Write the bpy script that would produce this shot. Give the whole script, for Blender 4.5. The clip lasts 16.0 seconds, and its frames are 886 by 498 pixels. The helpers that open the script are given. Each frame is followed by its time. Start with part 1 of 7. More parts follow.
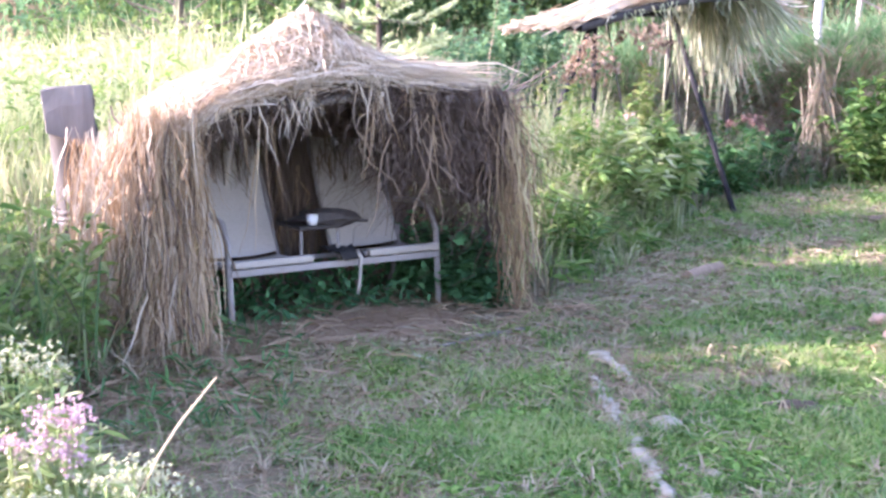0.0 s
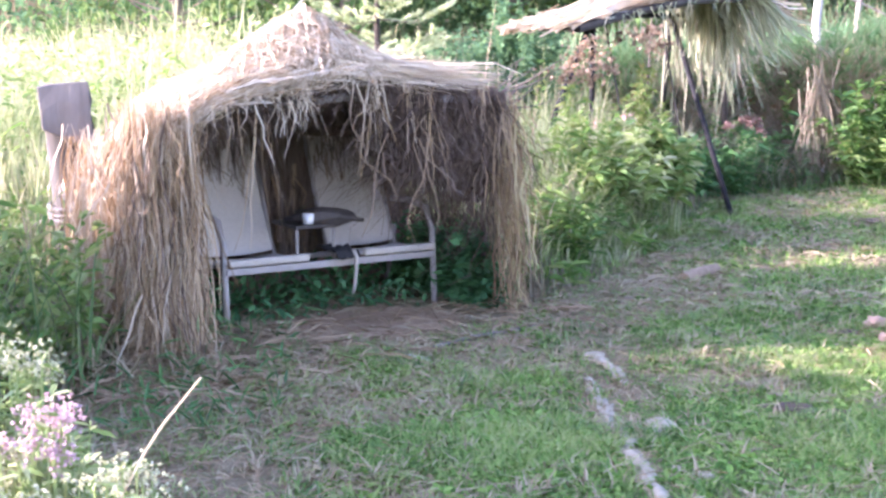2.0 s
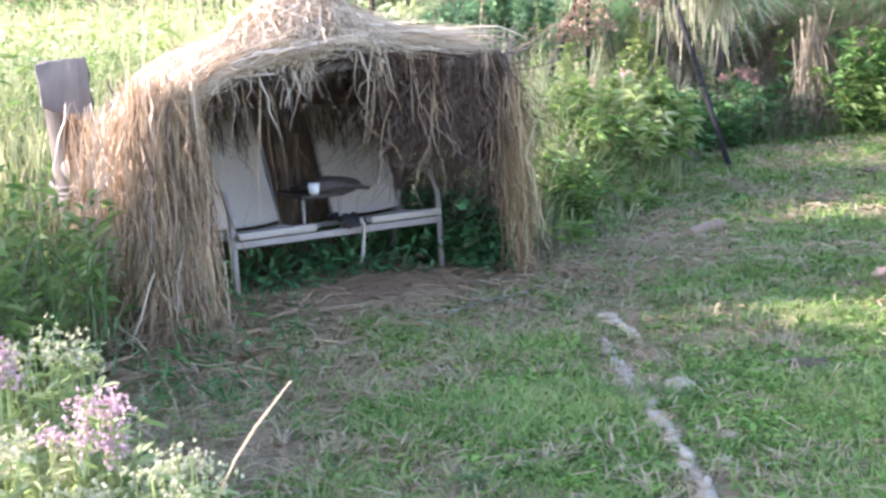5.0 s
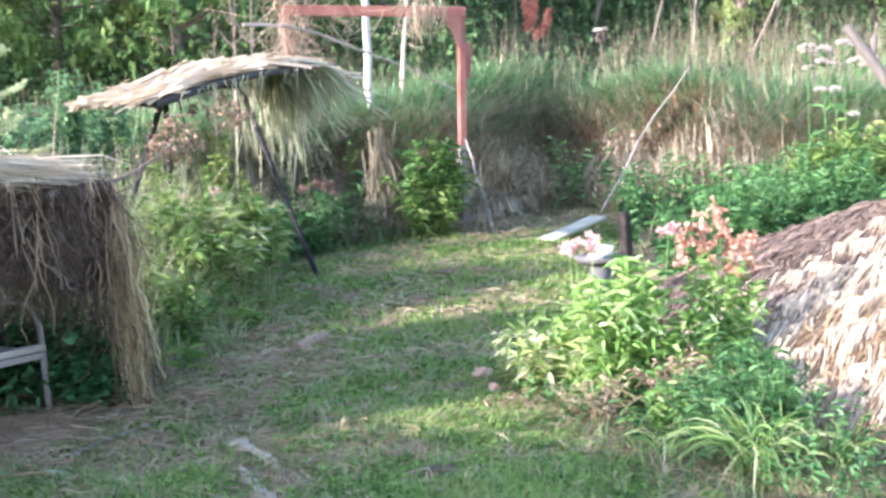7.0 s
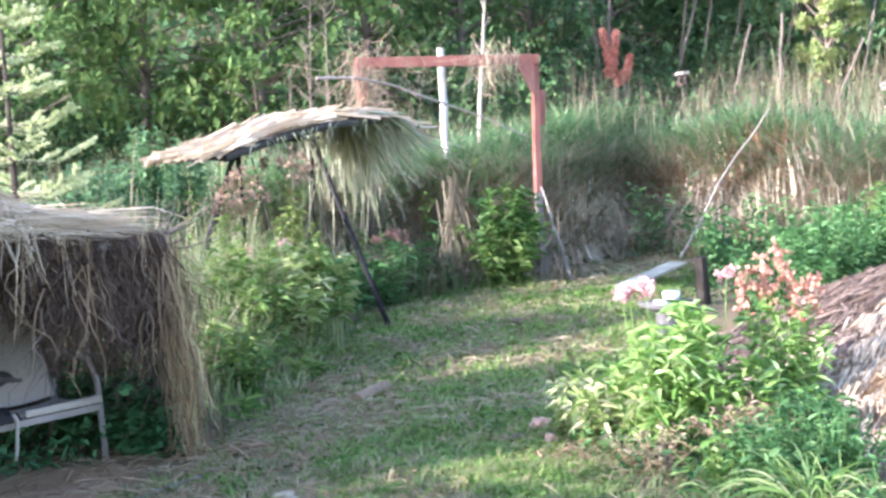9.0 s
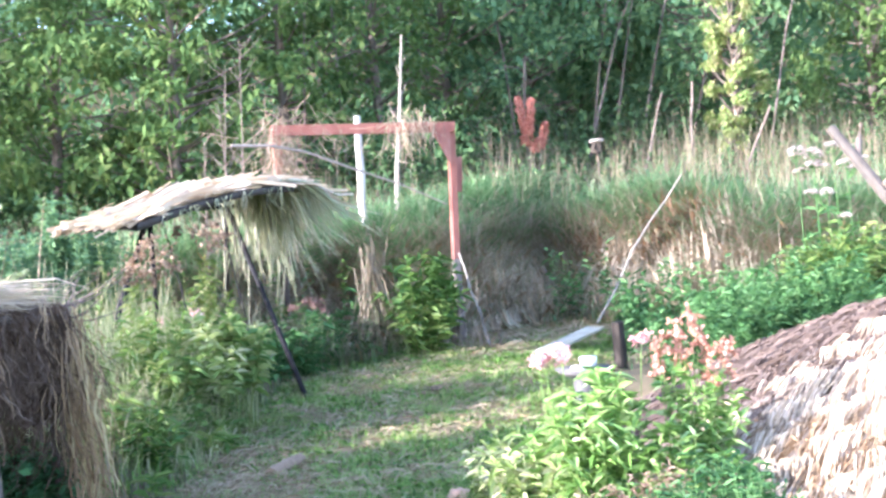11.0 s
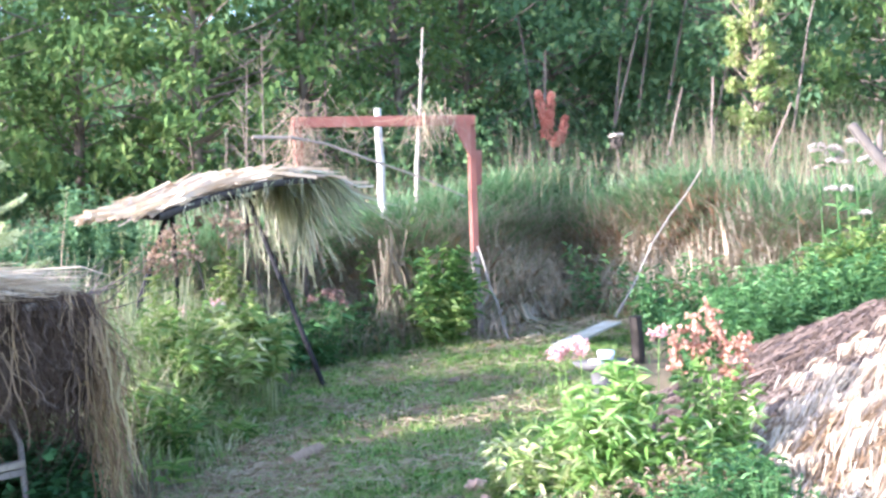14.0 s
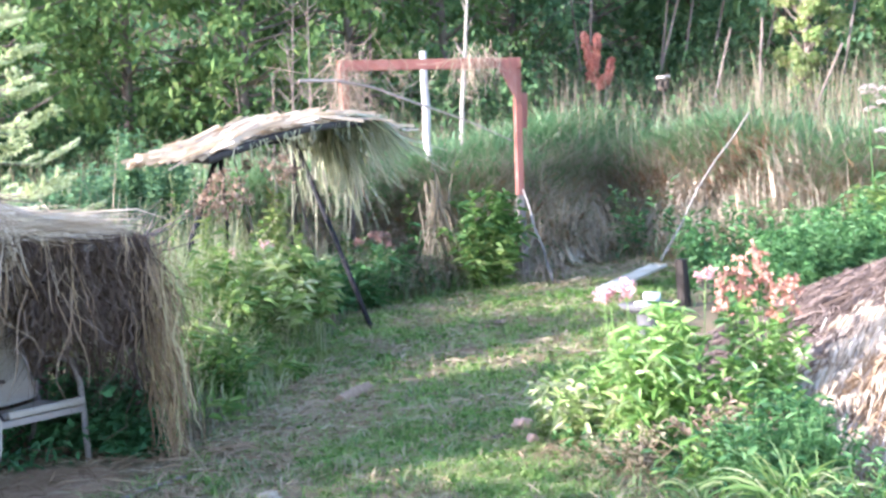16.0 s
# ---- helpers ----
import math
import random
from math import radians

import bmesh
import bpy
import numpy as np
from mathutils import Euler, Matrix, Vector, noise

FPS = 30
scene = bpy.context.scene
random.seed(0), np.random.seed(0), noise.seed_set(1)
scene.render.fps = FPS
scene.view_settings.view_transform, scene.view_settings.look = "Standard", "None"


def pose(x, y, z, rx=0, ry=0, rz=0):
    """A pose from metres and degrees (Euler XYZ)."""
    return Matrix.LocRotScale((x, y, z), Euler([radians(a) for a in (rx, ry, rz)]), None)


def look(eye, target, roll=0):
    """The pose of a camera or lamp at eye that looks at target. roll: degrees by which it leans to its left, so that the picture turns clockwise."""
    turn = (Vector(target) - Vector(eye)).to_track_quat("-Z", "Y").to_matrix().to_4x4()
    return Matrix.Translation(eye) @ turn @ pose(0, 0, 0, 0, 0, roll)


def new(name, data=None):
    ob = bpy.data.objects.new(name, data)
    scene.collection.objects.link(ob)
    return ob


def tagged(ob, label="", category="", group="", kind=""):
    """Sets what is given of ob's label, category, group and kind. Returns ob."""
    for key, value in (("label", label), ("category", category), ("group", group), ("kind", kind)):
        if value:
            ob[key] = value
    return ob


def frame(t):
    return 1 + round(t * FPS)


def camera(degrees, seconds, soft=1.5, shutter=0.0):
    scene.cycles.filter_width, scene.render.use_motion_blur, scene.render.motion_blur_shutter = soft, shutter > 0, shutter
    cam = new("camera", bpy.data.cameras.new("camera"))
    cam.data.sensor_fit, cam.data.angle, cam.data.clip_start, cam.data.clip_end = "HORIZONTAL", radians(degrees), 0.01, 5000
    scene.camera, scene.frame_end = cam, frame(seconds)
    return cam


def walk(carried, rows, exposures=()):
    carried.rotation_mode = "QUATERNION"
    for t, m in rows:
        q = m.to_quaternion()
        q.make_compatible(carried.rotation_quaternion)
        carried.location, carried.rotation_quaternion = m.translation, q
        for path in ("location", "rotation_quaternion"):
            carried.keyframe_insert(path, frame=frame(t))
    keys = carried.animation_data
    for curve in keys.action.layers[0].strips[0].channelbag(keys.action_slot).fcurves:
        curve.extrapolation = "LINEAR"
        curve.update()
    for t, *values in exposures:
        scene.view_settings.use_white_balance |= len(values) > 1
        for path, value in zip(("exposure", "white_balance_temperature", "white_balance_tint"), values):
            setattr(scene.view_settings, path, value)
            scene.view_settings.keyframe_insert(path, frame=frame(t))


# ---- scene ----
cam = camera(42.0, 16.0, soft=2.8, shutter=0.4)

# seconds, eye x y z, yaw, pitch, roll in degrees
PATH = [
    (0, 0.135, 0.030, 1.414, -1.34, -8.59, -0.35),
    (0.5, 0.139, 0.030, 1.417, -1.44, -8.45, -0.28),
    (1, 0.137, 0.037, 1.410, -1.25, -8.68, 0.05),
    (1.5, 0.141, 0.030, 1.416, -1.37, -8.64, 0.38),
    (2, 0.147, 0.036, 1.415, -1.44, -8.61, 0.06),
    (2.5, 0.140, 0.031, 1.403, -1.06, -9.07, -0.05),
    (3, 0.136, 0.044, 1.415, -0.61, -9.44, -0.04),
    (3.2, 0.137, 0.046, 1.413, -0.33, -9.37, -0.11),
    (5.3, 0.009, 0.051, 1.475, -2.84, -10.78, -2.77),
    (5.5, -0.023, 0.044, 1.492, -6.06, -10.60, -2.49),
    (6, -0.134, 0.056, 1.546, -15.53, -10.46, -5.21),
    (6.5, -0.236, 0.063, 1.595, -19.55, -6.58, -1.90),
    (7, -0.261, 0.046, 1.608, -23.80, -6.50, -2.23),
    (7.5, -0.144, 0.033, 1.597, -24.55, -5.50, -0.62),
    (8, -0.011, 0.011, 1.593, -20.78, -3.74, -3.42),
    (8.2, -0.001, 0.017, 1.585, -20.00, -4.14, -4.11),
    (10.3, 0.059, 0.085, 1.560, -17.48, -2.26, -2.13),
    (10.5, 0.067, 0.092, 1.563, -19.48, -1.83, -2.77),
    (11, 0.081, 0.101, 1.568, -23.22, -0.71, -3.96),
    (11.5, 0.077, 0.093, 1.572, -23.42, -0.48, -3.80),
    (12, 0.064, 0.080, 1.574, -23.05, -1.15, -3.76),
    (12.5, 0.056, 0.081, 1.567, -22.45, -1.43, -3.49),
    (13, 0.069, 0.084, 1.569, -22.09, -1.54, -3.60),
    (13.5, 0.061, 0.074, 1.566, -22.29, -1.33, -3.49),
    (14, 0.050, 0.059, 1.565, -22.31, -0.99, -3.35),
    (14.5, 0.036, 0.055, 1.566, -21.46, -1.30, -2.98),
    (15, 0.038, 0.067, 1.565, -20.24, -1.69, -2.79),
    (15.5, 0.030, 0.059, 1.562, -19.72, -2.32, -2.74),
    (16, 0.000, -0.000, 1.561, -19.99, -3.65, -3.41),
]


def aim(x, y, z, yaw, pitch, roll):
    a, b = radians(yaw), radians(pitch)
    way = Vector((-math.sin(a) * math.cos(b), math.cos(a) * math.cos(b), math.sin(b)))
    return look((x, y, z), Vector((x, y, z)) + 2 * way, roll)


EXPOSURES = [(0.0, 3.25, 6000, 42), (2.4, 3.35, 6000, 42), (3.2, 3.6, 6000, 42), (5.5, 2.95, 6180, 28), (6.0, 3.3, 6130, 27), (6.5, 3.25, 6080, 25), (7.0, 2.85, 6030, 24), (8.1, 2.95, 5980, 25), (10.4, 2.72, 5840, 26), (11.0, 3.12, 5810, 26), (12.2, 3.0, 5810, 26), (16.0, 2.97, 5810, 26)]
walk(cam, [(row[0], aim(*row[1:])) for row in PATH], EXPOSURES)

# ---- light ----
TO_SUN = Vector((-0.95, -0.08, 0.305)).normalized()
world = bpy.data.worlds.new("sky")
scene.world = world
world.use_nodes = True
wn = world.node_tree.nodes
sky = wn.new("ShaderNodeTexSky")
sky.sky_type = "NISHITA"
sky.sun_disc = False
sky.sun_elevation = math.asin(TO_SUN.z)
sky.sun_rotation = math.atan2(TO_SUN.x, TO_SUN.y)
wn["Background"].inputs["Strength"].default_value = 0.15
world.node_tree.links.new(sky.outputs["Color"], wn["Background"].inputs["Color"])
sun = new("sun", bpy.data.lights.new("sun", "SUN"))
sun.data.energy = 2.7
sun.data.angle = radians(0.6)
sun.data.color = (1.0, 0.95, 0.87)
sun.matrix_world = look(TO_SUN * 60, (0, 0, 0))

# ---- materials ----


def ramp_node(nt, stops):
    r = nt.nodes.new("ShaderNodeValToRGB")
    while len(r.color_ramp.elements) < len(stops):
        r.color_ramp.elements.new(0.5)
    for n, (e, c) in enumerate(zip(r.color_ramp.elements, stops)):
        e.position = n / max(1, len(stops) - 1)
        e.color = (*c, 1)
    return r


def surface(name, stops, rough=0.8, scale=8.0, detail=6.0, bump=0.3, metal=0.0, stretch=(1, 1, 1), stain=None, island=0.0, spec=0.3, blotch=1.5):
    """A solid surface: noise grain and larger blotches through a colour ramp, with bump."""
    m = bpy.data.materials.new(name)
    m.use_nodes = True
    nt = m.node_tree
    b = nt.nodes["Principled BSDF"]
    b.inputs["Roughness"].default_value = rough
    b.inputs["Metallic"].default_value = metal
    b.inputs["Specular IOR Level"].default_value = spec
    co = nt.nodes.new("ShaderNodeTexCoord")
    mp = nt.nodes.new("ShaderNodeMapping")
    mp.inputs["Scale"].default_value = stretch
    nt.links.new(co.outputs["Object"], mp.inputs["Vector"])
    fine = nt.nodes.new("ShaderNodeTexNoise")
    fine.inputs["Scale"].default_value = scale
    fine.inputs["Detail"].default_value = detail
    fine.inputs["Roughness"].default_value = 0.65
    nt.links.new(mp.outputs["Vector"], fine.inputs["Vector"])
    big = nt.nodes.new("ShaderNodeTexNoise")
    big.inputs["Scale"].default_value = blotch
    big.inputs["Detail"].default_value = 3
    nt.links.new(co.outputs["Object"], big.inputs["Vector"])
    mix = nt.nodes.new("ShaderNodeMath")
    mix.operation = "MULTIPLY_ADD"
    nt.links.new(fine.outputs["Fac"], mix.inputs[0])
    mix.inputs[1].default_value = 1.1
    nt.links.new(big.outputs["Fac"], mix.inputs[2])
    sub = nt.nodes.new("ShaderNodeMath")
    sub.operation = "SUBTRACT"
    sub.inputs[1].default_value = 0.55
    nt.links.new(mix.outputs[0], sub.inputs[0])
    last = sub
    if island:
        geo = nt.nodes.new("ShaderNodeNewGeometry")
        add = nt.nodes.new("ShaderNodeMath")
        add.operation = "MULTIPLY_ADD"
        nt.links.new(geo.outputs["Random Per Island"], add.inputs[0])
        add.inputs[1].default_value = island
        nt.links.new(sub.outputs[0], add.inputs[2])
        off = nt.nodes.new("ShaderNodeMath")
        off.operation = "SUBTRACT"
        off.inputs[1].default_value = island / 2
        nt.links.new(add.outputs[0], off.inputs[0])
        last = off
    r = ramp_node(nt, stops)
    nt.links.new(last.outputs[0], r.inputs["Fac"])
    nt.links.new(r.outputs["Color"], b.inputs["Base Color"])
    bp = nt.nodes.new("ShaderNodeBump")
    bp.inputs["Strength"].default_value = bump
    bp.inputs["Distance"].default_value = 0.01
    nt.links.new(fine.outputs["Fac"], bp.inputs["Height"])
    nt.links.new(bp.outputs["Normal"], b.inputs["Normal"])
    return m


def leafy(name, stops, through_light=0.35, rough=0.6, patch=0.6, gloss=0.025):
    """Leaves, blades and petals: a colour each, patchy over the place, and some light passing through."""
    m = bpy.data.materials.new(name)
    m.use_nodes = True
    nt = m.node_tree
    nt.nodes.remove(nt.nodes["Principled BSDF"])
    out = nt.nodes["Material Output"]
    geo = nt.nodes.new("ShaderNodeNewGeometry")
    noi = nt.nodes.new("ShaderNodeTexNoise")
    noi.inputs["Scale"].default_value = 1.3
    noi.inputs["Detail"].default_value = 4
    nt.links.new(geo.outputs["Position"], noi.inputs["Vector"])
    a = nt.nodes.new("ShaderNodeMath")
    a.operation = "MULTIPLY_ADD"
    nt.links.new(noi.outputs["Fac"], a.inputs[0])
    a.inputs[1].default_value = 2 * patch
    a.inputs[2].default_value = -patch
    c = nt.nodes.new("ShaderNodeMath")
    c.operation = "ADD"
    nt.links.new(geo.outputs["Random Per Island"], c.inputs[0])
    nt.links.new(a.outputs[0], c.inputs[1])
    r = ramp_node(nt, stops)
    nt.links.new(c.outputs[0], r.inputs["Fac"])
    dif = nt.nodes.new("ShaderNodeBsdfDiffuse")
    tra = nt.nodes.new("ShaderNodeBsdfTranslucent")
    glo = nt.nodes.new("ShaderNodeBsdfGlossy")
    glo.inputs["Roughness"].default_value = rough
    nt.links.new(r.outputs["Color"], dif.inputs["Color"])
    nt.links.new(r.outputs["Color"], tra.inputs["Color"])
    m1 = nt.nodes.new("ShaderNodeMixShader")
    m1.inputs[0].default_value = through_light
    nt.links.new(dif.outputs[0], m1.inputs[1])
    nt.links.new(tra.outputs[0], m1.inputs[2])
    m2 = nt.nodes.new("ShaderNodeMixShader")
    m2.inputs[0].default_value = gloss
    nt.links.new(m1.outputs[0], m2.inputs[1])
    nt.links.new(glo.outputs[0], m2.inputs[2])
    nt.links.new(m2.outputs[0], out.inputs["Surface"])
    return m


SOIL = surface("soil_and_litter", [(0.075, 0.057, 0.034), (0.14, 0.108, 0.062), (0.205, 0.162, 0.097), (0.11, 0.12, 0.05), (0.265, 0.208, 0.13)], 0.95, 9, 8, 0.8, blotch=0.9, spec=0.08)
BARE = surface("bare_earth", [(0.16, 0.098, 0.055), (0.26, 0.168, 0.098), (0.36, 0.25, 0.15)], 0.95, 14, 8, 0.6)
LAWN = leafy("lawn_grass", [(0.065, 0.135, 0.025), (0.11, 0.215, 0.042), (0.16, 0.295, 0.058), (0.23, 0.345, 0.085), (0.34, 0.37, 0.14)], 0.3, patch=0.9)
LAWN_DRY = leafy("cut_dry_grass", [(0.21, 0.16, 0.09), (0.32, 0.25, 0.15), (0.43, 0.345, 0.22), (0.18, 0.195, 0.085)], 0.2)
LAWN_LEAF = leafy("broad_lawn_leaves", [(0.065, 0.15, 0.026), (0.11, 0.235, 0.04), (0.175, 0.325, 0.062), (0.27, 0.38, 0.10)], 0.3, patch=0.9)
BANK_DRY = leafy("pale_hanging_stems", [(0.24, 0.20, 0.145), (0.40, 0.345, 0.265), (0.55, 0.49, 0.395), (0.25, 0.28, 0.16)], 0.3)
TALL = leafy("tall_green_grass", [(0.06, 0.13, 0.035), (0.10, 0.19, 0.06), (0.17, 0.26, 0.09), (0.28, 0.30, 0.14)], 0.4)
BLUE_GRASS = leafy("bluish_bank_grass", [(0.10, 0.225, 0.095), (0.16, 0.305, 0.14), (0.24, 0.395, 0.195), (0.34, 0.44, 0.245)], 0.35)
TAN = leafy("ripe_dry_grass", [(0.125, 0.105, 0.066), (0.19, 0.158, 0.105), (0.26, 0.218, 0.15), (0.135, 0.165, 0.08)], 0.35)
FOXY = leafy("reddish_dead_fern", [(0.20, 0.115, 0.065), (0.29, 0.18, 0.105), (0.37, 0.25, 0.16)], 0.35)
RUST = leafy("rusty_dead_stems", [(0.17, 0.125, 0.09), (0.31, 0.235, 0.17), (0.44, 0.35, 0.265), (0.25, 0.27, 0.16)], 0.35)
WEED = leafy("weed_leaves", [(0.035, 0.105, 0.035), (0.06, 0.165, 0.05), (0.09, 0.225, 0.065), (0.14, 0.27, 0.095)], 0.35)
BUSH = leafy("olive_green_bush_leaves", [(0.045, 0.115, 0.024), (0.075, 0.17, 0.034), (0.115, 0.225, 0.048), (0.20, 0.275, 0.08)], 0.35, patch=0.9)
LIME = leafy("sunny_weed_leaves", [(0.09, 0.19, 0.045), (0.15, 0.265, 0.06), (0.235, 0.33, 0.085), (0.31, 0.34, 0.13)], 0.45)
NETTLE = leafy("dark_shade_leaves", [(0.035, 0.12, 0.045), (0.06, 0.19, 0.07), (0.10, 0.27, 0.10)], 0.3)
PHLOX = leafy("phlox_leaves", [(0.11, 0.24, 0.05), (0.19, 0.36, 0.08), (0.30, 0.47, 0.13), (0.44, 0.56, 0.25)], 0.4, rough=0.4, gloss=0.05)
# yellow-green leaves, made paler to stand for sunlight on them
PALE_LEAF = leafy("pale_yellow_sunlit_leaves", [(0.18, 0.29, 0.07), (0.31, 0.42, 0.12), (0.43, 0.49, 0.21), (0.53, 0.53, 0.32)], 0.4, rough=0.4, gloss=0.05)
ASTER_LEAF = leafy("fine_pale_aster_leaves", [(0.20, 0.30, 0.09), (0.33, 0.42, 0.16), (0.48, 0.52, 0.28)], 0.45)
# reeds paled in colour to stand for the glare behind the hut
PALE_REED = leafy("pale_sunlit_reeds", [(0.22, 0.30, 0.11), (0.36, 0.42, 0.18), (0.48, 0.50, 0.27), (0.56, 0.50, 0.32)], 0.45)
STRIPED = leafy("striped_grass_blades", [(0.12, 0.25, 0.06), (0.20, 0.34, 0.09), (0.36, 0.45, 0.18), (0.54, 0.56, 0.34)], 0.35, patch=0.2)
TREE_A = leafy("willow_leaves", [(0.085, 0.16, 0.06), (0.11, 0.195, 0.068), (0.135, 0.225, 0.075), (0.18, 0.245, 0.09)], 0.45, gloss=0.0)
TREE_B = leafy("dark_tree_leaves", [(0.095, 0.195, 0.105), (0.125, 0.24, 0.12), (0.16, 0.285, 0.135), (0.20, 0.315, 0.14)], 0.45, gloss=0.0)
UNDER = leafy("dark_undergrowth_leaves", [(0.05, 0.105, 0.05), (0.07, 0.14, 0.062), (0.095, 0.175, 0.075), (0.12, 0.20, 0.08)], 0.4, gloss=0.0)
TREE_Y = leafy("yellowing_leaves", [(0.20, 0.33, 0.10), (0.29, 0.40, 0.13), (0.36, 0.43, 0.17), (0.38, 0.36, 0.19)], 0.5)
RED_LEAF = leafy("red_autumn_leaves", [(0.34, 0.115, 0.09), (0.50, 0.22, 0.175), (0.62, 0.36, 0.30)], 0.4)
# needles lightened in colour for the sun's glare on the sprays
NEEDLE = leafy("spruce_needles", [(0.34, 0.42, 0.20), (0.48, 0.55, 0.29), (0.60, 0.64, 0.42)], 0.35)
STRAW = leafy("straw", [(0.23, 0.145, 0.075), (0.36, 0.24, 0.128), (0.45, 0.32, 0.182), (0.56, 0.43, 0.275)], 0.18, patch=0.3)
STRAW_GOLD = leafy("golden_straw", [(0.28, 0.20, 0.095), (0.40, 0.30, 0.15), (0.50, 0.41, 0.23), (0.34, 0.34, 0.14)], 0.25, patch=0.3)
STRAW_PALE = leafy("pale_straw", [(0.40, 0.305, 0.205), (0.54, 0.435, 0.305), (0.66, 0.565, 0.43)], 0.18, patch=0.3)
STRAW_BLEACHED = leafy("bleached_straw", [(0.28, 0.215, 0.155), (0.40, 0.325, 0.245), (0.53, 0.455, 0.37)], 0.2, patch=0.3)
# brown straw, darkened in colour for the shade under the eave
STRAW_DARK = leafy("shade_darkened_brown_straw", [(0.054, 0.033, 0.022), (0.09, 0.058, 0.040), (0.145, 0.102, 0.072)], 0.1, patch=0.3)
# brown straw darkened in colour for shade inside the hut and heap
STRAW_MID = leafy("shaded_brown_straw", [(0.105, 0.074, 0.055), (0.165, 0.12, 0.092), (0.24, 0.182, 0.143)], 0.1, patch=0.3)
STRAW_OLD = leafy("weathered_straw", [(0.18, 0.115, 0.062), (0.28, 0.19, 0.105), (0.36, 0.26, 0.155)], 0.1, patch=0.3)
STRAW_GREEN = leafy("greenish_reeds", [(0.22, 0.25, 0.14), (0.33, 0.35, 0.225), (0.45, 0.45, 0.33)], 0.25, patch=0.3)
PINK = leafy("pink_petals", [(0.66, 0.34, 0.33), (0.75, 0.47, 0.44), (0.82, 0.63, 0.58)], 0.4)
PINK_DUSK = leafy("faded_pink_petals", [(0.22, 0.125, 0.105), (0.29, 0.185, 0.16), (0.36, 0.26, 0.225)], 0.35)
LILAC = leafy("lilac_petals", [(0.40, 0.25, 0.275), (0.50, 0.34, 0.36), (0.58, 0.45, 0.44)], 0.4)
WHITE_PETAL = leafy("creamy_petals", [(0.33, 0.36, 0.18), (0.44, 0.45, 0.27), (0.56, 0.53, 0.39)], 0.4)
ROSE_BROWN = leafy("reddish_seed_heads", [(0.40, 0.19, 0.13), (0.52, 0.29, 0.21), (0.60, 0.40, 0.30)], 0.3)
UMBEL = leafy("pinkish_white_umbels", [(0.42, 0.36, 0.31), (0.53, 0.47, 0.42), (0.62, 0.57, 0.52)], 0.3)
LOG_WOOD = surface("brown_grey_log", [(0.15, 0.10, 0.062), (0.25, 0.175, 0.112), (0.36, 0.27, 0.18)], 0.9, 14, 6, 0.6)
BROWN_HEAD = leafy("brown_seed_heads", [(0.20, 0.135, 0.088), (0.32, 0.225, 0.15), (0.43, 0.33, 0.235)], 0.3)
DARK_SOIL = surface("dark_clod_soil", [(0.05, 0.037, 0.024), (0.09, 0.068, 0.045), (0.15, 0.115, 0.078)], 0.95, 16, 8, 0.9)
GRAVEL = surface("pale_gravel_strip", [(0.19, 0.17, 0.125), (0.31, 0.275, 0.21), (0.45, 0.41, 0.33), (0.20, 0.215, 0.125)], 0.95, 26, 8, 0.9, blotch=6)
BARK = surface("bark", [(0.07, 0.055, 0.045), (0.14, 0.115, 0.095), (0.23, 0.20, 0.17)], 0.9, 12, 7, 0.8, stretch=(1, 1, 0.25))
PALE_BARK = surface("bare_pale_wood", [(0.30, 0.27, 0.22), (0.46, 0.42, 0.36), (0.58, 0.54, 0.47)], 0.85, 14, 6, 0.5, stretch=(1, 1, 0.2))
GREY_WOOD = surface("weathered_grey_wood", [(0.10, 0.085, 0.075), (0.18, 0.16, 0.142), (0.28, 0.255, 0.23)], 0.9, 18, 7, 0.7, stretch=(1, 1, 0.15))
WHITE_WOOD = surface("pale_weathered_post", [(0.28, 0.265, 0.25), (0.40, 0.385, 0.365), (0.52, 0.505, 0.48)], 0.85, 16, 6, 0.5, stretch=(1, 1, 0.15))
RED_PAINT = surface("faded_red_paint", [(0.15, 0.052, 0.038), (0.22, 0.08, 0.06), (0.27, 0.115, 0.088), (0.33, 0.21, 0.17)], 0.75, 9, 7, 0.4, stretch=(1, 1, 0.3))
BLACK_STEEL = surface("black_steel_tube", [(0.008, 0.008, 0.009), (0.018, 0.018, 0.02), (0.03, 0.028, 0.026)], 0.75, 30, 4, 0.1, metal=0.0, spec=0.15)
FRAME = surface("taupe_coated_metal", [(0.22, 0.195, 0.175), (0.29, 0.26, 0.235), (0.36, 0.325, 0.295)], 0.5, 40, 4, 0.1, spec=0.5)
RAIL = surface("pale_worn_rail", [(0.30, 0.265, 0.222), (0.385, 0.345, 0.29), (0.46, 0.42, 0.36)], 0.5, 30, 4, 0.1)
SLING = surface("taupe_sling_fabric", [(0.40, 0.36, 0.305), (0.47, 0.425, 0.365), (0.54, 0.49, 0.43)], 0.85, 60, 3, 0.25)
DARK_CLOTH = surface("black_cloth", [(0.012, 0.012, 0.012), (0.03, 0.028, 0.027), (0.05, 0.047, 0.045)], 0.9, 25, 5, 0.5)
CANOPY = surface("dark_canopy_fabric", [(0.02, 0.018, 0.016), (0.04, 0.036, 0.032), (0.06, 0.055, 0.05)], 0.9, 30, 4, 0.3)
PLASTIC = surface("white_plastic", [(0.66, 0.66, 0.66), (0.76, 0.76, 0.76), (0.82, 0.82, 0.81)], 0.35, 10, 3, 0.05, spec=0.5)
BAG = surface("dirty_white_sacking", [(0.11, 0.098, 0.084), (0.17, 0.155, 0.135), (0.25, 0.23, 0.205)], 0.8, 12, 5, 0.5)
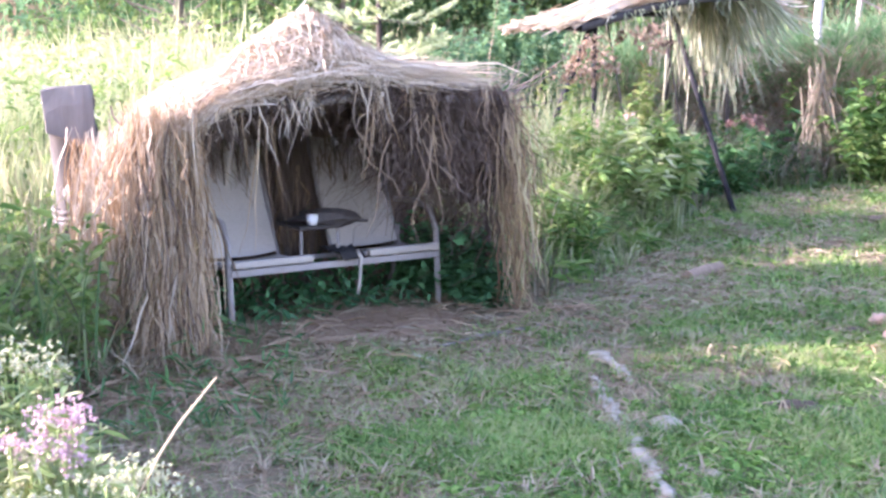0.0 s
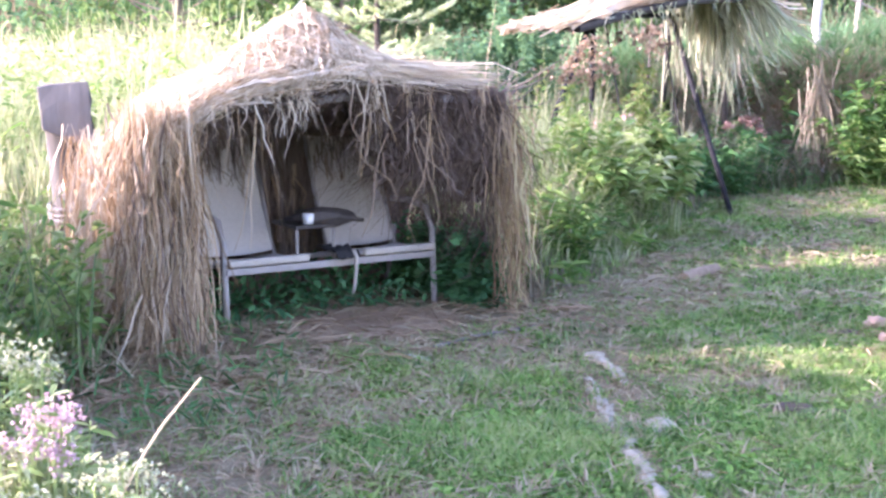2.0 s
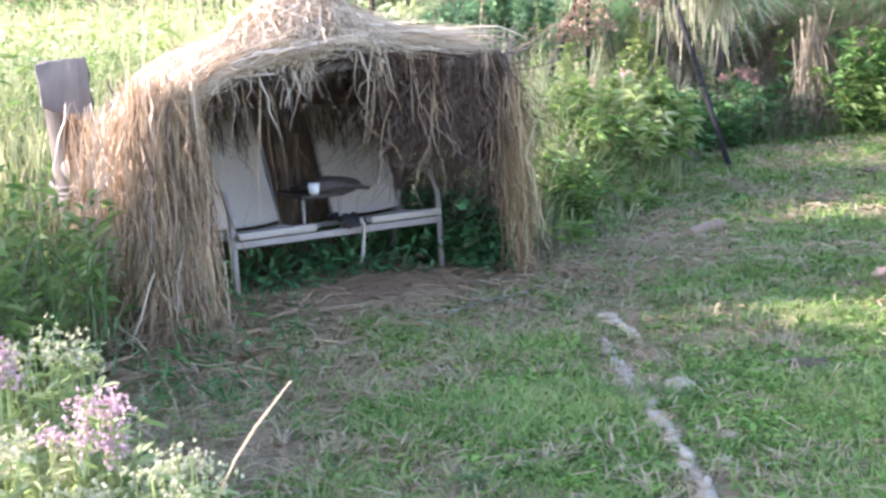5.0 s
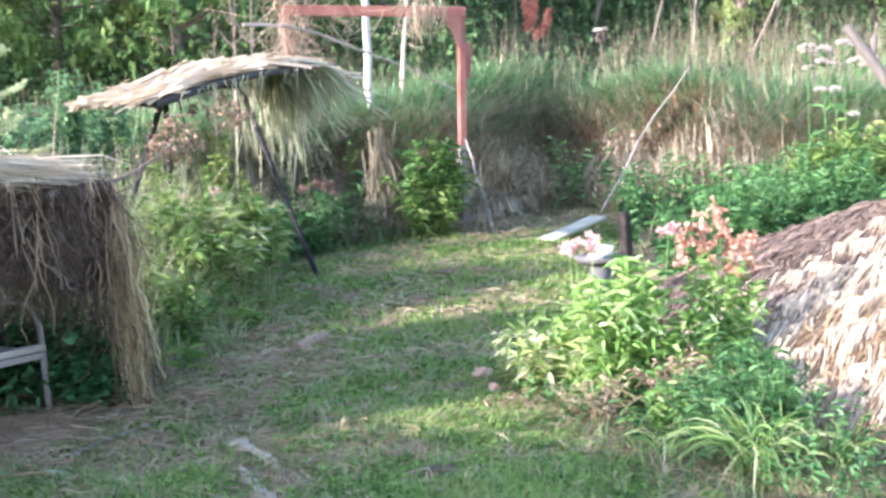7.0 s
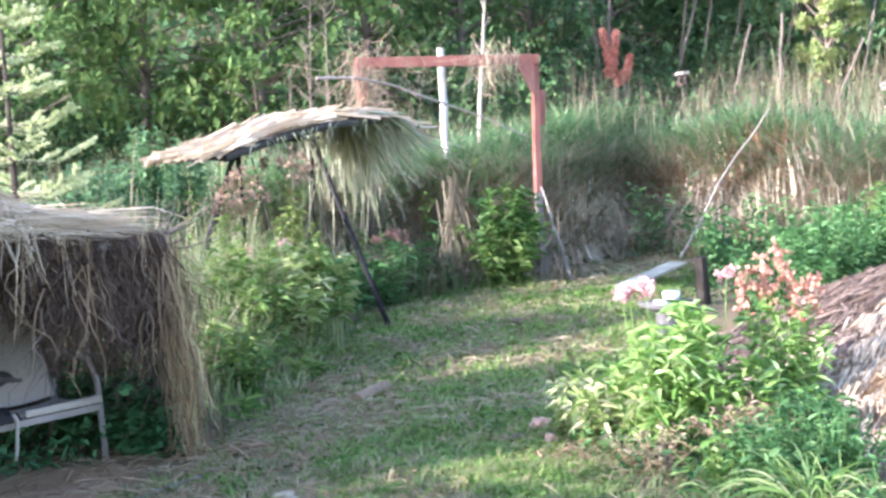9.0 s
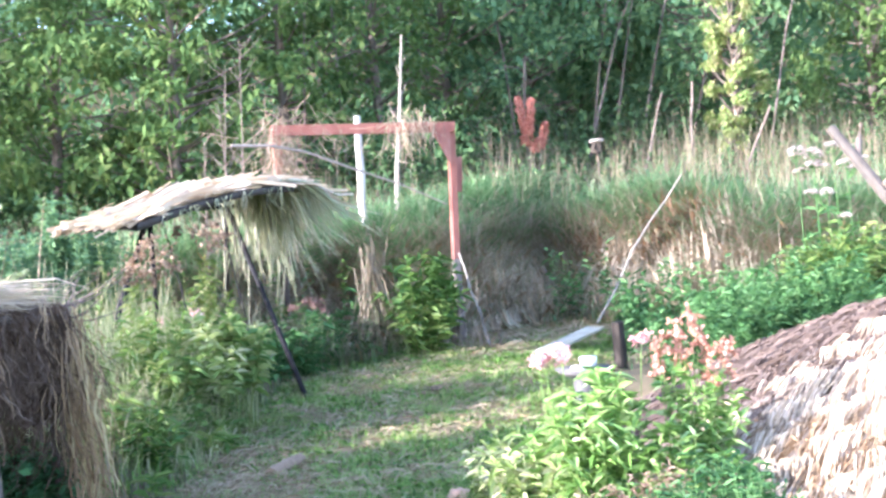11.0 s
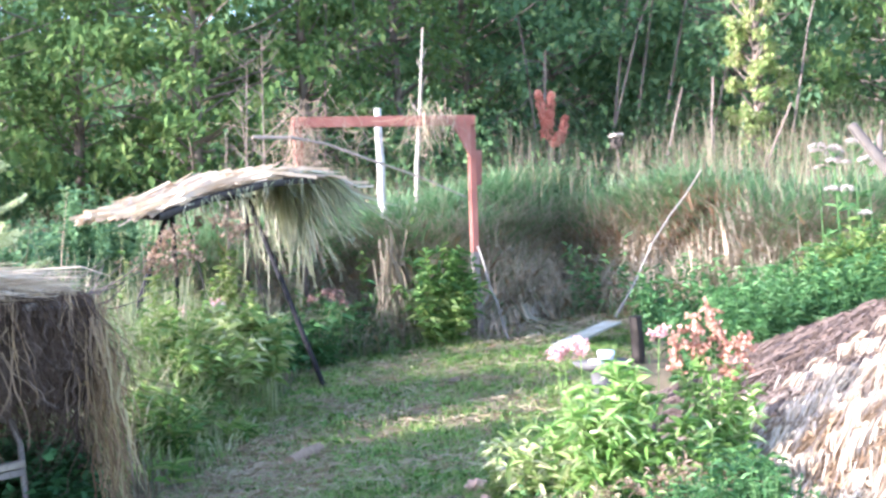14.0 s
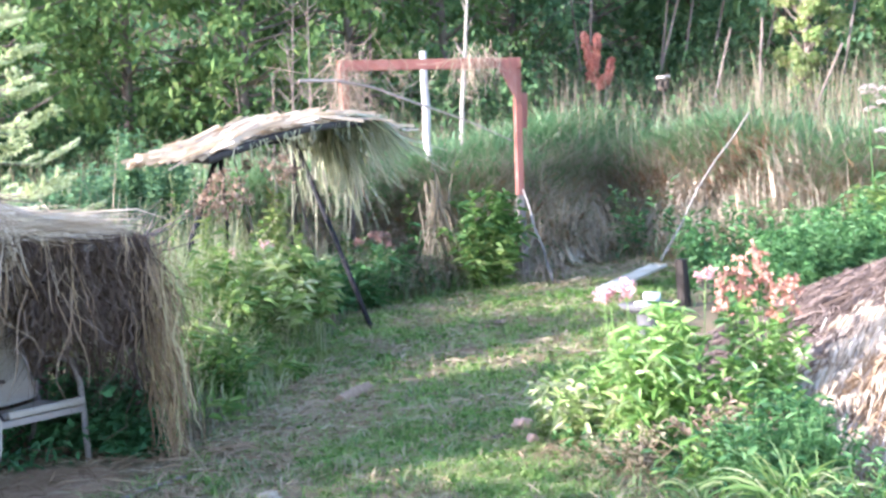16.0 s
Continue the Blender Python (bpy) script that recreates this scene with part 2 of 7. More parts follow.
STONE = surface("pale_stone", [(0.22, 0.185, 0.125), (0.34, 0.295, 0.21), (0.50, 0.445, 0.34)], 0.9, 22, 7, 0.6)
GREY_PLATE = surface("grey_slab", [(0.06, 0.06, 0.056), (0.09, 0.089, 0.085), (0.14, 0.138, 0.132)], 0.7, 14, 6, 0.4)
DULL_WOOD = surface("dull_grey_brown_wood", [(0.045, 0.04, 0.034), (0.08, 0.072, 0.062), (0.125, 0.112, 0.097)], 0.95, 14, 6, 0.6, stretch=(1, 1, 0.2))
ROTTEN = surface("dark_rotten_wood", [(0.02, 0.017, 0.014), (0.045, 0.037, 0.03), (0.08, 0.066, 0.054)], 0.95, 14, 6, 0.7, stretch=(1, 1, 0.3))
PALE_PLANK = surface("pale_mossy_plank", [(0.20, 0.20, 0.145), (0.33, 0.325, 0.255), (0.46, 0.45, 0.37)], 0.9, 14, 6, 0.6, stretch=(0.2, 1, 1), blotch=5)
DRIFT = surface("sun_greyed_wood", [(0.17, 0.15, 0.125), (0.25, 0.225, 0.19), (0.34, 0.31, 0.27)], 0.9, 16, 6, 0.5, stretch=(1, 1, 0.2))
BRICK = surface("weathered_pinkish_stone", [(0.32, 0.19, 0.125), (0.45, 0.29, 0.205), (0.56, 0.40, 0.31)], 0.9, 18, 6, 0.6)
DARK_TOOL = surface("dark_tool_plastic", [(0.03, 0.027, 0.025), (0.06, 0.05, 0.045), (0.09, 0.075, 0.065)], 0.6, 30, 4, 0.2)

rng = np.random.default_rng(7)

# ---- mesh helpers ----


def raw_mesh(name, verts, faces, mats, smooth=False):
    """A mesh from arrays: verts (n, 3), faces (m, 3 or 4)."""
    verts, faces = np.asarray(verts, np.float32), np.asarray(faces, np.int32)
    me = bpy.data.meshes.new(name)
    k = faces.shape[1]
    me.vertices.add(len(verts))
    me.vertices.foreach_set("co", verts.ravel())
    me.loops.add(faces.size)
    me.loops.foreach_set("vertex_index", faces.ravel())
    me.polygons.add(len(faces))
    me.polygons.foreach_set("loop_start", np.arange(0, faces.size, k, dtype=np.int32))
    if smooth:
        me.polygons.foreach_set("use_smooth", np.ones(len(faces), bool))
    me.materials.append(mats)
    me.update(calc_edges=True)
    return me


def strand_widths(n):
    """Uneven straw widths: most thin, some broad leaves."""
    return np.clip(rng.lognormal(-0.32, 0.45, n), 0.3, 2.1)


def unit(v):
    return v / np.maximum(np.linalg.norm(v, axis=-1, keepdims=True), 1e-9)


def ribbons(paths, width, taper=(1, 0.9, 0.15), twist=None):
    """Flat strands along paths (n, k, 3)."""
    paths = np.asarray(paths, float)
    n, k, _ = paths.shape
    way = unit(paths[:, -1] - paths[:, 0])
    side = unit(np.cross(way, rng.normal(size=(n, 3)) if twist is None else twist))
    t = np.interp(np.linspace(0, 1, k), np.linspace(0, 1, len(taper)), taper)
    half = (np.broadcast_to(width, n)[:, None] * t[None])[..., None] / 2 * side[:, None]
    verts = np.stack([paths - half, paths + half], 2).reshape(-1, 3)
    a = (np.arange(n)[:, None] * k + np.arange(k - 1)[None]).ravel() * 2
    return verts, np.stack([a, a + 1, a + 3, a + 2], 1)


def blades(base, height, lean, width, k=4, heading=None, taper=(1, 0.85, 0.1)):
    """Blades that rise from base and bend over."""
    n = len(base)
    h = rng.uniform(0, 2 * np.pi, n) if heading is None else heading
    d = np.stack([np.cos(h), np.sin(h), 0 * h], 1)
    t = np.linspace(0, 1, k)
    lean = np.broadcast_to(lean, n)
    height = np.broadcast_to(height, n)
    up = height[:, None] * (t[None] - 0.35 * np.minimum(lean, 1.6)[:, None] * t[None] ** 2.2)
    out = (height * lean)[:, None] * t[None] ** 1.8
    paths = base[:, None] + d[:, None] * out[..., None] + np.array([0, 0, 1.0]) * up[..., None]
    return ribbons(paths, width, taper, twist=np.stack([-d[:, 1], d[:, 0], 0.2 + 0 * h], 1)[:, [1, 0, 2]] * [-1, 1, 1])


def leaves(at, way, length, width, fold=0.15, droop=0.2):
    """Pointed leaves from their stalk points, folded along the middle."""
    n = len(at)
    way = unit(way)
    length, width = np.broadcast_to(length, n)[:, None], np.broadcast_to(width, n)[:, None]
    side = unit(np.cross(way, unit(rng.normal(size=(n, 3)) * 0.5 + [0, 0, 1.0])))
    up = np.cross(side, way)
    tip = at + way * length - np.array([0, 0, 1.0]) * length * droop
    mid = at + way * length * 0.42
    v = np.stack([at, mid + side * width / 2 + up * width * fold, tip, mid - side * width / 2 + up * width * fold], 1).reshape(-1, 3)
    a = np.arange(n) * 4
    return v, np.concatenate([np.stack([a, a + 1, a + 2], 1), np.stack([a, a + 2, a + 3], 1)])


def leaves6(at, way, length, width, fold=0.15, droop=0.2):
    """Lance-shaped leaves with a fuller outline, folded and arching."""
    n = len(at)
    way = unit(way)
    length, width = np.broadcast_to(length, n)[:, None], np.broadcast_to(width, n)[:, None]
    side = unit(np.cross(way, unit(rng.normal(size=(n, 3)) * 0.5 + [0, 0, 1.0])))
    up = np.cross(side, way)
    down = np.array([0, 0, 1.0]) * length * droop
    a, c = at + way * length * 0.28 - down * 0.05, at + way * length * 0.66 - down * 0.4
    tip, lift = at + way * length - down, up * width * fold
    v = np.stack([at, a + side * width * 0.46 + lift, c + side * width * 0.36 + lift, tip, c - side * width * 0.36 + lift, a - side * width * 0.46 + lift], 1).reshape(-1, 3)
    i = np.arange(n) * 6
    mid = [np.stack([i, i + 1, i + 2], 1), np.stack([i, i + 2, i + 3], 1), np.stack([i, i + 3, i + 4], 1), np.stack([i, i + 4, i + 5], 1)]
    return v, np.concatenate(mid)


def tubes(paths, radius, sides=5):
    """Round stems along paths (n, k, 3) with radius (n, k)."""
    paths = np.asarray(paths, float)
    n, k, _ = paths.shape
    radius = np.broadcast_to(radius, (n, k))
    way = unit(np.gradient(paths, axis=1))
    ref = np.where(np.abs(way[..., 2:]) > 0.9, [1.0, 0, 0], [0, 0, 1.0])
    s = unit(np.cross(way, ref))
    u = np.cross(s, way)
    a = np.linspace(0, 2 * np.pi, sides, endpoint=False)
    ring = s[:, :, None] * np.cos(a)[:, None] + u[:, :, None] * np.sin(a)[:, None]
    v = (paths[:, :, None] + ring * radius[..., None, None]).reshape(-1, 3)
    i, j, q = np.meshgrid(np.arange(n), np.arange(k - 1), np.arange(sides), indexing="ij")
    b = (i * k + j) * sides
    f = np.stack([b + q, b + (q + 1) % sides, b + sides + (q + 1) % sides, b + sides + q], -1).reshape(-1, 4)
    return v, f


def merged(*pieces):
    """Several (verts, faces) of one face size as one."""
    vs, fs, n = [], [], 0
    for v, f in pieces:
        vs.append(v)
        fs.append(f + n)
        n += len(v)
    return np.concatenate(vs), np.concatenate(fs)


def thing(name, label, category, at=(0, 0, 0), turn=0.0, group=""):
    ob = new(name)
    ob.empty_display_size = 0.1
    ob.matrix_world = pose(*at, 0, 0, turn)
    return tagged(ob, label, category, group)


JOINED = {"foliage", "stem_tuft", "flower_head", "needle_spray", "hanging_straw", "eave_fringe", "straw_curtain", "corner_straw", "roof_thatch", "side_thatch", "peak_straw", "twig_tuft", "canopy_straw", "drooping_straw",
          "dry_vine_tangle", "straw_cover", "blade_tuft", "crown", "plume"}


def part(name, data, material, parent, label="", smooth=False):
    """One mesh under a thing: data is a bmesh or (verts, faces)."""
    if isinstance(data, tuple):
        me = raw_mesh(name, *data, material, smooth)
    else:
        me = bpy.data.meshes.new(name)
        data.to_mesh(me)
        data.free()
        me.materials.append(material)
        if smooth:
            me.polygons.foreach_set("use_smooth", np.ones(len(me.polygons), bool))
    ob = new(name, me)
    ob.parent = parent
    return tagged(ob, label, kind="stuff" if name in JOINED else "")


def stuff(name, data, material, label, category):
    return tagged(new(name, raw_mesh(name, *data, material)), label, category, kind="stuff")


def single(name, data, material, label, category, at=(0, 0, 0), turn=(0, 0, 0), group="", smooth=False):
    """A thing that is one mesh."""
    ob = part(name, data, material, None, "", smooth)
    ob.matrix_world = pose(*at, *turn)
    return tagged(ob, label, category, group)


def bar(bm, a, b, w, h, bevel=0.004):
    """A bevelled box bar from a to b."""
    a, b = Vector(a), Vector(b)
    m = Matrix.Translation((a + b) / 2) @ (b - a).to_track_quat("X", "Z").to_matrix().to_4x4() @ Matrix.Diagonal(((b - a).length, w, h, 1))
    made = bmesh.ops.create_cube(bm, size=1.0, matrix=m)
    edges = list({e for v in made["verts"] for e in v.link_edges})
    if bevel:
        bmesh.ops.bevel(bm, geom=edges, offset=bevel, segments=2, affect="EDGES", profile=0.5)
    return bm


def one_bar(a, b, w, h, bevel=0.004):
    return bar(bmesh.new(), a, b, w, h, bevel)


def pole_bm(points, radii, sides=10, wobble=0.0, seed=1):
    """A closed round pole along points."""
    bm = bmesh.new()
    r = random.Random(seed)
    rings = []
    pts = [Vector(p) for p in points]
    for n, p in enumerate(pts):
        way = (pts[min(n + 1, len(pts) - 1)] - pts[max(n - 1, 0)]).normalized()
        s = way.cross(Vector((0, 0, 1)) if abs(way.z) < 0.9 else Vector((1, 0, 0))).normalized()
        u = s.cross(way)
        rad = radii[n] if hasattr(radii, "__len__") else radii
        rings.append([bm.verts.new(p + (s * math.cos(2 * math.pi * q / sides) + u * math.sin(2 * math.pi * q / sides)) * rad * (1 + wobble * r.uniform(-1, 1))) for q in range(sides)])
    for a, b in zip(rings, rings[1:]):
        for q in range(sides):
            bm.faces.new((a[q], a[(q + 1) % sides], b[(q + 1) % sides], b[q]))
    bm.faces.new(rings[0][::-1])
    bm.faces.new(rings[-1])
    bmesh.ops.recalc_face_normals(bm, faces=bm.faces[:])
    return bm


def lump(size, seed=1, rough=0.25, subdiv=3):
    """A rounded uneven lump."""
    bm = bmesh.new()
    bmesh.ops.create_icosphere(bm, subdivisions=subdiv, radius=1)
    for v in bm.verts:
        k = 1 + rough * noise.noise(v.co * 1.6 + Vector((seed * 7.3, 0, 0))) + 0.4 * rough * noise.noise(v.co * 4 + Vector((0, seed * 3.1, 0)))
        v.co = Vector((v.co.x * size[0], v.co.y * size[1], v.co.z * size[2])) * k
    return bm


# ---- the lie of the land ----


def smooth01(t):
    t = np.clip(t, 0, 1)
    return t * t * (3 - 2 * t)


def uv_of(x, y):
    return 0.366 * x + 0.931 * y, 0.931 * x - 0.366 * y


def xy_of(u, v):
    return 0.366 * u + 0.931 * v, 0.931 * u - 0.366 * v


FOOT_V = [-30, -12, -6, -3.5, -1.6, 0.2, 1.2, 2.2, 3.4, 4.6, 7, 12, 30]
FOOT_U = [12, 11.5, 11.5, 12.5, 13.6, 14.2, 15.2, 16.6, 15.4, 13.6, 12.2, 12, 12]
RISE_U = [0.5, 0.6, 0.8, 1.0, 1.25, 1.4, 1.5, 1.5, 1.45, 1.3, 1.2, 1.2, 1.2]


def wobble2(x, y, s, seed):
    return (np.sin(x * s + 1.3 * seed + 1.7 * np.sin(y * s * 0.63 + seed)) + np.sin(y * s * 1.31 + 2.1 * seed + 1.1 * np.sin(x * s * 0.81))) / 2


def land(x, y):
    x, y = np.asarray(x, float), np.asarray(y, float)
    u, v = uv_of(x, y)
    foot, rise = np.interp(v, FOOT_V, FOOT_U), np.interp(v, FOOT_V, RISE_U)
    z = 0.012 * np.maximum(0, u - 8) ** 1.35
    z = z + rise * smooth01((u - foot) / 3.0)
    z = z + 0.085 * np.maximum(0, u - foot - 1.5) * smooth01((u - foot - 1.5) / 2) * smooth01((34 - u) / 8)
    z = z + 9.0 * smooth01((u - 27) / 30)
    z = z + 0.03 * wobble2(x, y, 0.9, 1) * smooth01((u - 3) / 3) * smooth01(np.abs(u - 6) / 4) + 0.012 * wobble2(x, y, 3.1, 2)
    z = z + 0.10 * wobble2(x, y, 0.5, 3) * smooth01((u - foot) / 4) + 0.16 * wobble2(x, y, 1.3, 7) * smooth01((u - foot - 0.6) / 1.5) * smooth01((foot + 6 - u) / 3)
    return z


def on_land(x, y, up=0.0):
    return np.stack([x, y, land(x, y) + up], -1)


LAWN_EDGE = [(-1.6, 2.0), (-1.5, 4.6), (-1.1, 5.5), (0.75, 6.5), (0.95, 7.1), (1.3, 7.6), (1.9, 8.7), (2.4, 10.2), (2.9, 11.2), (3.3, 12.2), (4.5, 13.2), (6.2, 13.7), (6.7, 14.1), (7.2, 14.4), (7.9, 14.0),
             (8.1, 13.3), (7.2, 11.6), (5.9, 9.5), (4.8, 7.8), (3.5, 6.7), (2.65, 5.9), (2.6, 5.2), (2.6, 4.2), (2.6, 3.0), (2.6, 2.0), (3.4, 0.0), (5.5, -8.0), (-6.0, -8.0), (-3.2, -0.5)]


def in_poly(x, y, poly):
    inside = np.zeros(len(x), bool)
    for (x0, y0), (x1, y1) in zip(poly, poly[1:] + poly[:1]):
        hit = (y0 > y) != (y1 > y)
        inside ^= hit & (x < (x1 - x0) * (y - y0) / (y1 - y0 + 1e-12) + x0)
    return inside


def scatter(n, x0, x1, y0, y1, keep=None):
    x, y = rng.uniform(x0, x1, n), rng.uniform(y0, y1, n)
    k = keep(x, y) if keep else np.ones(n, bool)
    return x[k], y[k]


HUT_A = np.array([0.857, 0.515])   # along the front, to the right
HUT_B = np.array([-0.515, 0.857])  # inwards
HUT_O = np.array([-1.02, 5.72])    # front left foot
HUT_W, HUT_D = 2.06, 1.35
MOUND_C, MOUND_R, MOUND_H = (6.6, 5.6), 2.75, 1.0


def hut_sd(x, y):
    dx, dy = x - HUT_O[0], y - HUT_O[1]
    return dx * HUT_A[0] + dy * HUT_A[1], dx * HUT_B[0] + dy * HUT_B[1]


def in_hut(x, y, pad=0.0):
    s, d = hut_sd(x, y)
    return (s > -0.25 - pad) & (s < HUT_W + 0.1 + pad) & (d > -0.1 - pad) & (d < HUT_D + 0.1 + pad)


def mound_k(a):
    """How far the heap's foot reaches in each direction: a spur runs towards the lawn."""
    a = np.mod(a, 2 * np.pi)
    return 1 + 0.05 * np.sin(3 * a + 1) + 0.03 * np.sin(7 * a) + 0.26 * np.exp(-((a - 3.66) / 0.42) ** 2)


def in_mound(x, y, pad=0.0):
    dx, dy = x - MOUND_C[0], y - MOUND_C[1]
    return np.hypot(dx, dy) < MOUND_R * mound_k(np.arctan2(dy, dx)) + pad


axis_x = np.unique(np.concatenate([np.linspace(-600, -20, 24), np.linspace(-20, -4, 33), np.linspace(-4, 10, 141), np.linspace(10, 30, 41), np.linspace(30, 600, 24)]))
axis_y = np.unique(np.concatenate([np.linspace(-600, -20, 24), np.linspace(-20, 2, 34), np.linspace(2, 20, 181), np.linspace(20, 60, 61), np.linspace(60, 600, 24)]))
GX, GY = np.meshgrid(axis_x, axis_y)
nx, ny = len(axis_x), len(axis_y)
ii, jj = np.meshgrid(np.arange(nx - 1), np.arange(ny - 1))
q0 = (jj * nx + ii).ravel()
tagged(new("ground", raw_mesh("ground", on_land(GX, GY).reshape(-1, 3), np.stack([q0, q0 + 1, q0 + 1 + nx, q0 + nx], 1), SOIL, True)), "uneven garden ground of soil, moss and dry litter", "ground", kind="structure")

# ---- lawn ----


def lawn_only(x, y):
    return in_poly(x, y, LAWN_EDGE) & ~in_hut(x, y)


def lawn_blades(n, x0, x1, y0, y1, h0, h1, w, density):
    x, y = scatter(n, x0, x1, y0, y1, lambda a, b: lawn_only(a, b) & (rng.uniform(0, 1, len(a)) < density(a, b)))
    h = rng.uniform(h0, h1, len(x)) * (0.8 + 0.5 * (wobble2(x, y, 4.0, 5) > 0.1))
    return blades(on_land(x, y, -0.005), h, rng.uniform(0.3, 1.6, len(x)), w, 3)


def lush(x, y):
    p, q = 0.80 * x - 0.60 * y, 0.60 * x + 0.80 * y
    d = 0.64 + 0.42 * wobble2(p, q, 2.2, 4) + 0.42 * wobble2(q, p, 5.5, 6) + 0.2 * wobble2(p, q, 11.0, 3)
    bare = np.exp(-(((x + 0.2) / 1.5) ** 2 + ((y - 6.1) / 0.55) ** 2)) + 1.1 * np.exp(-(((x + 0.85) / 0.8) ** 2 + ((y - 4.4) / 1.4) ** 2)) + 0.9 * np.exp(-(((x - 0.965) / 0.07) ** 2 + ((y - 4.4) / 1.3) ** 4)) + 0.5 * np.exp(-(((x - 1.0) / 0.2) ** 2 + ((y - 5.4) / 0.6) ** 2)) + 0.7 * np.exp(-(((x - 1.45) / 0.5) ** 2 + ((y - 7.3) / 0.7) ** 2))
    green = np.exp(-(((x - 0.45) / 0.55) ** 2 + ((y - 4.2) / 0.9) ** 2)) + np.exp(-(((x - 1.7) / 0.5) ** 2 + ((y - 4.0) / 0.9) ** 2))
    return np.clip(d - 0.9 * bare + 0.45 * green, 0.06, 1)


stuff("lawn_grass", merged(lawn_blades(70000, -6, 6, -8, 2.6, 0.07, 0.16, 0.036, lambda x, y: 0.4 + 0.6 * lush(x, y)), lawn_blades(170000, -1.6, 3.0, 2.6, 7.0, 0.03, 0.07, 0.0052, lush), lawn_blades(130000, 0.5, 9, 6.5, 17.5, 0.035, 0.085, 0.013, lush)), LAWN, "short mown lawn grass, green with dry patches", "grass")


def flat_bits(n, x0, x1, y0, y1, lo, hi, w, keep, up=(0.005, 0.05)):
    x, y = scatter(n, x0, x1, y0, y1, keep)
    n = len(x)
    h = rng.uniform(0, 2 * np.pi, n)
    L = rng.uniform(lo, hi, n)
    d = np.stack([np.cos(h), np.sin(h), rng.uniform(-0.25, 0.35, n)], 1)
    p = on_land(x, y) + np.stack([0 * x, 0 * x, rng.uniform(*up, n)], 1)
    t = np.array([-0.5, 0, 0.5])
    paths = p[:, None] + d[:, None] * (L[:, None] * t)[..., None]
    paths[:, 1, 2] += L * rng.uniform(0, 0.12, n)
    paths[..., 2] = np.maximum(paths[..., 2], land(paths[..., 0], paths[..., 1]) + 0.004)
    return ribbons(paths, rng.uniform(0.6, 1.4, n) * w, (0.9, 1, 0.6), np.array([0, 0, 1.0]) + rng.normal(size=(n, 3)) * 0.5)


def dryness(x, y):
    return rng.uniform(0, 1, len(x)) < np.clip(1.25 - lush(x, y) * 1.1, 0.1, 1)


stuff("cut_grass", merged(flat_bits(14000, -2.2, 3.0, 2.6, 7.2, 0.04, 0.13, 0.0036, lambda x, y: dryness(x, y) & (lawn_only(x, y) | ~in_poly(x, y, LAWN_EDGE))),
                          flat_bits(22000, 0.8, 9, 6.8, 17.5, 0.06, 0.22, 0.009, lambda x, y: lawn_only(x, y) & dryness(x, y))), LAWN_DRY, "dry cut grass lying on the lawn", "cut grass")
stuff("brown_litter", merged(flat_bits(7000, -2.2, 0.4, 2.8, 5.9, 0.04, 0.16, 0.0042, lambda x, y: rng.uniform(0, 1, len(x)) < np.clip(0.9 - 0.8 * (x + 0.75), 0.05, 1)),
                             flat_bits(5000, -0.3, 3.0, 2.8, 7.2, 0.03, 0.10, 0.0036, lambda x, y: dryness(x, y)),
                             flat_bits(2600, 1.0, 6, 7.0, 13, 0.05, 0.16, 0.008, lambda x, y: lawn_only(x, y) & dryness(x, y))), STRAW_OLD, "reddish-brown dry litter on the lawn", "litter")

# low broad leaves among the grass
leaf_parts = []
for n, box, size, each in ((5200, (-1.6, 3.0, 2.7, 7.2), (0.022, 0.06), 6), (2400, (0.8, 9, 6.6, 16.5), (0.04, 0.09), 6)):
    x, y = scatter(n, *box, lambda a, b: lawn_only(a, b) & (rng.uniform(0, 1, len(a)) < lush(a, b)))
    x, y = np.repeat(x, each), np.repeat(y, each)
    a, L = rng.uniform(0, 2 * np.pi, len(x)), rng.uniform(*size, len(x))
    leaf_parts.append(leaves6(on_land(x + 0.02 * rng.normal(size=len(x)), y + 0.02 * rng.normal(size=len(x)), 0.012), np.stack([np.cos(a), np.sin(a), rng.uniform(0.2, 1.3, len(x))], 1), L, L * rng.uniform(0.22, 0.5, len(x)), 0.2, 0.35))
stuff("lawn_weeds", merged(*leaf_parts), LAWN_LEAF, "low broad-leaved weeds and clover in the mown lawn", "weeds")

# broad clumps in the lawn
x, y = scatter(420, -1.4, 8, 2.8, 16, lawn_only)
c = np.repeat(np.stack([x, y], 1), 26, 0) + rng.normal(size=(len(x) * 26, 2)) * 0.045
stuff("clover", blades(on_land(c[:, 0], c[:, 1]), rng.uniform(0.04, 0.11, len(c)), rng.uniform(0.4, 1.5, len(c)), 0.011, 3), TALL, "thicker tufts of green grass and clover", "grass")

# tufts that stand proud of the mown lawn, fresh and withered
for n, mat, text in ((1100, LIME, "fresh bright tufts in the mown lawn"), (700, LAWN_DRY, "withered tufts in the mown lawn")):
    x, y = scatter(n, -1.5, 3.0, 2.7, 8.0, lawn_only)
    x2, y2 = scatter(n, 1.0, 8.5, 7.0, 15.0, lawn_only)
    x, y = np.concatenate([x, x2]), np.concatenate([y, y2])
    c = np.repeat(np.stack([x, y], 1), 12, 0) + rng.normal(size=(len(x) * 12, 2)) * 0.022
    stuff("grass_tufts", blades(on_land(c[:, 0], c[:, 1]), rng.uniform(0.035, 0.10, len(c)), rng.uniform(0.4, 1.8, len(c)), 0.009, 3), mat, text, "grass")

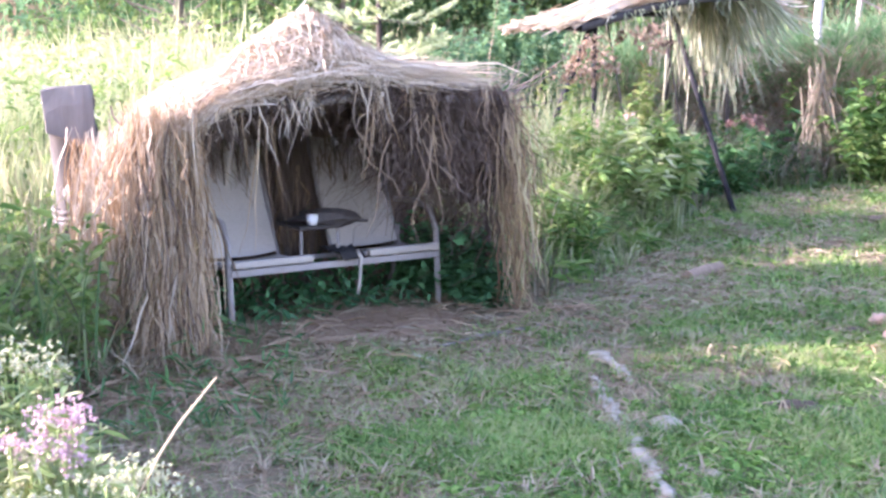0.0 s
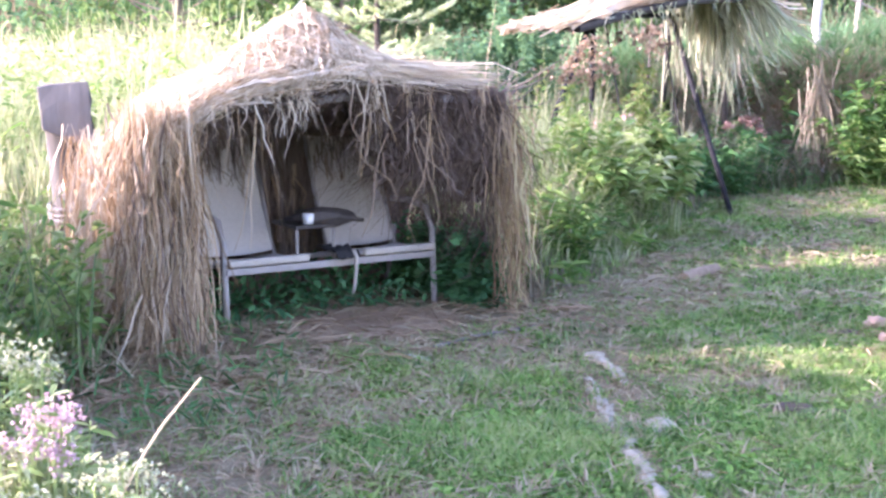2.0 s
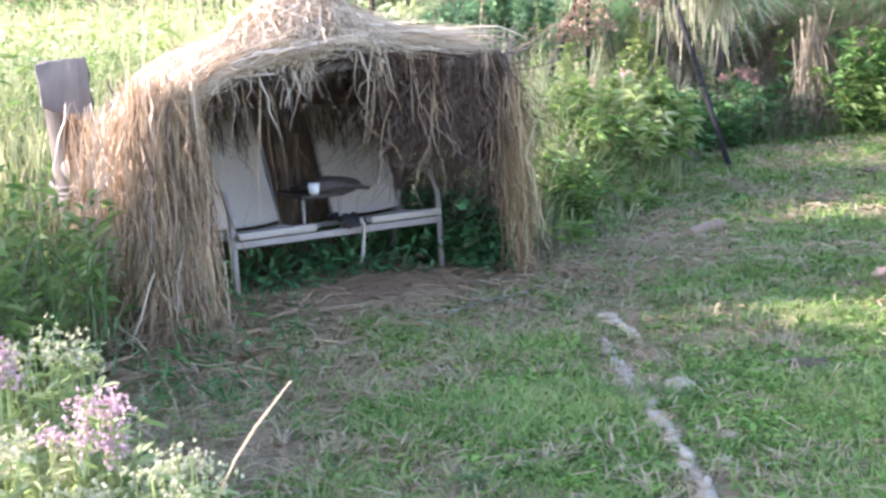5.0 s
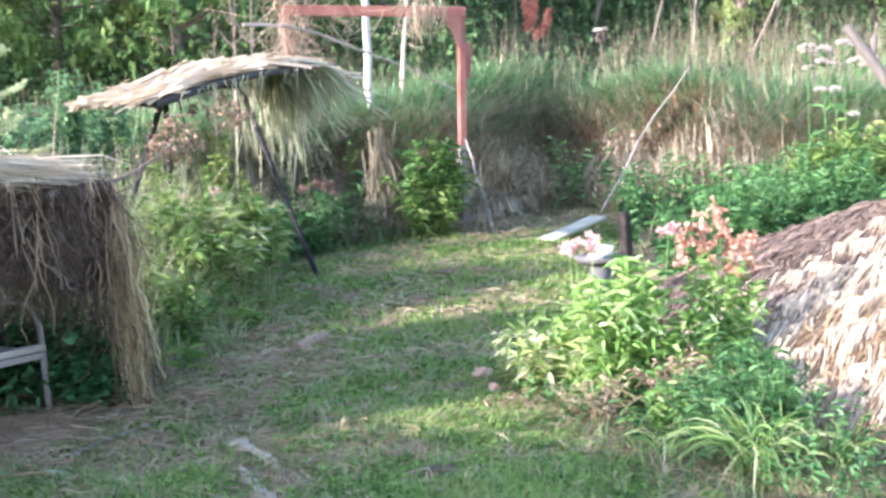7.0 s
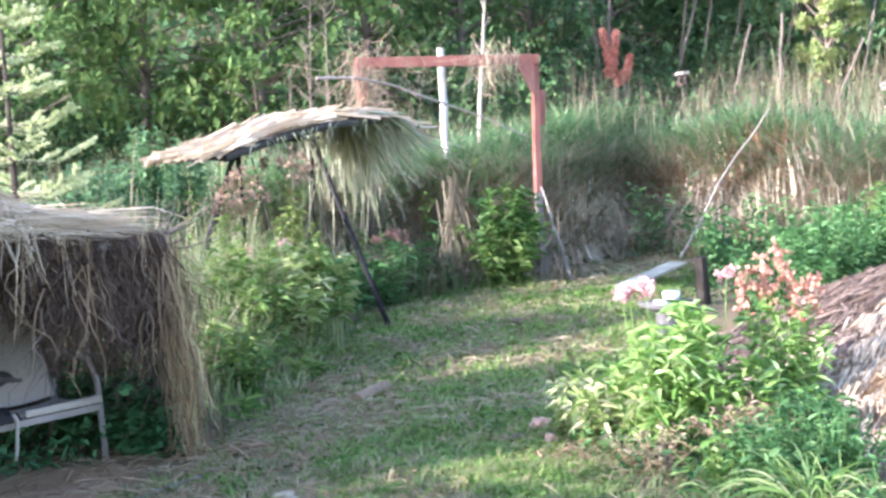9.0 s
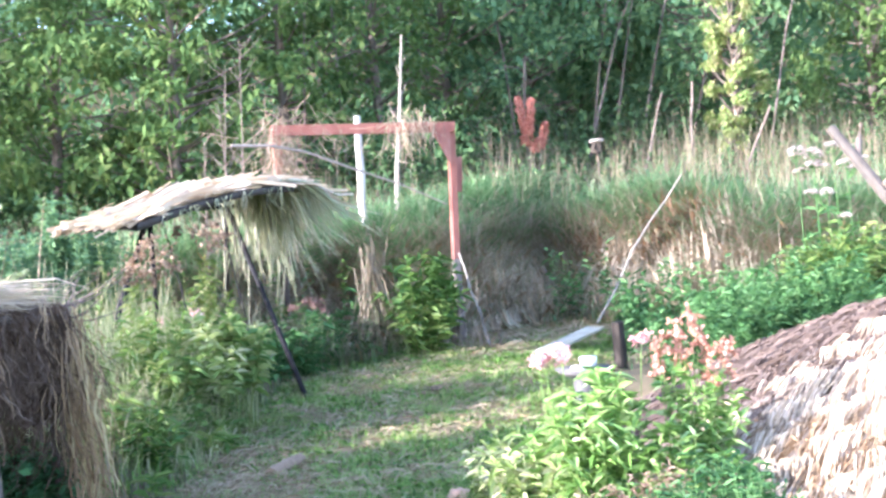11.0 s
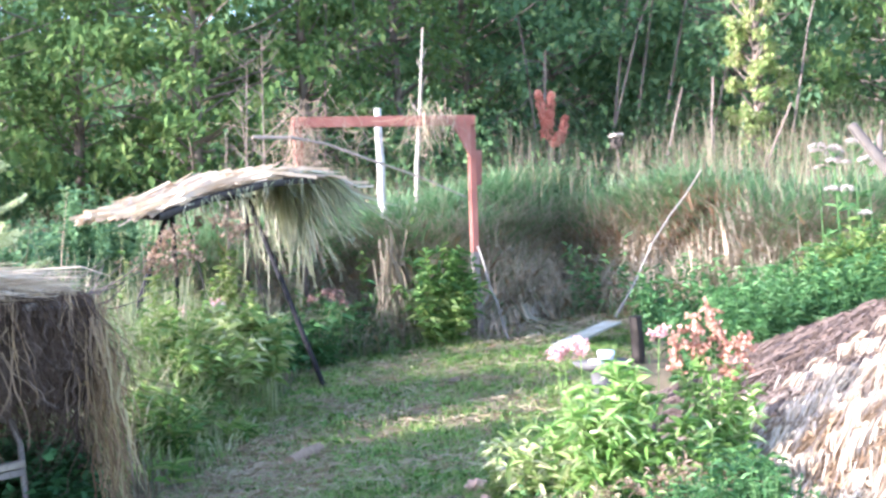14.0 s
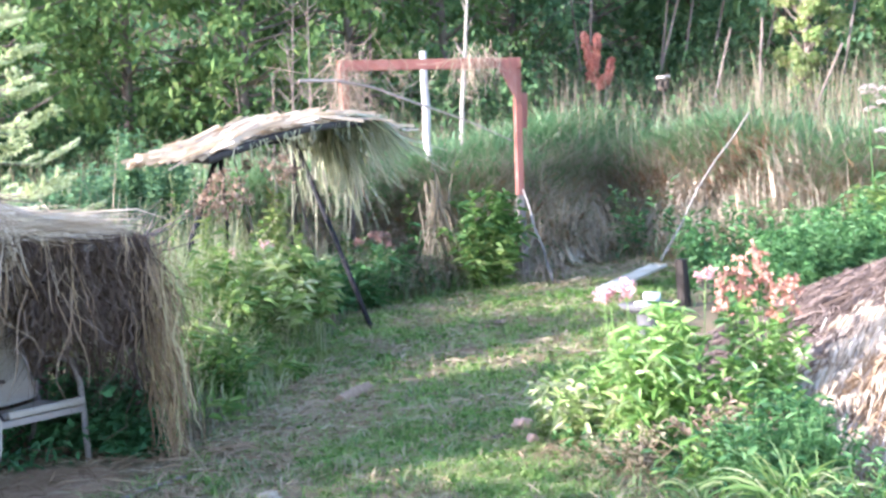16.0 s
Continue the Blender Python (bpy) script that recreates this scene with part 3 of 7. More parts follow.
# ---- tall growth round the lawn ----


def wild(x, y):
    u, v = uv_of(x, y)
    stump_gap = (np.abs((x - 5.55) * 0.85 - (y - 9.0) * 0.52) < 0.35) & (y > 7.9) & (y < 10.0)
    return ~stump_gap & ~in_poly(x, y, LAWN_EDGE) & ~in_hut(x, y, 0.05) & ~in_mound(x, y, 0.0) & (np.hypot(x, y) > 1.5)


def edge_taper(x, y):
    """Growth beside the hut gets lower towards the lawn."""
    edge = np.interp(y, [7.1, 7.6, 8.7, 10.2, 10.8], [0.95, 1.3, 1.9, 2.4, 2.7])
    return np.where((y > 7.2) & (y < 10.8) & (x > 0.3), np.clip((edge - x) / 0.55, 0.3, 1.0), 1.0)


def growth(n, box, h, w, keep, lean=(0.15, 0.9), k=4):
    x, y = scatter(n, *box, lambda a, b: wild(a, b) & keep(a, b))
    hh = rng.uniform(*h, len(x)) * (0.85 + 0.35 * wobble2(x, y, 1.7, 8)) * edge_taper(x, y)
    return blades(on_land(x, y, -0.01), hh, rng.uniform(*lean, len(x)), rng.uniform(0.7, 1.3, len(x)) * w, k)


def behind_hut(x, y):
    u, v = uv_of(x, y)
    return (v < 0.5) & (u < np.interp(v, FOOT_V, FOOT_U) + 3) & (y > 7.0)


def off_swing(x, y):
    """Behind the hut, but clear of the lawn side of the swing."""
    return behind_hut(x, y) & ((y < 10.2) | (y > 12.7) | (x < np.interp(y, [8.7, 10.2, 11.2, 12.2], [1.9, 2.4, 2.9, 3.3]) - 0.65))


def bank(x, y):
    u, v = uv_of(x, y)
    f = np.interp(v, FOOT_V, FOOT_U)
    return (u > f - 0.3) & (u < f + 2.6)


def field(x, y):
    u, v = uv_of(x, y)
    f = np.interp(v, FOOT_V, FOOT_U)
    return (u > f + 1.8) & (u < 26)


def left_side(x, y):
    return (x < -1.3) & (y < 9.5) & (y > 3.5)


def right_side(x, y):
    u, v = uv_of(x, y)
    return (v > 1.5) & (u < np.interp(v, FOOT_V, FOOT_U) + 0.5) & (y > 6.0)


def near_right(x, y):
    return (x > 1.9) & (x < 4.6) & (y > 2.6) & (y < 6.6) & ~in_mound(x, y, 0.1)


stuff("tall_grass", merged(
    growth(9000, (-7, 5, 7, 18), (0.35, 0.85), 0.014, off_swing),
    growth(2600, (0.5, 4.6, 7.1, 12.5), (0.25, 0.65), 0.014, off_swing, (0.3, 1.6)),
    growth(3000, (1.4, 3.9, 10.0, 12.9), (0.1, 0.3), 0.012, lambda x, y: behind_hut(x, y) & ~off_swing(x, y)),
    growth(6000, (-6, -1.2, 3.5, 9.5), (0.3, 0.9), 0.012, left_side),
    growth(5000, (3, 16, 6, 18), (0.3, 0.7), 0.014, right_side),
    growth(9000, (1.9, 4.6, 2.6, 6.6), (0.05, 0.16), 0.008, near_right, (0.3, 1.6))), TALL, "tall unmown green grass round the lawn", "grass")
def growth_bank(n, h, w, lean, v0=-9, v1=12, d0=-0.3, d1=2.6, outward=0.6, keep=None):
    """Growth on the bank: many blades turned down the slope."""
    v = rng.uniform(v0, v1, n)
    u = np.interp(v, FOOT_V, FOOT_U) + rng.uniform(d0, d1, n)
    x, y = xy_of(u, v)
    k = wild(x, y) & (keep(x, y) if keep else True)
    x, y = x[k], y[k]
    down = math.atan2(-0.931, -0.366)
    head = np.where(rng.uniform(0, 1, len(x)) < outward, down + rng.normal(size=len(x)) * 0.7, rng.uniform(0, 2 * np.pi, len(x)))
    hh = rng.uniform(*h, len(x)) * (0.85 + 0.35 * wobble2(x, y, 1.7, 8))
    return blades(on_land(x, y, -0.01), hh, rng.uniform(*lean, len(x)), rng.uniform(0.7, 1.3, len(x)) * w, 4, head)


stuff("bank_growth", growth_bank(12000, (0.25, 0.65), 0.036, (0.6, 1.8), d0=0.2, d1=2.0, keep=lambda x, y: (wobble2(x, y, 1.1, 9) > -0.3) & (np.abs(uv_of(x, y)[1] - 2.0) > 1.5)), RUST, "brown dead grass hanging down the bank", "dead grass")
stuff("bank_growth", growth_bank(17000, (0.25, 0.7), 0.036, (0.4, 1.9), d0=-0.2, d1=2.2, keep=lambda x, y: (np.abs(uv_of(x, y)[1] - 2.0) > 1.6) | (rng.uniform(0, 1, np.shape(x)) < 0.4)), BANK_DRY, "dry tan grass on the face of the bank", "dry grass")
stuff("bank_stems", growth_bank(3200, (0.3, 0.65), 0.03, (0.0, 0.6), v0=0.2, v1=4.4, d0=0.1, d1=1.9, outward=0.5), BANK_DRY, "thick pale dead stems hanging in the hollow of the bank", "dead stems")
stuff("bank_stems", growth_bank(420, (0.6, 1.1), 0.022, (0.0, 0.5), v0=0.2, v1=5.0, d0=0.1, d1=1.3, outward=0.6), BANK_DRY, "tall pale withered stalks before the bank", "dead stems")
stuff("bank_stems", growth_bank(5200, (0.45, 1.0), 0.022, (0.7, 2.0), v0=-2.5, v1=5.5, d0=0.2, d1=2.3, outward=0.9), BANK_DRY, "long pale dead stems hanging down the bank", "dead stems")


def hanging_stems(n, v0, v1, d0, d1, drop, width):
    """Withered stems that hang over the face of the bank."""
    v = rng.uniform(v0, v1, n)
    u = np.interp(v, FOOT_V, FOOT_U) + rng.uniform(d0, d1, n)
    L = rng.uniform(*drop, n)
    t = np.linspace(0, 1, 5)
    uu = u[:, None] - L[:, None] * (0.55 * t + 0.15 * np.sin(3.1 * t))
    x, y = xy_of(uu, v[:, None] + rng.normal(size=(n, 1)) * 0.25 * t * L[:, None])
    top = land(x[:, 0], y[:, 0])[:, None] + 0.25
    z = np.maximum(top - L[:, None] * t ** 1.3, land(x, y) + 0.10)
    p = np.stack([x, y, z], -1) + rng.normal(size=(n, 5, 3)) * 0.018
    return ribbons(p, rng.uniform(0.6, 1.4, n) * width, (0.7, 1, 0.3), np.array([-0.366, -0.931, 0.2]) + rng.normal(size=(n, 3)) * 0.5)


stuff("hanging_stems", hanging_stems(1500, 0.1, 4.2, 0.5, 1.9, (0.4, 1.0), 0.024), BANK_DRY, "pale withered stems hanging over the bank's hollow", "dead stems")
stuff("hanging_stems", merged(hanging_stems(520, 0.1, 4.0, 0.4, 1.8, (0.35, 0.9), 0.034), growth_bank(320, (0.45, 0.95), 0.036, (0.0, 0.5), v0=0.3, v1=4.2, d0=0.0, d1=0.9, outward=0.4)), STRAW_PALE, "thick bleached dead stalks in the bank's hollow", "dead stems")
stuff("dead_fern", merged(growth(800, (8.4, 9.2, 14.4, 15.4), (0.4, 0.8), 0.04, bank, (0.2, 1.2)), growth(800, (9.3, 10.1, 13.4, 14.6), (0.4, 0.8), 0.04, bank, (0.2, 1.2))), FOXY, "patches of reddish-brown dead fern on the bank", "dead fern")
stuff("bank_growth", growth_bank(26000, (0.35, 0.85), 0.036, (0.5, 1.9), d0=1.6, d1=4.2), BLUE_GRASS, "bluish-green grass overhanging the bank's edge", "grass")
stuff("bank_tufts", growth_bank(2200, (0.35, 0.8), 0.055, (0.5, 1.7), d0=0.0, d1=1.9), STRAW, "broad withered leaves hanging down the bank", "dead leaves")
stuff("bank_tufts", growth_bank(2200, (0.4, 0.85), 0.048, (0.3, 1.5), v0=-1.5, v1=6.5, d0=0.7, d1=2.6, keep=lambda x, y: wobble2(x, y, 1.6, 7) > -0.1), BANK_DRY, "broad pale withered leaves among the bank's grass", "dead leaves")
stuff("bank_tufts", growth_bank(1100, (0.35, 0.7), 0.045, (0.4, 1.6), v0=-1.0, v1=6.5, d0=0.6, d1=2.3, keep=lambda x, y: wobble2(x, y, 1.6, 7) < 0.1), RUST, "broad brown withered leaves among the bank's grass", "dead leaves")
stuff("bank_tufts", growth_bank(1500, (0.3, 0.7), 0.055, (0.5, 1.7), d0=0.4, d1=2.4), BLUE_GRASS, "broad green leaves hanging down the bank", "leaves")
stuff("bank_growth", growth_bank(4000, (0.2, 0.55), 0.026, (0.4, 1.4), d0=-0.4, d1=1.8, keep=lambda x, y: wobble2(x, y, 1.1, 9) < 0.35), TALL, "green grass at the foot of the bank", "grass")
stuff("bank_grass", merged(growth(12000, (-4, 18, 9, 24), (0.35, 0.8), 0.018, bank, (0.4, 1.5)), growth(10000, (-4, 22, 12, 26), (0.3, 0.7), 0.022, field)), BLUE_GRASS, "overhanging bluish-green grass on the earth bank", "grass")
stuff("dry_grass", merged(
    growth(12000, (-6, 24, 12, 26), (0.75, 1.45), 0.016, lambda x, y: field(x, y) & (uv_of(x, y)[1] > 1.5), (0.05, 0.5)),
    growth(3500, (-6, 10, 12, 24), (0.5, 1.0), 0.016, lambda x, y: field(x, y) & (uv_of(x, y)[1] <= 1.5), (0.05, 0.5)),
    growth(3200, (-4, 18, 9, 22), (0.35, 0.9), 0.014, bank, (0.05, 1.2)),
    growth(4000, (-6, 4, 7, 14), (0.5, 1.0), 0.012, behind_hut, (0.05, 0.5)),
    growth(2600, (0.5, 4.6, 7.1, 13), (0.25, 0.8), 0.011, off_swing, (0.0, 0.35)),
    growth(2500, (-6, -1.2, 3.5, 9.5), (0.4, 1.0), 0.011, left_side)), TAN, "ripe tan grass and dry stalks", "dry grass")
stuff("dead_stems", merged(growth(5000, (-4, 18, 9, 22), (0.25, 0.8), 0.02, lambda x, y: bank(x, y) & (wobble2(x, y, 0.9, 9) > -0.2), (0.1, 1.4)),
                           growth(900, (0, 5, 7.2, 13), (0.6, 1.2), 0.012, off_swing, (0.05, 0.5)), growth(42, (-0.3, 1.7, 10.8, 12.4), (1.4, 2.2), 0.018, behind_hut, (0.0, 0.3))), RUST, "rusty brown dead stems on the bank", "dead stems")


def weeds(n, box, keep, height, stems_leaf, size, mat_leaf, name, label, low=0.22, slim=(0.2, 0.34)):
    """Leafy weeds: upright stems with leaves all the way up."""
    x, y = scatter(n, *box, lambda a, b: wild(a, b) & keep(a, b))
    n = len(x)
    h = rng.uniform(*height, n) * (0.85 + 0.4 * wobble2(x, y, 1.4, 12)) * edge_taper(x, y)
    lean = rng.normal(size=(n, 2)) * 0.14
    t = np.linspace(low, 1, stems_leaf)
    p = on_land(x, y)[:, None] + np.concatenate([lean[:, None] * (h[:, None] * t ** 1.6)[..., None], (h[:, None] * t)[..., None]], -1)
    p = (p + rng.normal(size=p.shape) * 0.012).reshape(-1, 3)
    a = rng.uniform(0, 2 * np.pi, len(p))
    way = np.stack([np.cos(a), np.sin(a), rng.uniform(-0.3, 1.5, len(p))], 1)
    L = rng.uniform(*size, len(p))
    return stuff(name, leaves6(p, way, L, L * rng.uniform(*slim, len(p)), 0.2, 0.35), mat_leaf, label, "weeds")


weeds(250, (-4, 5.5, 7.3, 15), lambda x, y: off_swing(x, y), (0.5, 0.95), 20, (0.09, 0.20), BUSH, "weeds", "dense green leafy weeds behind the straw hut", 0.25, (0.12, 0.26))
weeds(110, (0.6, 3.4, 7.2, 11.5), lambda x, y: off_swing(x, y), (0.6, 1.15), 22, (0.09, 0.22), LIME, "sunny_weeds", "yellow-green sunlit weeds beside the swing", 0.35, (0.10, 0.22))
weeds(1200, (5.7, 16, 6, 17), lambda x, y: right_side(x, y), (0.45, 0.95), 22, (0.09, 0.18), WEED, "weeds", "green leafy weeds along the lawn and bank")
weeds(1100, (-4, 17, 10, 22), lambda x, y: bank(x, y) & (np.abs(uv_of(x, y)[1] - 2.3) > 2.1), (0.3, 0.6), 16, (0.08, 0.18), WEED, "weeds", "low leafy weeds growing on the bank")
weeds(800, (-6, -1.3, 3.6, 10), lambda x, y: left_side(x, y), (0.35, 0.9), 26, (0.06, 0.15), LIME, "sunny_weeds", "bright sunlit leafy weeds beside the hut")
weeds(300, (3.0, 6.0, 11.7, 13.7), lambda x, y: (x > 3.0) | (y > 12.6), (0.3, 0.8), 16, (0.10, 0.24), WEED, "weeds", "dark green broad-leaved weeds at the foot of the bank", 0.2, (0.25, 0.45))
weeds(420, (2.7, 5.0, 3.2, 6.6), near_right, (0.08, 0.30), 14, (0.03, 0.08), WEED, "weeds", "low weeds in the flower bed")
weeds(420, (-8, 1.2, 8.4, 14), lambda x, y: behind_hut(x, y), (0.9, 1.6), 34, (0.06, 0.14), LIME, "sunny_weeds", "tall bright sunlit weeds behind the hut", 0.25, (0.12, 0.26))
stuff("reeds", merged(growth(9000, (-9, 2.2, 8.3, 15), (0.8, 1.55), 0.017, behind_hut, (0.1, 0.8), 5), growth(3600, (0.7, 4.2, 8.0, 13.0), (0.7, 1.3), 0.016, off_swing, (0.1, 0.9), 5)), PALE_REED, "tall reeds and grass behind the hut, paled in colour for glare", "reeds")
stuff("reeds", merged(growth(9000, (-9, -0.9, 9.2, 13.5), (1.35, 2.0), 0.02, behind_hut, (0.05, 0.45), 5), growth(6000, (-9, -1.3, 8.2, 10.5), (0.9, 1.5), 0.018, behind_hut, (0.1, 0.8), 5)), PALE_REED, "tall yellow-green grass, the sun's glare put into its pale colour", "reeds")
weeds(700, (-8, -0.9, 9.0, 13.0), lambda x, y: behind_hut(x, y), (1.2, 1.9), 36, (0.07, 0.16), PALE_LEAF, "sunny_weeds", "tall weeds behind the hut, paled in colour for sunlight", 0.3, (0.12, 0.28))
# unseen weeds, added only to keep the low sun off the lawn
weeds(1150, (-4.4, -2.0, 2.1, 6.2), lambda x, y: ((x + 3.25) / 1.2) ** 2 + ((y - 4.15) / 2.0) ** 2 < 1 + 0.3 * wobble2(x, y, 2.0, 5), (1.25, 1.85), 28, (0.10, 0.2), WEED, "weeds", "tall leafy weeds added out of view to shade the lawn")
weeds(500, (-4.6, -2.7, 2.6, 5.2), lambda x, y: x < -2.6, (1.7, 2.3), 30, (0.10, 0.2), WEED, "weeds", "very tall leafy weeds added out of view to shade the lawn")

# reeds thickened here so that less low sun reaches the lawn
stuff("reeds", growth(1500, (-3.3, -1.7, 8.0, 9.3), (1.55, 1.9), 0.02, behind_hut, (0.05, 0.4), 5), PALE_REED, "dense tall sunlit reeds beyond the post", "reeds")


def beside_hut(x, y):
    return (x > 0.9) & (x < 2.75) & (y > 7.4) & (y < 10.6)


stuff("dry_grass", merged(growth(2600, (0.9, 2.8, 7.4, 10.6), (0.3, 0.8), 0.013, beside_hut, (0.05, 0.6)), growth(900, (0.9, 2.8, 7.4, 10.6), (0.2, 0.5), 0.012, beside_hut, (0.6, 1.9))), TAN, "tan stalks and bent dry grass beside the hut", "dry grass")
stuff("reeds", merged(growth(1900, (0.9, 2.8, 8.2, 10.8), (0.6, 1.2), 0.015, beside_hut, (0.1, 0.9), 5), growth(2600, (-0.3, 1.7, 8.7, 11.8), (0.8, 1.3), 0.017, behind_hut, (0.1, 0.9), 5)), PALE_REED, "pale green grass stalks beside the hut", "reeds")
stuff("tall_grass", growth(4200, (0.95, 2.6, 7.7, 10.4), (0.35, 0.95), 0.014, beside_hut, (0.1, 1.2), 5), LAWN_LEAF, "tall green grass blades beside the hut", "grass")
stuff("litter_floor", merged(flat_bits(1500, 5.6, 8.2, 12.6, 15.2, 0.08, 0.3, 0.014, None, (0.01, 0.06)), flat_bits(1100, 0.9, 2.6, 6.7, 9.6, 0.05, 0.22, 0.006, lambda x, y: ~in_hut(x, y), (0.004, 0.05)), flat_bits(1600, 6.3, 9.6, 13.2, 17.0, 0.08, 0.3, 0.018, None, (0.01, 0.06))), LAWN_DRY, "pale dry grass litter on the ground", "litter")


stuff("meadow_grass", growth(9000, (-18, -4, 12, 26), (0.7, 1.4), 0.026, lambda x, y: field(x, y) | bank(x, y), (0.1, 0.8)), PALE_REED, "pale sunlit meadow grass on the rise behind", "grass")


def round_about(x, y):
    return (y < 0.5) | (x < -6) | ((x > 9.6) & (y < 9))


stuff("meadow_grass", merged(growth(26000, (-22, 26, -20, 22), (0.35, 0.8), 0.035, round_about, (0.2, 1.0), 3), growth(26000, (-9, 10, -9, 2.4), (0.12, 0.4), 0.03, lambda x, y: (x < -1.6) | (x > 2.4), (0.3, 1.4), 3)), TALL, "rough unmown meadow grass round the garden", "grass")

# ---- straw hut ----


def hut_xyz(s, d, z):
    """World place from along-front, depth and height."""
    s, d, z = np.broadcast_arrays(np.asarray(s, float), np.asarray(d, float), np.asarray(z, float))
    return np.stack([HUT_O[0] + s * HUT_A[0] + d * HUT_B[0], HUT_O[1] + s * HUT_A[1] + d * HUT_B[1], z], -1)


PROFILE_S = np.array([-0.18, -0.16, -0.09, 0.03, 0.22, 0.60, 0.95, 1.45, 1.91, 2.03, 2.07, 2.09])
PROFILE_Z = np.array([0.0, 0.45, 0.90, 1.14, 1.26, 1.35, 1.385, 1.355, 1.33, 1.22, 0.70, 0.0])
PROFILE_T = np.concatenate([[0], np.cumsum(np.hypot(np.diff(PROFILE_S), np.diff(PROFILE_Z)))])
PROFILE_T = PROFILE_T / PROFILE_T[-1]


def skin(t, d, out=0.0):
    """A place on the hut's arched skin: t from the left foot over the top to the right foot, d the depth."""
    s, z = np.interp(t, PROFILE_T, PROFILE_S), np.interp(t, PROFILE_T, PROFILE_Z)
    e = 0.01
    ds = np.interp(t + e, PROFILE_T, PROFILE_S) - np.interp(t - e, PROFILE_T, PROFILE_S)
    dz = np.interp(t + e, PROFILE_T, PROFILE_Z) - np.interp(t - e, PROFILE_T, PROFILE_Z)
    q = np.maximum(np.hypot(ds, dz), 1e-6)
    sag = 1 - 0.10 * smooth01((d - 0.8) / 0.9) * smooth01((1.2 - s) / 0.5) + 0.045 * smooth01(d / 1.3) * smooth01((s - 1.1) / 0.3)
    peak = 0.33 * np.maximum(0, 1 - np.abs(s - 0.84) / np.where(s < 0.84, 0.62, 0.46)) ** 1.05 * np.maximum(0, 1 - np.abs(d - 0.26) / 0.34) ** 0.9
    z = z + peak
    return hut_xyz(s - dz / q * out + 0.14 * d * smooth01((0.6 - s) / 0.6), d, np.maximum(z * sag + ds / q * out, 0.0))


hut = thing("straw_hut", "small garden hut thatched with loose dry straw over poles", "straw hut")
# the inner layer of packed straw, with thickness
tg, dg = np.meshgrid(np.linspace(0, 0.875, 60), np.linspace(0.03, HUT_D, 24))
tg = tg * (0.965 + 0.035 * wobble2(dg * 13, dg * 5, 1.0, 2))
bump = 0.025 * wobble2(tg * 30, dg * 9, 1.0, 3)
outer, inner = skin(tg, dg, bump), skin(tg, dg, bump - 0.06)
shell_v = np.concatenate([outer.reshape(-1, 3), inner.reshape(-1, 3)])
a0, b0 = np.meshgrid(np.arange(59), np.arange(23))
q1 = (b0 * 60 + a0).ravel()
shell_f = [np.stack([q1, q1 + 1, q1 + 61, q1 + 60], 1), np.stack([q1 + 1440, q1 + 1500, q1 + 1501, q1 + 1441], 1)]
e0 = np.arange(59)
shell_f.append(np.stack([e0, e0 + 1440, e0 + 1441, e0 + 1], 1))
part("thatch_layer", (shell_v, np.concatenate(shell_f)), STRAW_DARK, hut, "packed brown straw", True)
# closed back of packed straw
tb = np.linspace(0, 1, 60)
rim = skin(tb, HUT_D - 0.02)
low = rim.copy()
low[:, 2] = 0
back_v = np.concatenate([rim, low, rim + [*(HUT_B * 0.05), 0], low + [*(HUT_B * 0.05), 0]])
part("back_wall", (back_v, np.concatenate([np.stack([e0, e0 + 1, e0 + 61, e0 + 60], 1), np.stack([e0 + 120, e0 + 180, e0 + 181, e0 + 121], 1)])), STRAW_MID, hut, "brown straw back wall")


def strands_on_skin(n, t0, t1, d0, d1, length, width, sway=0.12, lift=(0.0, 0.06), k=5, t_end=0.9):
    """Straws that lie on the thatch and run downhill, or along the ridge at random."""
    t, d = rng.uniform(t0, t1, n), rng.uniform(d0, d1, n)
    way = np.where(t < 0.46, -1.0, 1.0) * np.where(rng.uniform(0, 1, n) < 0.15, -1, 1)
    L = rng.uniform(*length, n) / 4.3
    step = np.linspace(0, 1, k)
    tt = t[:, None] + (way * L)[:, None] * step
    dd = d[:, None] + (rng.normal(size=n) * sway)[:, None] * step - (0.05 * (rng.uniform(0, 1, n) < 0.3))[:, None] * step
    out = rng.uniform(*lift, n)[:, None] + 0.03 * rng.normal(size=(n, 1)) * step + 0.012
    tt = np.clip(tt, 0.004, t_end)
    dd = np.clip(dd, -0.09, HUT_D + 0.1)
    return ribbons(skin(tt, dd, out), strand_widths(n) * width)


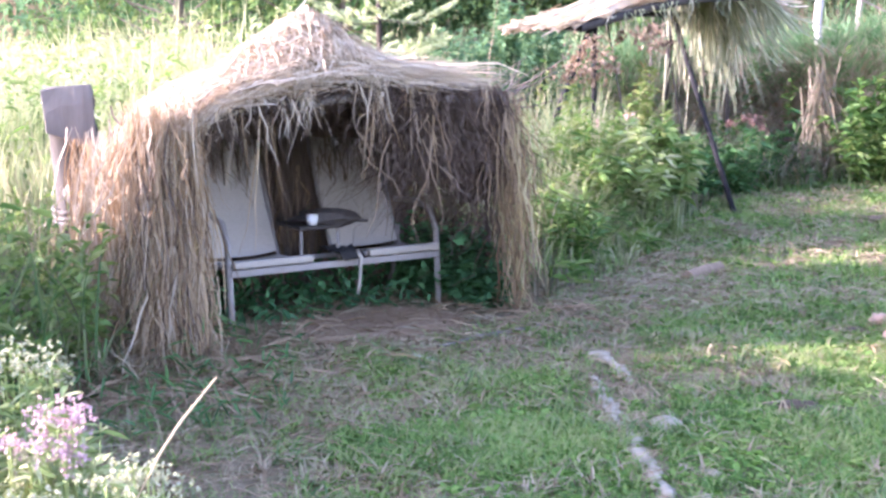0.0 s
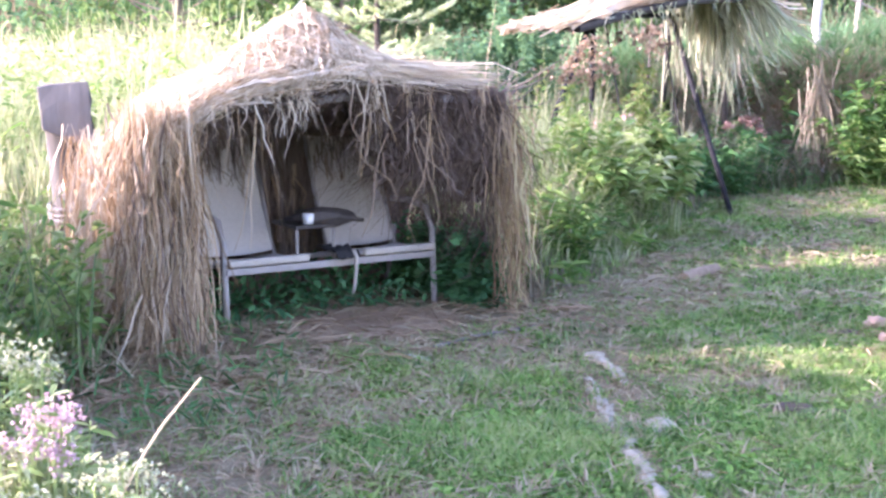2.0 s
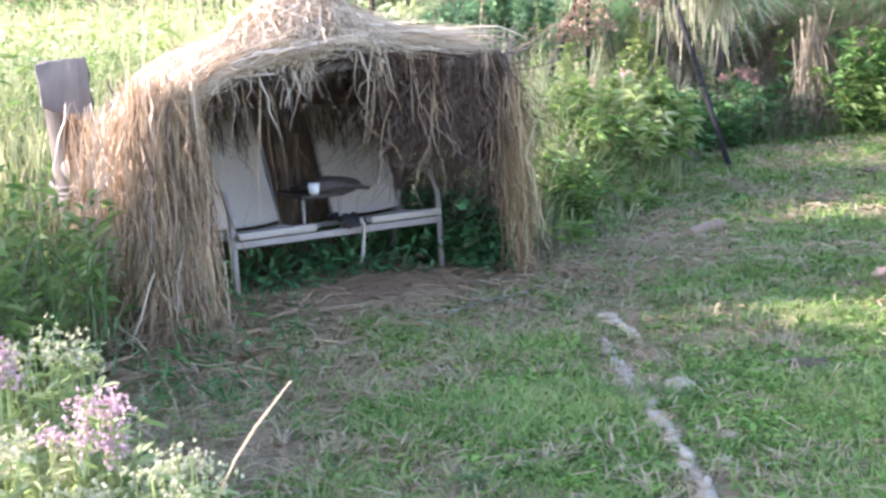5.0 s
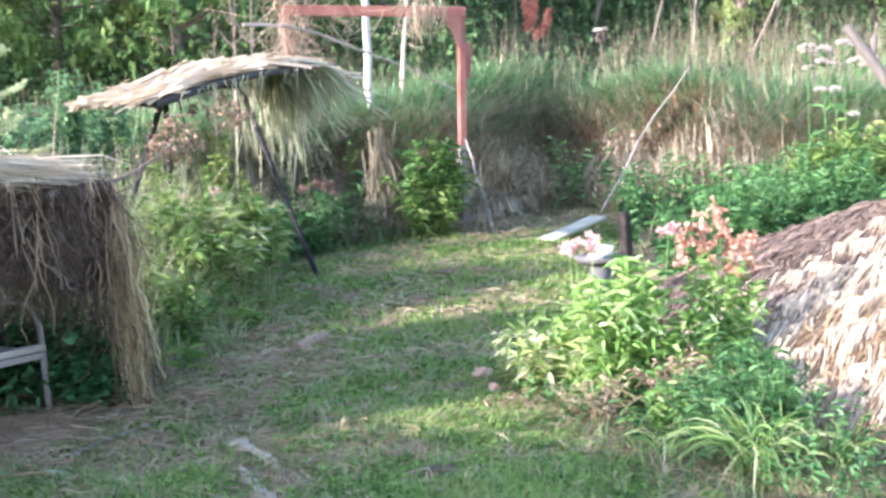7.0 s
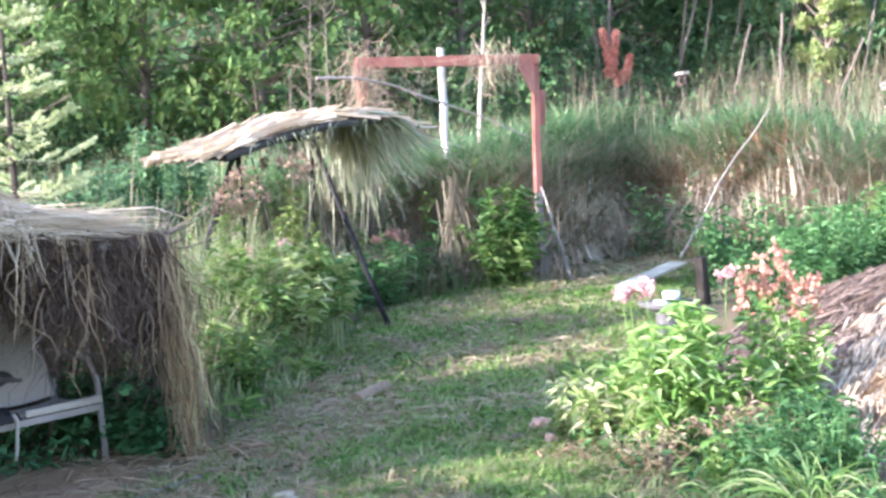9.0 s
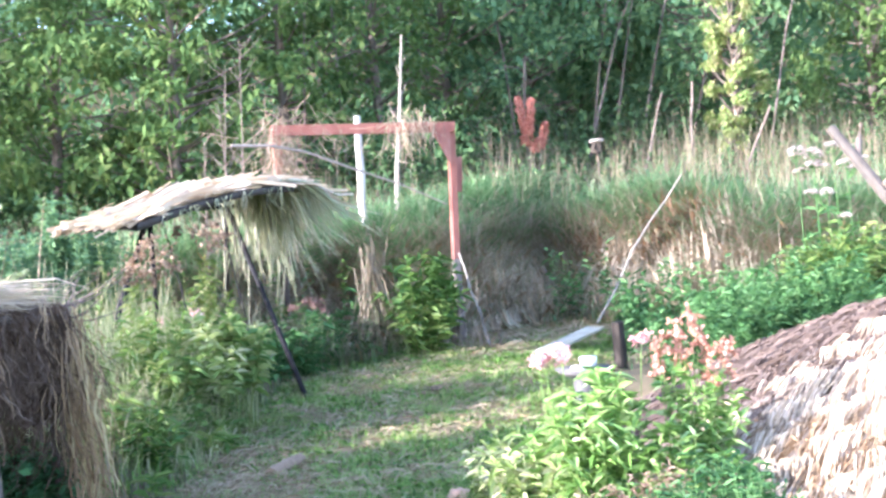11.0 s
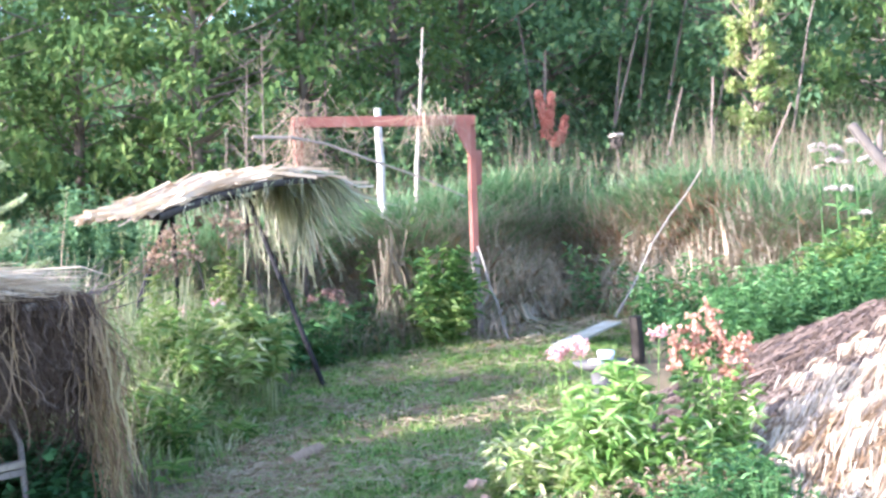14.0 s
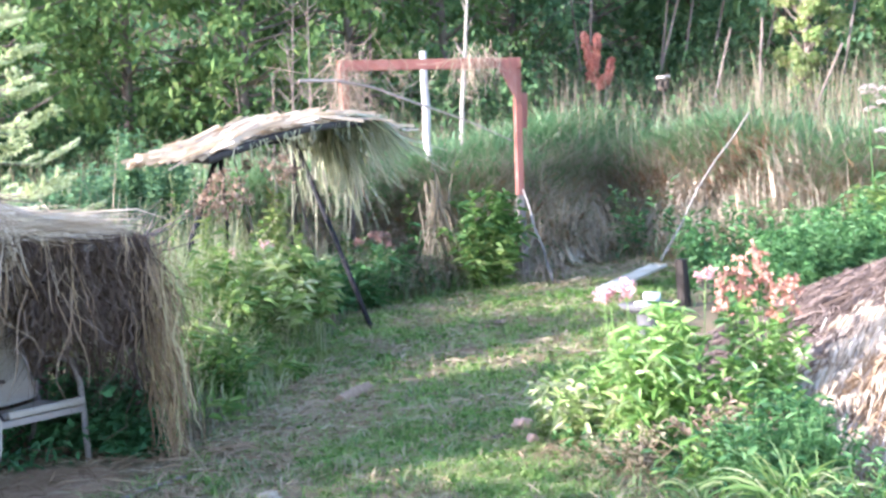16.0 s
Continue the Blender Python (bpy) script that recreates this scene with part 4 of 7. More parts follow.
def strands_to_front(n, t0, t1, length, width):
    """Straws that run from the ridge to the front and drop over the eave."""
    t, d = rng.uniform(t0, t1, n), rng.uniform(-0.02, HUT_D, n) ** 1.0
    L = rng.uniform(*length, n)
    step = np.linspace(0, 1, 7)
    slant = rng.normal(size=n) * 0.09
    tt = np.clip(t[:, None] + slant[:, None] * step * L[:, None] * 1.4, 0.1, 0.86)
    dd = d[:, None] - (L * rng.uniform(0.5, 1.0, n))[:, None] * step
    over = np.maximum(0, -0.05 - dd)
    right = smooth01((t - 0.48) / 0.08)[:, None]
    rise = rng.uniform(0, 0.09, n)[:, None] * (1 - 0.75 * right)
    p = skin(tt, np.maximum(dd, (-0.05 - 0.25 * over) * (1 - right) + 0.16 * right), 0.01 + rise + (0.02 - 0.012 * right) * rng.normal(size=(n, 7)))
    p[..., 2] -= np.minimum(over, rng.uniform(0.0, 0.05, n)[:, None]) * 1.1 * (1 - right)
    face = np.array([-0.3, 0.0, 1.0])[None] + rng.normal(size=(n, 3)) * np.where(t > 0.5, 0.4, 3.0)[:, None]
    return ribbons(p, strand_widths(n) * width, (1, 0.9, 0.15), face)


part("roof_thatch", strands_to_front(4600, 0.22, 0.56, (0.25, 0.8), 0.007), STRAW_PALE, hut, "pale straw combed towards the eave")
# right roof strip: its sun glare is put into a paler straw colour
part("roof_thatch", strands_to_front(3000, 0.50, 0.765, (0.25, 0.8), 0.009), STRAW_PALE, hut, "straw on the flat of the roof, paled in colour for sun glare")
part("roof_thatch", strands_to_front(1500, 0.20, 0.54, (0.2, 0.6), 0.009), STRAW_OLD, hut, "weathered straw towards the eave")
part("roof_thatch", strands_on_skin(4200, 0.16, 0.60, 0.0, HUT_D + 0.05, (0.12, 0.5), 0.008, 0.6, (0.0, 0.11)), STRAW_PALE, hut, "sun-bleached loose straw on the roof")
part("side_thatch", merged(strands_on_skin(8000, 0.03, 0.30, -0.12, HUT_D, (0.3, 0.9), 0.006, 0.13), strands_on_skin(160, 0.76, 0.86, -0.02, HUT_D, (0.1, 0.3), 0.008, 0.25, (0.0, 0.04))), STRAW, hut, "tan straw draped down the sides")


def hang(s, d, z, length, width, out=0.05, k=5, wave=0.03, slant=0.10):
    """Straws that hang from places on the front."""
    n = len(s)
    t = np.linspace(0, 1, k)
    L = np.broadcast_to(length, n)
    ds = rng.normal(size=n) * slant
    dd = -np.abs(rng.normal(size=n)) * out
    w = rng.normal(size=(n, k, 2)) * wave * t[:, None]
    p = hut_xyz(s[:, None] + ds[:, None] * L[:, None] * t + w[..., 0], d[:, None] + dd[:, None] * t + w[..., 1], np.maximum(z[:, None] - L[:, None] * t, 0.012))
    return ribbons(p, np.broadcast_to(width, n) * strand_widths(n), (1, 0.9, 0.3))


def eave_z(s):
    return np.interp(s, PROFILE_S, PROFILE_Z)


def clumped(n, lo, hi, k, spread):
    """Places between lo and hi, gathered round k uneven clumps."""
    c = rng.uniform(lo, hi, k)
    w = rng.gamma(0.8, 1.0, k)
    return np.clip(rng.choice(c, n, p=w / w.sum()) + rng.normal(size=n) * spread, lo, hi)


# fringe along the front eave, with its shade put into the colour
s = np.where(rng.uniform(0, 1, 2600) < 0.65, clumped(2600, 0.05, 1.98, 46, 0.018), rng.uniform(0.05, 1.98, 2600))
part("eave_fringe", hang(s, rng.uniform(-0.06, 0.10, 2600), eave_z(s) + rng.uniform(-0.06, 0.03, 2600), (rng.gamma(2.0, 0.06, 2600) + 0.04) * np.where(s < 1.1, 0.6, 1.0), 0.0055, 0.04, 6, 0.025, 0.45), STRAW_DARK, hut, "straw fringe under the eave, its shade put into the colour")
s = clumped(100, 0.05, 1.15, 16, 0.015)
part("eave_fringe", hang(s, rng.uniform(-0.10, -0.02, 100), eave_z(s) + rng.uniform(-0.03, 0.05, 100), rng.gamma(2.2, 0.055, 100) + 0.06, 0.007, 0.04, 6, 0.012, 0.3), STRAW_PALE, hut, "pale straw tips over the eave")
for at, length, count, mat in ((0.45, 0.80, 6, STRAW), (0.27, 0.45, 2, STRAW), (1.08, 0.50, 6, STRAW), (1.30, 0.32, 5, STRAW_PALE), (1.45, 0.62, 5, STRAW), (0.62, 0.25, 6, STRAW_PALE)):
    part("hanging_straw", hang(at + rng.normal(size=count) * 0.02, -0.04 + rng.normal(size=count) * 0.015, np.full(count, eave_z(at) - 0.02), rng.uniform(0.6, 1.05, count) * length, 0.0075, 0.03, 7, 0.008, 0.12), mat, hut, "long wisp of straw hanging before the opening")
s = clumped(40, 1.1, 1.9, 10, 0.02)
part("eave_fringe", hang(s, rng.uniform(-0.08, -0.02, 40), eave_z(s) + rng.uniform(-0.03, 0.02, 40), rng.gamma(2.0, 0.05, 40) + 0.04, 0.006, 0.03, 5, 0.01, 0.4), STRAW, hut, "short straw tips over the eave")
# crooked bare twigs caught in the straw face
tw = []
for k in range(12):
    a = np.array([rng.uniform(1.0, 1.92), rng.uniform(-0.08, -0.02), rng.uniform(1.05, 1.3)])
    e = a + [rng.normal() * 0.10, rng.uniform(-0.03, 0.03), -rng.uniform(0.25, 0.6)]
    bend = rng.normal(size=2) * 0.04
    tw.append(np.stack([hut_xyz(*(a + (e - a) * f + [bend[0] * math.sin(3.1 * f) + bend[1] * math.sin(6.2 * f), 0, 0])) for f in np.linspace(0, 1, 6)]))
part("twig_tuft", tubes(np.array(tw), np.array([0.0048, 0.0044, 0.004, 0.0034, 0.0028, 0.0018]), 5), LOG_WOOD, hut, "crooked brown twigs caught in the straw")
# tangled straw on the inside, right of the bench, coloured darker for shade
s = np.where(rng.uniform(0, 1, 5200) < 0.4, clumped(5200, 1.12, 2.04, 30, 0.02), rng.uniform(1.22, 2.04, 5200))
ragged = 0.45 + 0.55 * np.clip(0.5 + 0.8 * wobble2(s * 9, s * 4, 1.0, 4) + 0.25 * rng.normal(size=5200), 0, 1)
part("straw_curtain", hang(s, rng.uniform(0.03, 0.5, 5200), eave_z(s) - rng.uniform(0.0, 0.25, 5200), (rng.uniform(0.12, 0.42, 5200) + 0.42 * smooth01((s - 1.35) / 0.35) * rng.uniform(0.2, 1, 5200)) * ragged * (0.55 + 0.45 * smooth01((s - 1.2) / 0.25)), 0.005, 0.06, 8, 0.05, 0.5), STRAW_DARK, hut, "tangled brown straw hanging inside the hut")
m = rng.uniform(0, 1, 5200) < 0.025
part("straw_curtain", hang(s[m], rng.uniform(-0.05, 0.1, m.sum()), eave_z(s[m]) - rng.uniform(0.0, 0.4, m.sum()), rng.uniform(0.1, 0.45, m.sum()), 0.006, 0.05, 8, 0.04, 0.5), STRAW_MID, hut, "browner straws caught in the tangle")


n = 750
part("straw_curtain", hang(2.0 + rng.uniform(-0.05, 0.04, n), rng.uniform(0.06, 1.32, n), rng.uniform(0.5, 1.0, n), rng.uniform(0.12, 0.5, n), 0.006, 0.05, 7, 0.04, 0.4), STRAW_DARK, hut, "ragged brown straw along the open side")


def column(n, s0, s1, d0, d1, top, spread_s, spread_d, width, wave=0.014, drift=0.0, loose=0.05):
    """A bundle of straw from the eave's corner down to the ground, fanning out."""
    t = np.linspace(0, 1, 7)
    s, d = rng.uniform(s0, s1, n), rng.uniform(d0, d1, n)
    clump = rng.uniform(s0, s1, 9)
    near = clump[np.argmin(np.abs(s[:, None] - clump), 1)]
    s = s + (near - s) * rng.uniform(0.2, 0.9, n)
    z0 = top + 0.08 - 0.85 * top * rng.uniform(0, 1, n) ** 1.4
    z1 = np.maximum(0.015, z0 - rng.uniform(0.25, 0.85, n))
    es, ed = s + (s - (s0 + s1) / 2) * spread_s + rng.normal(size=n) * loose + drift, d + rng.normal(size=n) * 0.06 + spread_d
    w = np.cumsum(rng.normal(size=(n, 7, 2)), 1) * wave * 0.75
    g = np.clip(1 - z0 / top, 0, 1)[:, None]
    f = g + (np.clip(1 - z1 / top, 0, 1)[:, None] - g) * t
    p = hut_xyz(s[:, None] + (es - s)[:, None] * f + w[..., 0], d[:, None] + (ed - d)[:, None] * f + w[..., 1], z0[:, None] + (z1 - z0)[:, None] * t)
    return ribbons(p, strand_widths(n) * width, (0.8, 1, 0.4))


part("corner_straw", column(300, -0.24, 0.07, -0.14, 0.06, 1.24, -0.05, -0.08, 0.007, 0.02, -0.03), STRAW_PALE, hut, "paler straws on the corner bundle")
part("corner_straw", column(1500, -0.24, 0.07, -0.13, 0.10, 1.22, -0.05, -0.06, 0.0065, 0.022, -0.03), STRAW, hut, "tan straw bundle reaching the ground")
part("corner_straw", column(950, -0.24, 0.07, -0.12, 0.10, 1.16, 0.0, -0.05, 0.007, 0.03, -0.03), STRAW_OLD, hut, "browner straws in the corner bundle")
part("corner_straw", column(260, -0.24, 0.07, -0.13, 0.08, 1.14, 0.0, -0.06, 0.008, 0.04, -0.03), STRAW_DARK, hut, "dark straws between the bundles")
part("corner_straw", column(260, -0.36, -0.10, -0.05, 0.7, 1.08, 0.2, -0.02, 0.008, 0.04), STRAW_PALE, hut, "loose straws straying from the side")
part("corner_straw", column(1500, -0.26, 0.03, 0.1, 1.1, 1.0, 0.1, 0.0, 0.009, 0.02), STRAW, hut, "tan straw along the side")
part("corner_straw", column(190, 1.88, 2.06, -0.06, 0.08, 1.24, -0.75, -0.03, 0.009, 0.035, 0.085, 0.03), STRAW_OLD, hut, "brown tangled straw at the corner")
part("corner_straw", column(60, 1.93, 2.06, -0.06, 0.04, 1.22, -0.8, -0.03, 0.010, 0.03, 0.07, 0.025), STRAW_GOLD, hut, "thin straw bundle at the corner")
part("corner_straw", column(18, 1.99, 2.06, 0.1, 0.9, 1.26, 0.3, 0.0, 0.010), STRAW_DARK, hut, "brown straw at the corner")
# heap on top
n = 800
a = rng.uniform(0, 2 * np.pi, n)
r0, r1 = rng.uniform(0, 0.08, n), rng.uniform(0.18, 0.42, n)
t = np.linspace(0, 1, 5)
rr = r0[:, None] + (r1 - r0)[:, None] * t ** 1.1
a = a[:, None] + rng.normal(size=(n, 1)) * 0.5 * t
zz = 1.735 - rng.uniform(0, 0.26, n)[:, None] - (0.34 + 0.12 * rng.normal(size=n))[:, None] * t ** 0.9
zz = np.maximum(zz, 1.33)
rr = rr + 0.25 * np.maximum(0, 1.75 - zz[:, :1])
part("peak_straw", ribbons(hut_xyz(0.85 + rr * np.cos(a) * 1.0, 0.27 + 0.7 * rr * np.sin(a), zz), 0.010), STRAW_OLD, hut, "heap of browner straw at the peak")
for sp, dp, zp in ((0.05, 0.08, 1.2), (2.03, 0.30, 1.24), (0.12, 1.25, 1.1), (2.02, 1.25, 1.1)):
    p0, p1 = hut_xyz(sp, dp, -0.05), hut_xyz(sp, dp, zp)
    part("pole", pole_bm([p0, (p0 + p1) / 2 + [0.01, 0.0, 0], p1], [0.018, 0.017, 0.016], 8, 0.1, 3), BARK, hut, "thin dark wooden pole")
p0, p1 = hut_xyz(-0.05, 0.02, 1.2), hut_xyz(1.98, 0.04, 1.27)
part("eave_pole", pole_bm([p0, (p0 + p1) / 2 + [0, 0, 0.06], p1], 0.022, 8, 0.1, 4), GREY_WOOD, hut)
# twigs that stick out at the right end of the roof
tw = []
for k in range(36):
    b = hut_xyz(1.97 + 0.06 * rng.uniform(), 0.05 + 0.034 * k, 1.22 + 0.08 * rng.uniform())
    e = b + [0.12 + 0.34 * rng.uniform(), 0.1 + 0.15 * rng.normal(), 0.02 + 0.24 * rng.uniform()]
    tw.append(np.stack([b, (b + e) / 2 + [0, 0, -0.03], e]))
part("twig_tuft", tubes(np.array(tw), np.array([0.006, 0.0045, 0.002]), 5), BARK, hut, "bare twigs at the roof's end")

# loose straw on the inside of the back wall
n = 1500
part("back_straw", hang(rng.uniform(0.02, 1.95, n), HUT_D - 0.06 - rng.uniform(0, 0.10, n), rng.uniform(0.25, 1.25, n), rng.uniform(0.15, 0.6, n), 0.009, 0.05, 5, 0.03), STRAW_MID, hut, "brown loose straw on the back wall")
n = 260
part("back_straw", hang(rng.uniform(0.02, 1.95, n), HUT_D - 0.09 - rng.uniform(0, 0.10, n), rng.uniform(0.15, 0.9, n), rng.uniform(0.15, 0.5, n), 0.008, 0.05, 5, 0.03), STRAW_OLD, hut, "weathered loose straw on the back wall")
n = 900
q = hut_xyz(rng.uniform(0.05, 1.95, n), rng.uniform(0.45, 1.2, n), 0.02 + np.minimum(rng.gamma(1.6, 0.06, n), 0.24))
stuff("shade_weeds", leaves6(q, rng.normal(size=(n, 3)) + [0, 0, 0.6], rng.uniform(0.05, 0.11, n), rng.uniform(0.018, 0.04, n), 0.2, 0.3), NETTLE, "dark green weeds growing in the shade of the hut", "weeds")
stuff("straw_litter", merged(flat_bits(900, -1.6, 1.7, 5.3, 7.6, 0.06, 0.28, 0.006, lambda x, y: in_hut(x, y, 0.25) & (hut_sd(x, y)[1] < 0.9), (0.02, 0.05)),
                             flat_bits(700, -1.9, -0.5, 4.6, 6.2, 0.08, 0.30, 0.008, None, (0.01, 0.08))), STRAW_OLD, "loose straw fallen round the hut", "straw")
stuff("straw_litter", flat_bits(600, -1.6, 1.7, 5.3, 7.4, 0.05, 0.2, 0.008, lambda x, y: in_hut(x, y, 0.4) & (hut_sd(x, y)[1] < 0.9), (0.02, 0.05)), LAWN_DRY, "weathered straw trodden into the earth", "straw")
x, y = scatter(320, -2.0, -0.8, 4.0, 5.9)
stuff("dead_stems", blades(on_land(x, y), rng.uniform(0.06, 0.24, len(x)), rng.uniform(0.3, 1.8, len(x)), 0.007, 4), LAWN_DRY, "rusty brown dead grass at the foot of the hut", "dead grass")
x, y = scatter(600, -2.0, -0.4, 4.3, 6.0)
stuff("low_weeds", leaves6(on_land(x, y, 0.02) + np.stack([0 * x, 0 * x, rng.gamma(1.5, 0.04, len(x))], 1), rng.normal(size=(len(x), 3)) + [0, 0, 0.9], rng.uniform(0.06, 0.16, len(x)), rng.uniform(0.006, 0.016, len(x))), WEED, "low green weeds round the foot of the hut", "weeds")

stuff("dry_litter", merged(flat_bits(6000, -2.0, 0.3, 2.6, 5.4, 0.03, 0.10, 0.0035, lambda x, y: rng.uniform(0, 1, len(x)) < np.clip(1.15 - lush(x, y), 0, 1), (0.004, 0.03)),
                           flat_bits(3500, 2.4, 4.4, 3.2, 6.4, 0.04, 0.14, 0.005, lambda x, y: ~in_mound(x, y), (0.004, 0.03)),
                           flat_bits(1500, 0.8, 2.3, 6.6, 8.6, 0.05, 0.2, 0.006, lambda x, y: ~in_hut(x, y), (0.004, 0.04)),
                           flat_bits(1500, 0.2, 2.6, 4.6, 6.4, 0.03, 0.10, 0.0035, lambda x, y: rng.uniform(0, 1, len(x)) < np.clip(0.9 - lush(x, y), 0, 1), (0.004, 0.03))), STRAW_OLD, "fine brown dry litter on the trodden lawn", "litter")

for k, (x, y, h) in enumerate([(-1.62, 5.75, 0.42), (-1.45, 5.35, 0.34), (-1.8, 5.3, 0.4)]):
    x, y = x + rng.normal(size=160) * 0.13, y + rng.normal(size=160) * 0.13
    stuff("withered_leaves", blades(on_land(x, y, -0.01), rng.uniform(0.5, 1.1, 160) * h, rng.uniform(0.4, 1.7, 160), 0.016, 5), (STRAW_OLD, LAWN_DRY, STRAW)[k], "withered brown leaves beside the hut", "dead leaves")

# earth before the bench, trodden bare
bm = bmesh.new()
bmesh.ops.create_grid(bm, x_segments=26, y_segments=16, size=0.5)
for v in bm.verts:
    r = math.hypot(v.co.x, v.co.y) / 0.5
    p = hut_xyz(1.15 + v.co.x * 1.5, 0.20 + v.co.y * 1.0, 0)
    edge = max(0.0, 1 - r * (1 + 0.25 * noise.noise(Vector((p[0] * 3, p[1] * 3, 0)))))
    v.co = Vector((p[0], p[1], float(land(p[0], p[1])) - 0.02 + 0.05 * min(1, edge * 3) + 0.012 * noise.noise(Vector((p[0] * 9, p[1] * 9, 1)))))
tagged(part("bare_earth", bm, BARE, None, "", True), "trodden patch of bare brown earth under the hut", "bare earth", kind="structure")

# ---- double bench with a little table between the seats ----
bench = thing("double_bench", "grey metal double garden bench with sling seats and middle table", "bench", (0.27, 7.06, 0.0), 31.0)
BW = 1.36


for x in (0.0, -BW):
    part("leg", pole_bm([(x, 0, 0), (x, 0.01, 0.2), (x, 0.02, 0.36), (x, 0.03, 0.48), (x, 0.10, 0.60), (x, 0.30, 0.63), (x, 0.52, 0.62)], 0.019, 10), FRAME, bench, "tube leg curving into the armrest", True)
    part("leg", pole_bm([(x, 0.62, 0), (x, 0.52, 0.3), (x, 0.50, 0.45)], 0.018, 10), FRAME, bench, "", True)
part("crossbar", one_bar((-BW, 0.0, 0.325), (0, 0.0, 0.325), 0.025, 0.04, 0.006), FRAME, bench)
part("crossbar", one_bar((-BW, 0.46, 0.30), (0, 0.46, 0.30), 0.025, 0.03, 0.006), FRAME, bench)
for x0 in (-BW + 0.01, -0.50):
    x1 = x0 + 0.49
    part("front_rail", one_bar((x0, -0.01, 0.375), (x1, -0.01, 0.375), 0.05, 0.042, 0.01), RAIL, bench, "pale front rail of the seat")
    for xs in (x0, x1):
        part("side_rail", pole_bm([(xs, 0, 0.37), (xs, 0.25, 0.33), (xs, 0.46, 0.33), (xs, 0.60, 0.60), (xs, 0.78, 1.02)], 0.014, 8), FRAME, bench, "", True)
    for name, ys, zs in (("seat", (0.02, 0.25, 0.45), (0.385, 0.335, 0.34)), ("backrest", (0.47, 0.60, 0.70, 0.79), (0.36, 0.60, 0.82, 1.03))):
        tt = np.linspace(0, 1, 14)
        yy, zz = np.interp(tt, np.linspace(0, 1, len(ys)), ys), np.interp(tt, np.linspace(0, 1, len(zs)), zs)
        xx = np.linspace(x0 + 0.01, x1 - 0.01, 9)
        dip = 0.02 * (1 - ((xx - xx.mean()) / (xx[-1] - xx.mean())) ** 2)
        X, T = np.meshgrid(xx, np.arange(14))
        front = np.stack([X, yy[T] + dip[None] * 0.6, zz[T] - dip[None]], -1).reshape(-1, 3)
        back = front + [0, 0.008, -0.004]
        i0, j0 = np.meshgrid(np.arange(8), np.arange(13))
        q = (j0 * 9 + i0).ravel()
        part(name, (np.concatenate([front, back]), np.concatenate([np.stack([q, q + 1, q + 10, q + 9], 1), np.stack([q + 126, q + 135, q + 136, q + 127], 1)])), SLING, bench, "taupe sling fabric", True)
part("table_top", one_bar((-0.88, 0.28, 0.53), (-0.60, 0.28, 0.53), 0.34, 0.022, 0.006), DARK_TOOL, bench, "small dark table top between the seats")
for x in (-0.86, -0.62):
    part("table_leg", pole_bm([(x, 0.14, 0.33), (x, 0.14, 0.52)], 0.011, 8), FRAME, bench, "", True)


def bench_at(x, y, z):
    return bench.matrix_world @ Vector((x, y, z))


m = bmesh.new()
bmesh.ops.create_cone(m, cap_ends=True, segments=20, radius1=0.030, radius2=0.035, depth=0.064)
bmesh.ops.bevel(m, geom=[e for e in m.edges if e.calc_face_angle(0) > 0.8], offset=0.004, segments=2, affect="EDGES")
mug = thing("white_cup", "small white plastic cup on the bench table", "cup", bench_at(-0.78, 0.15, 0.541), 31)
part("body", m, PLASTIC, mug, "", True).location = (0, 0, 0.033)
part("handle", pole_bm([(0.031, 0, 0.05), (0.05, 0, 0.046), (0.05, 0, 0.024), (0.031, 0, 0.018)], 0.005, 8), PLASTIC, mug, "", True)
tool = thing("hand_tool", "dark hand tool lying across the bench table", "tool", bench_at(-0.70, 0.18, 0.545), 4)
part("body", lump((0.19, 0.06, 0.05), 5, 0.4), DARK_TOOL, tool, "", True).location = (0.02, 0, 0.035)
part("grip", pole_bm([(0.12, 0, 0.03), (0.2, -0.01, 0.02), (0.27, -0.03, 0.014)], [0.016, 0.013, 0.010], 8), DARK_TOOL, tool, "", True)
part("grip", pole_bm([(-0.08, 0.02, 0.03), (-0.15, 0.05, 0.022), (-0.2, 0.07, 0.014)], [0.016, 0.014, 0.010], 8), DARK_TOOL, tool, "", True)
cl = bmesh.new()
bmesh.ops.create_grid(cl, x_segments=20, y_segments=14, size=0.5)
for v in cl.verts:
    x, y = v.co.x * 0.15, v.co.y * 0.26
    z = 0.40 + 0.022 * noise.noise(Vector((x * 16, y * 14, 2))) if y > -0.10 else 0.40 - (-0.10 - y) * 1.3
    v.co = (x - 0.62, y + 0.07, z + 0.012 * noise.noise(Vector((x * 30, 3, y * 20))))
bmesh.ops.solidify(cl, geom=cl.faces[:], thickness=0.008)
single("black_cloth", cl, DARK_CLOTH, "crumpled black cloth hanging over the bench's front bar", "cloth", (0.27, 7.06, 0.0), (0, 0, 31), smooth=True)

strap = pole_bm([(-0.585, -0.045, 0.40), (-0.575, -0.062, 0.36), (-0.57, -0.05, 0.28), (-0.58, -0.052, 0.20), (-0.59, -0.045, 0.14)], [0.012, 0.013, 0.010, 0.011, 0.007], 8, 0.2, 5)
single("strap", strap, RAIL, "pale worn strap hanging from the bench's front bar", "strap", (0.27, 7.06, 0.0), (0, 0, 31), smooth=True)

# weeds under and inside the hut's right side
x, y = rng.uniform(-0.6, 1.2, 2600), rng.uniform(6.4, 8.6, 2600)
s, d = hut_sd(x, y)
k = (s > 1.85) & (s < 2.12) & (d > 0.12) & (d < 1.2)
x, y = x[k], y[k]
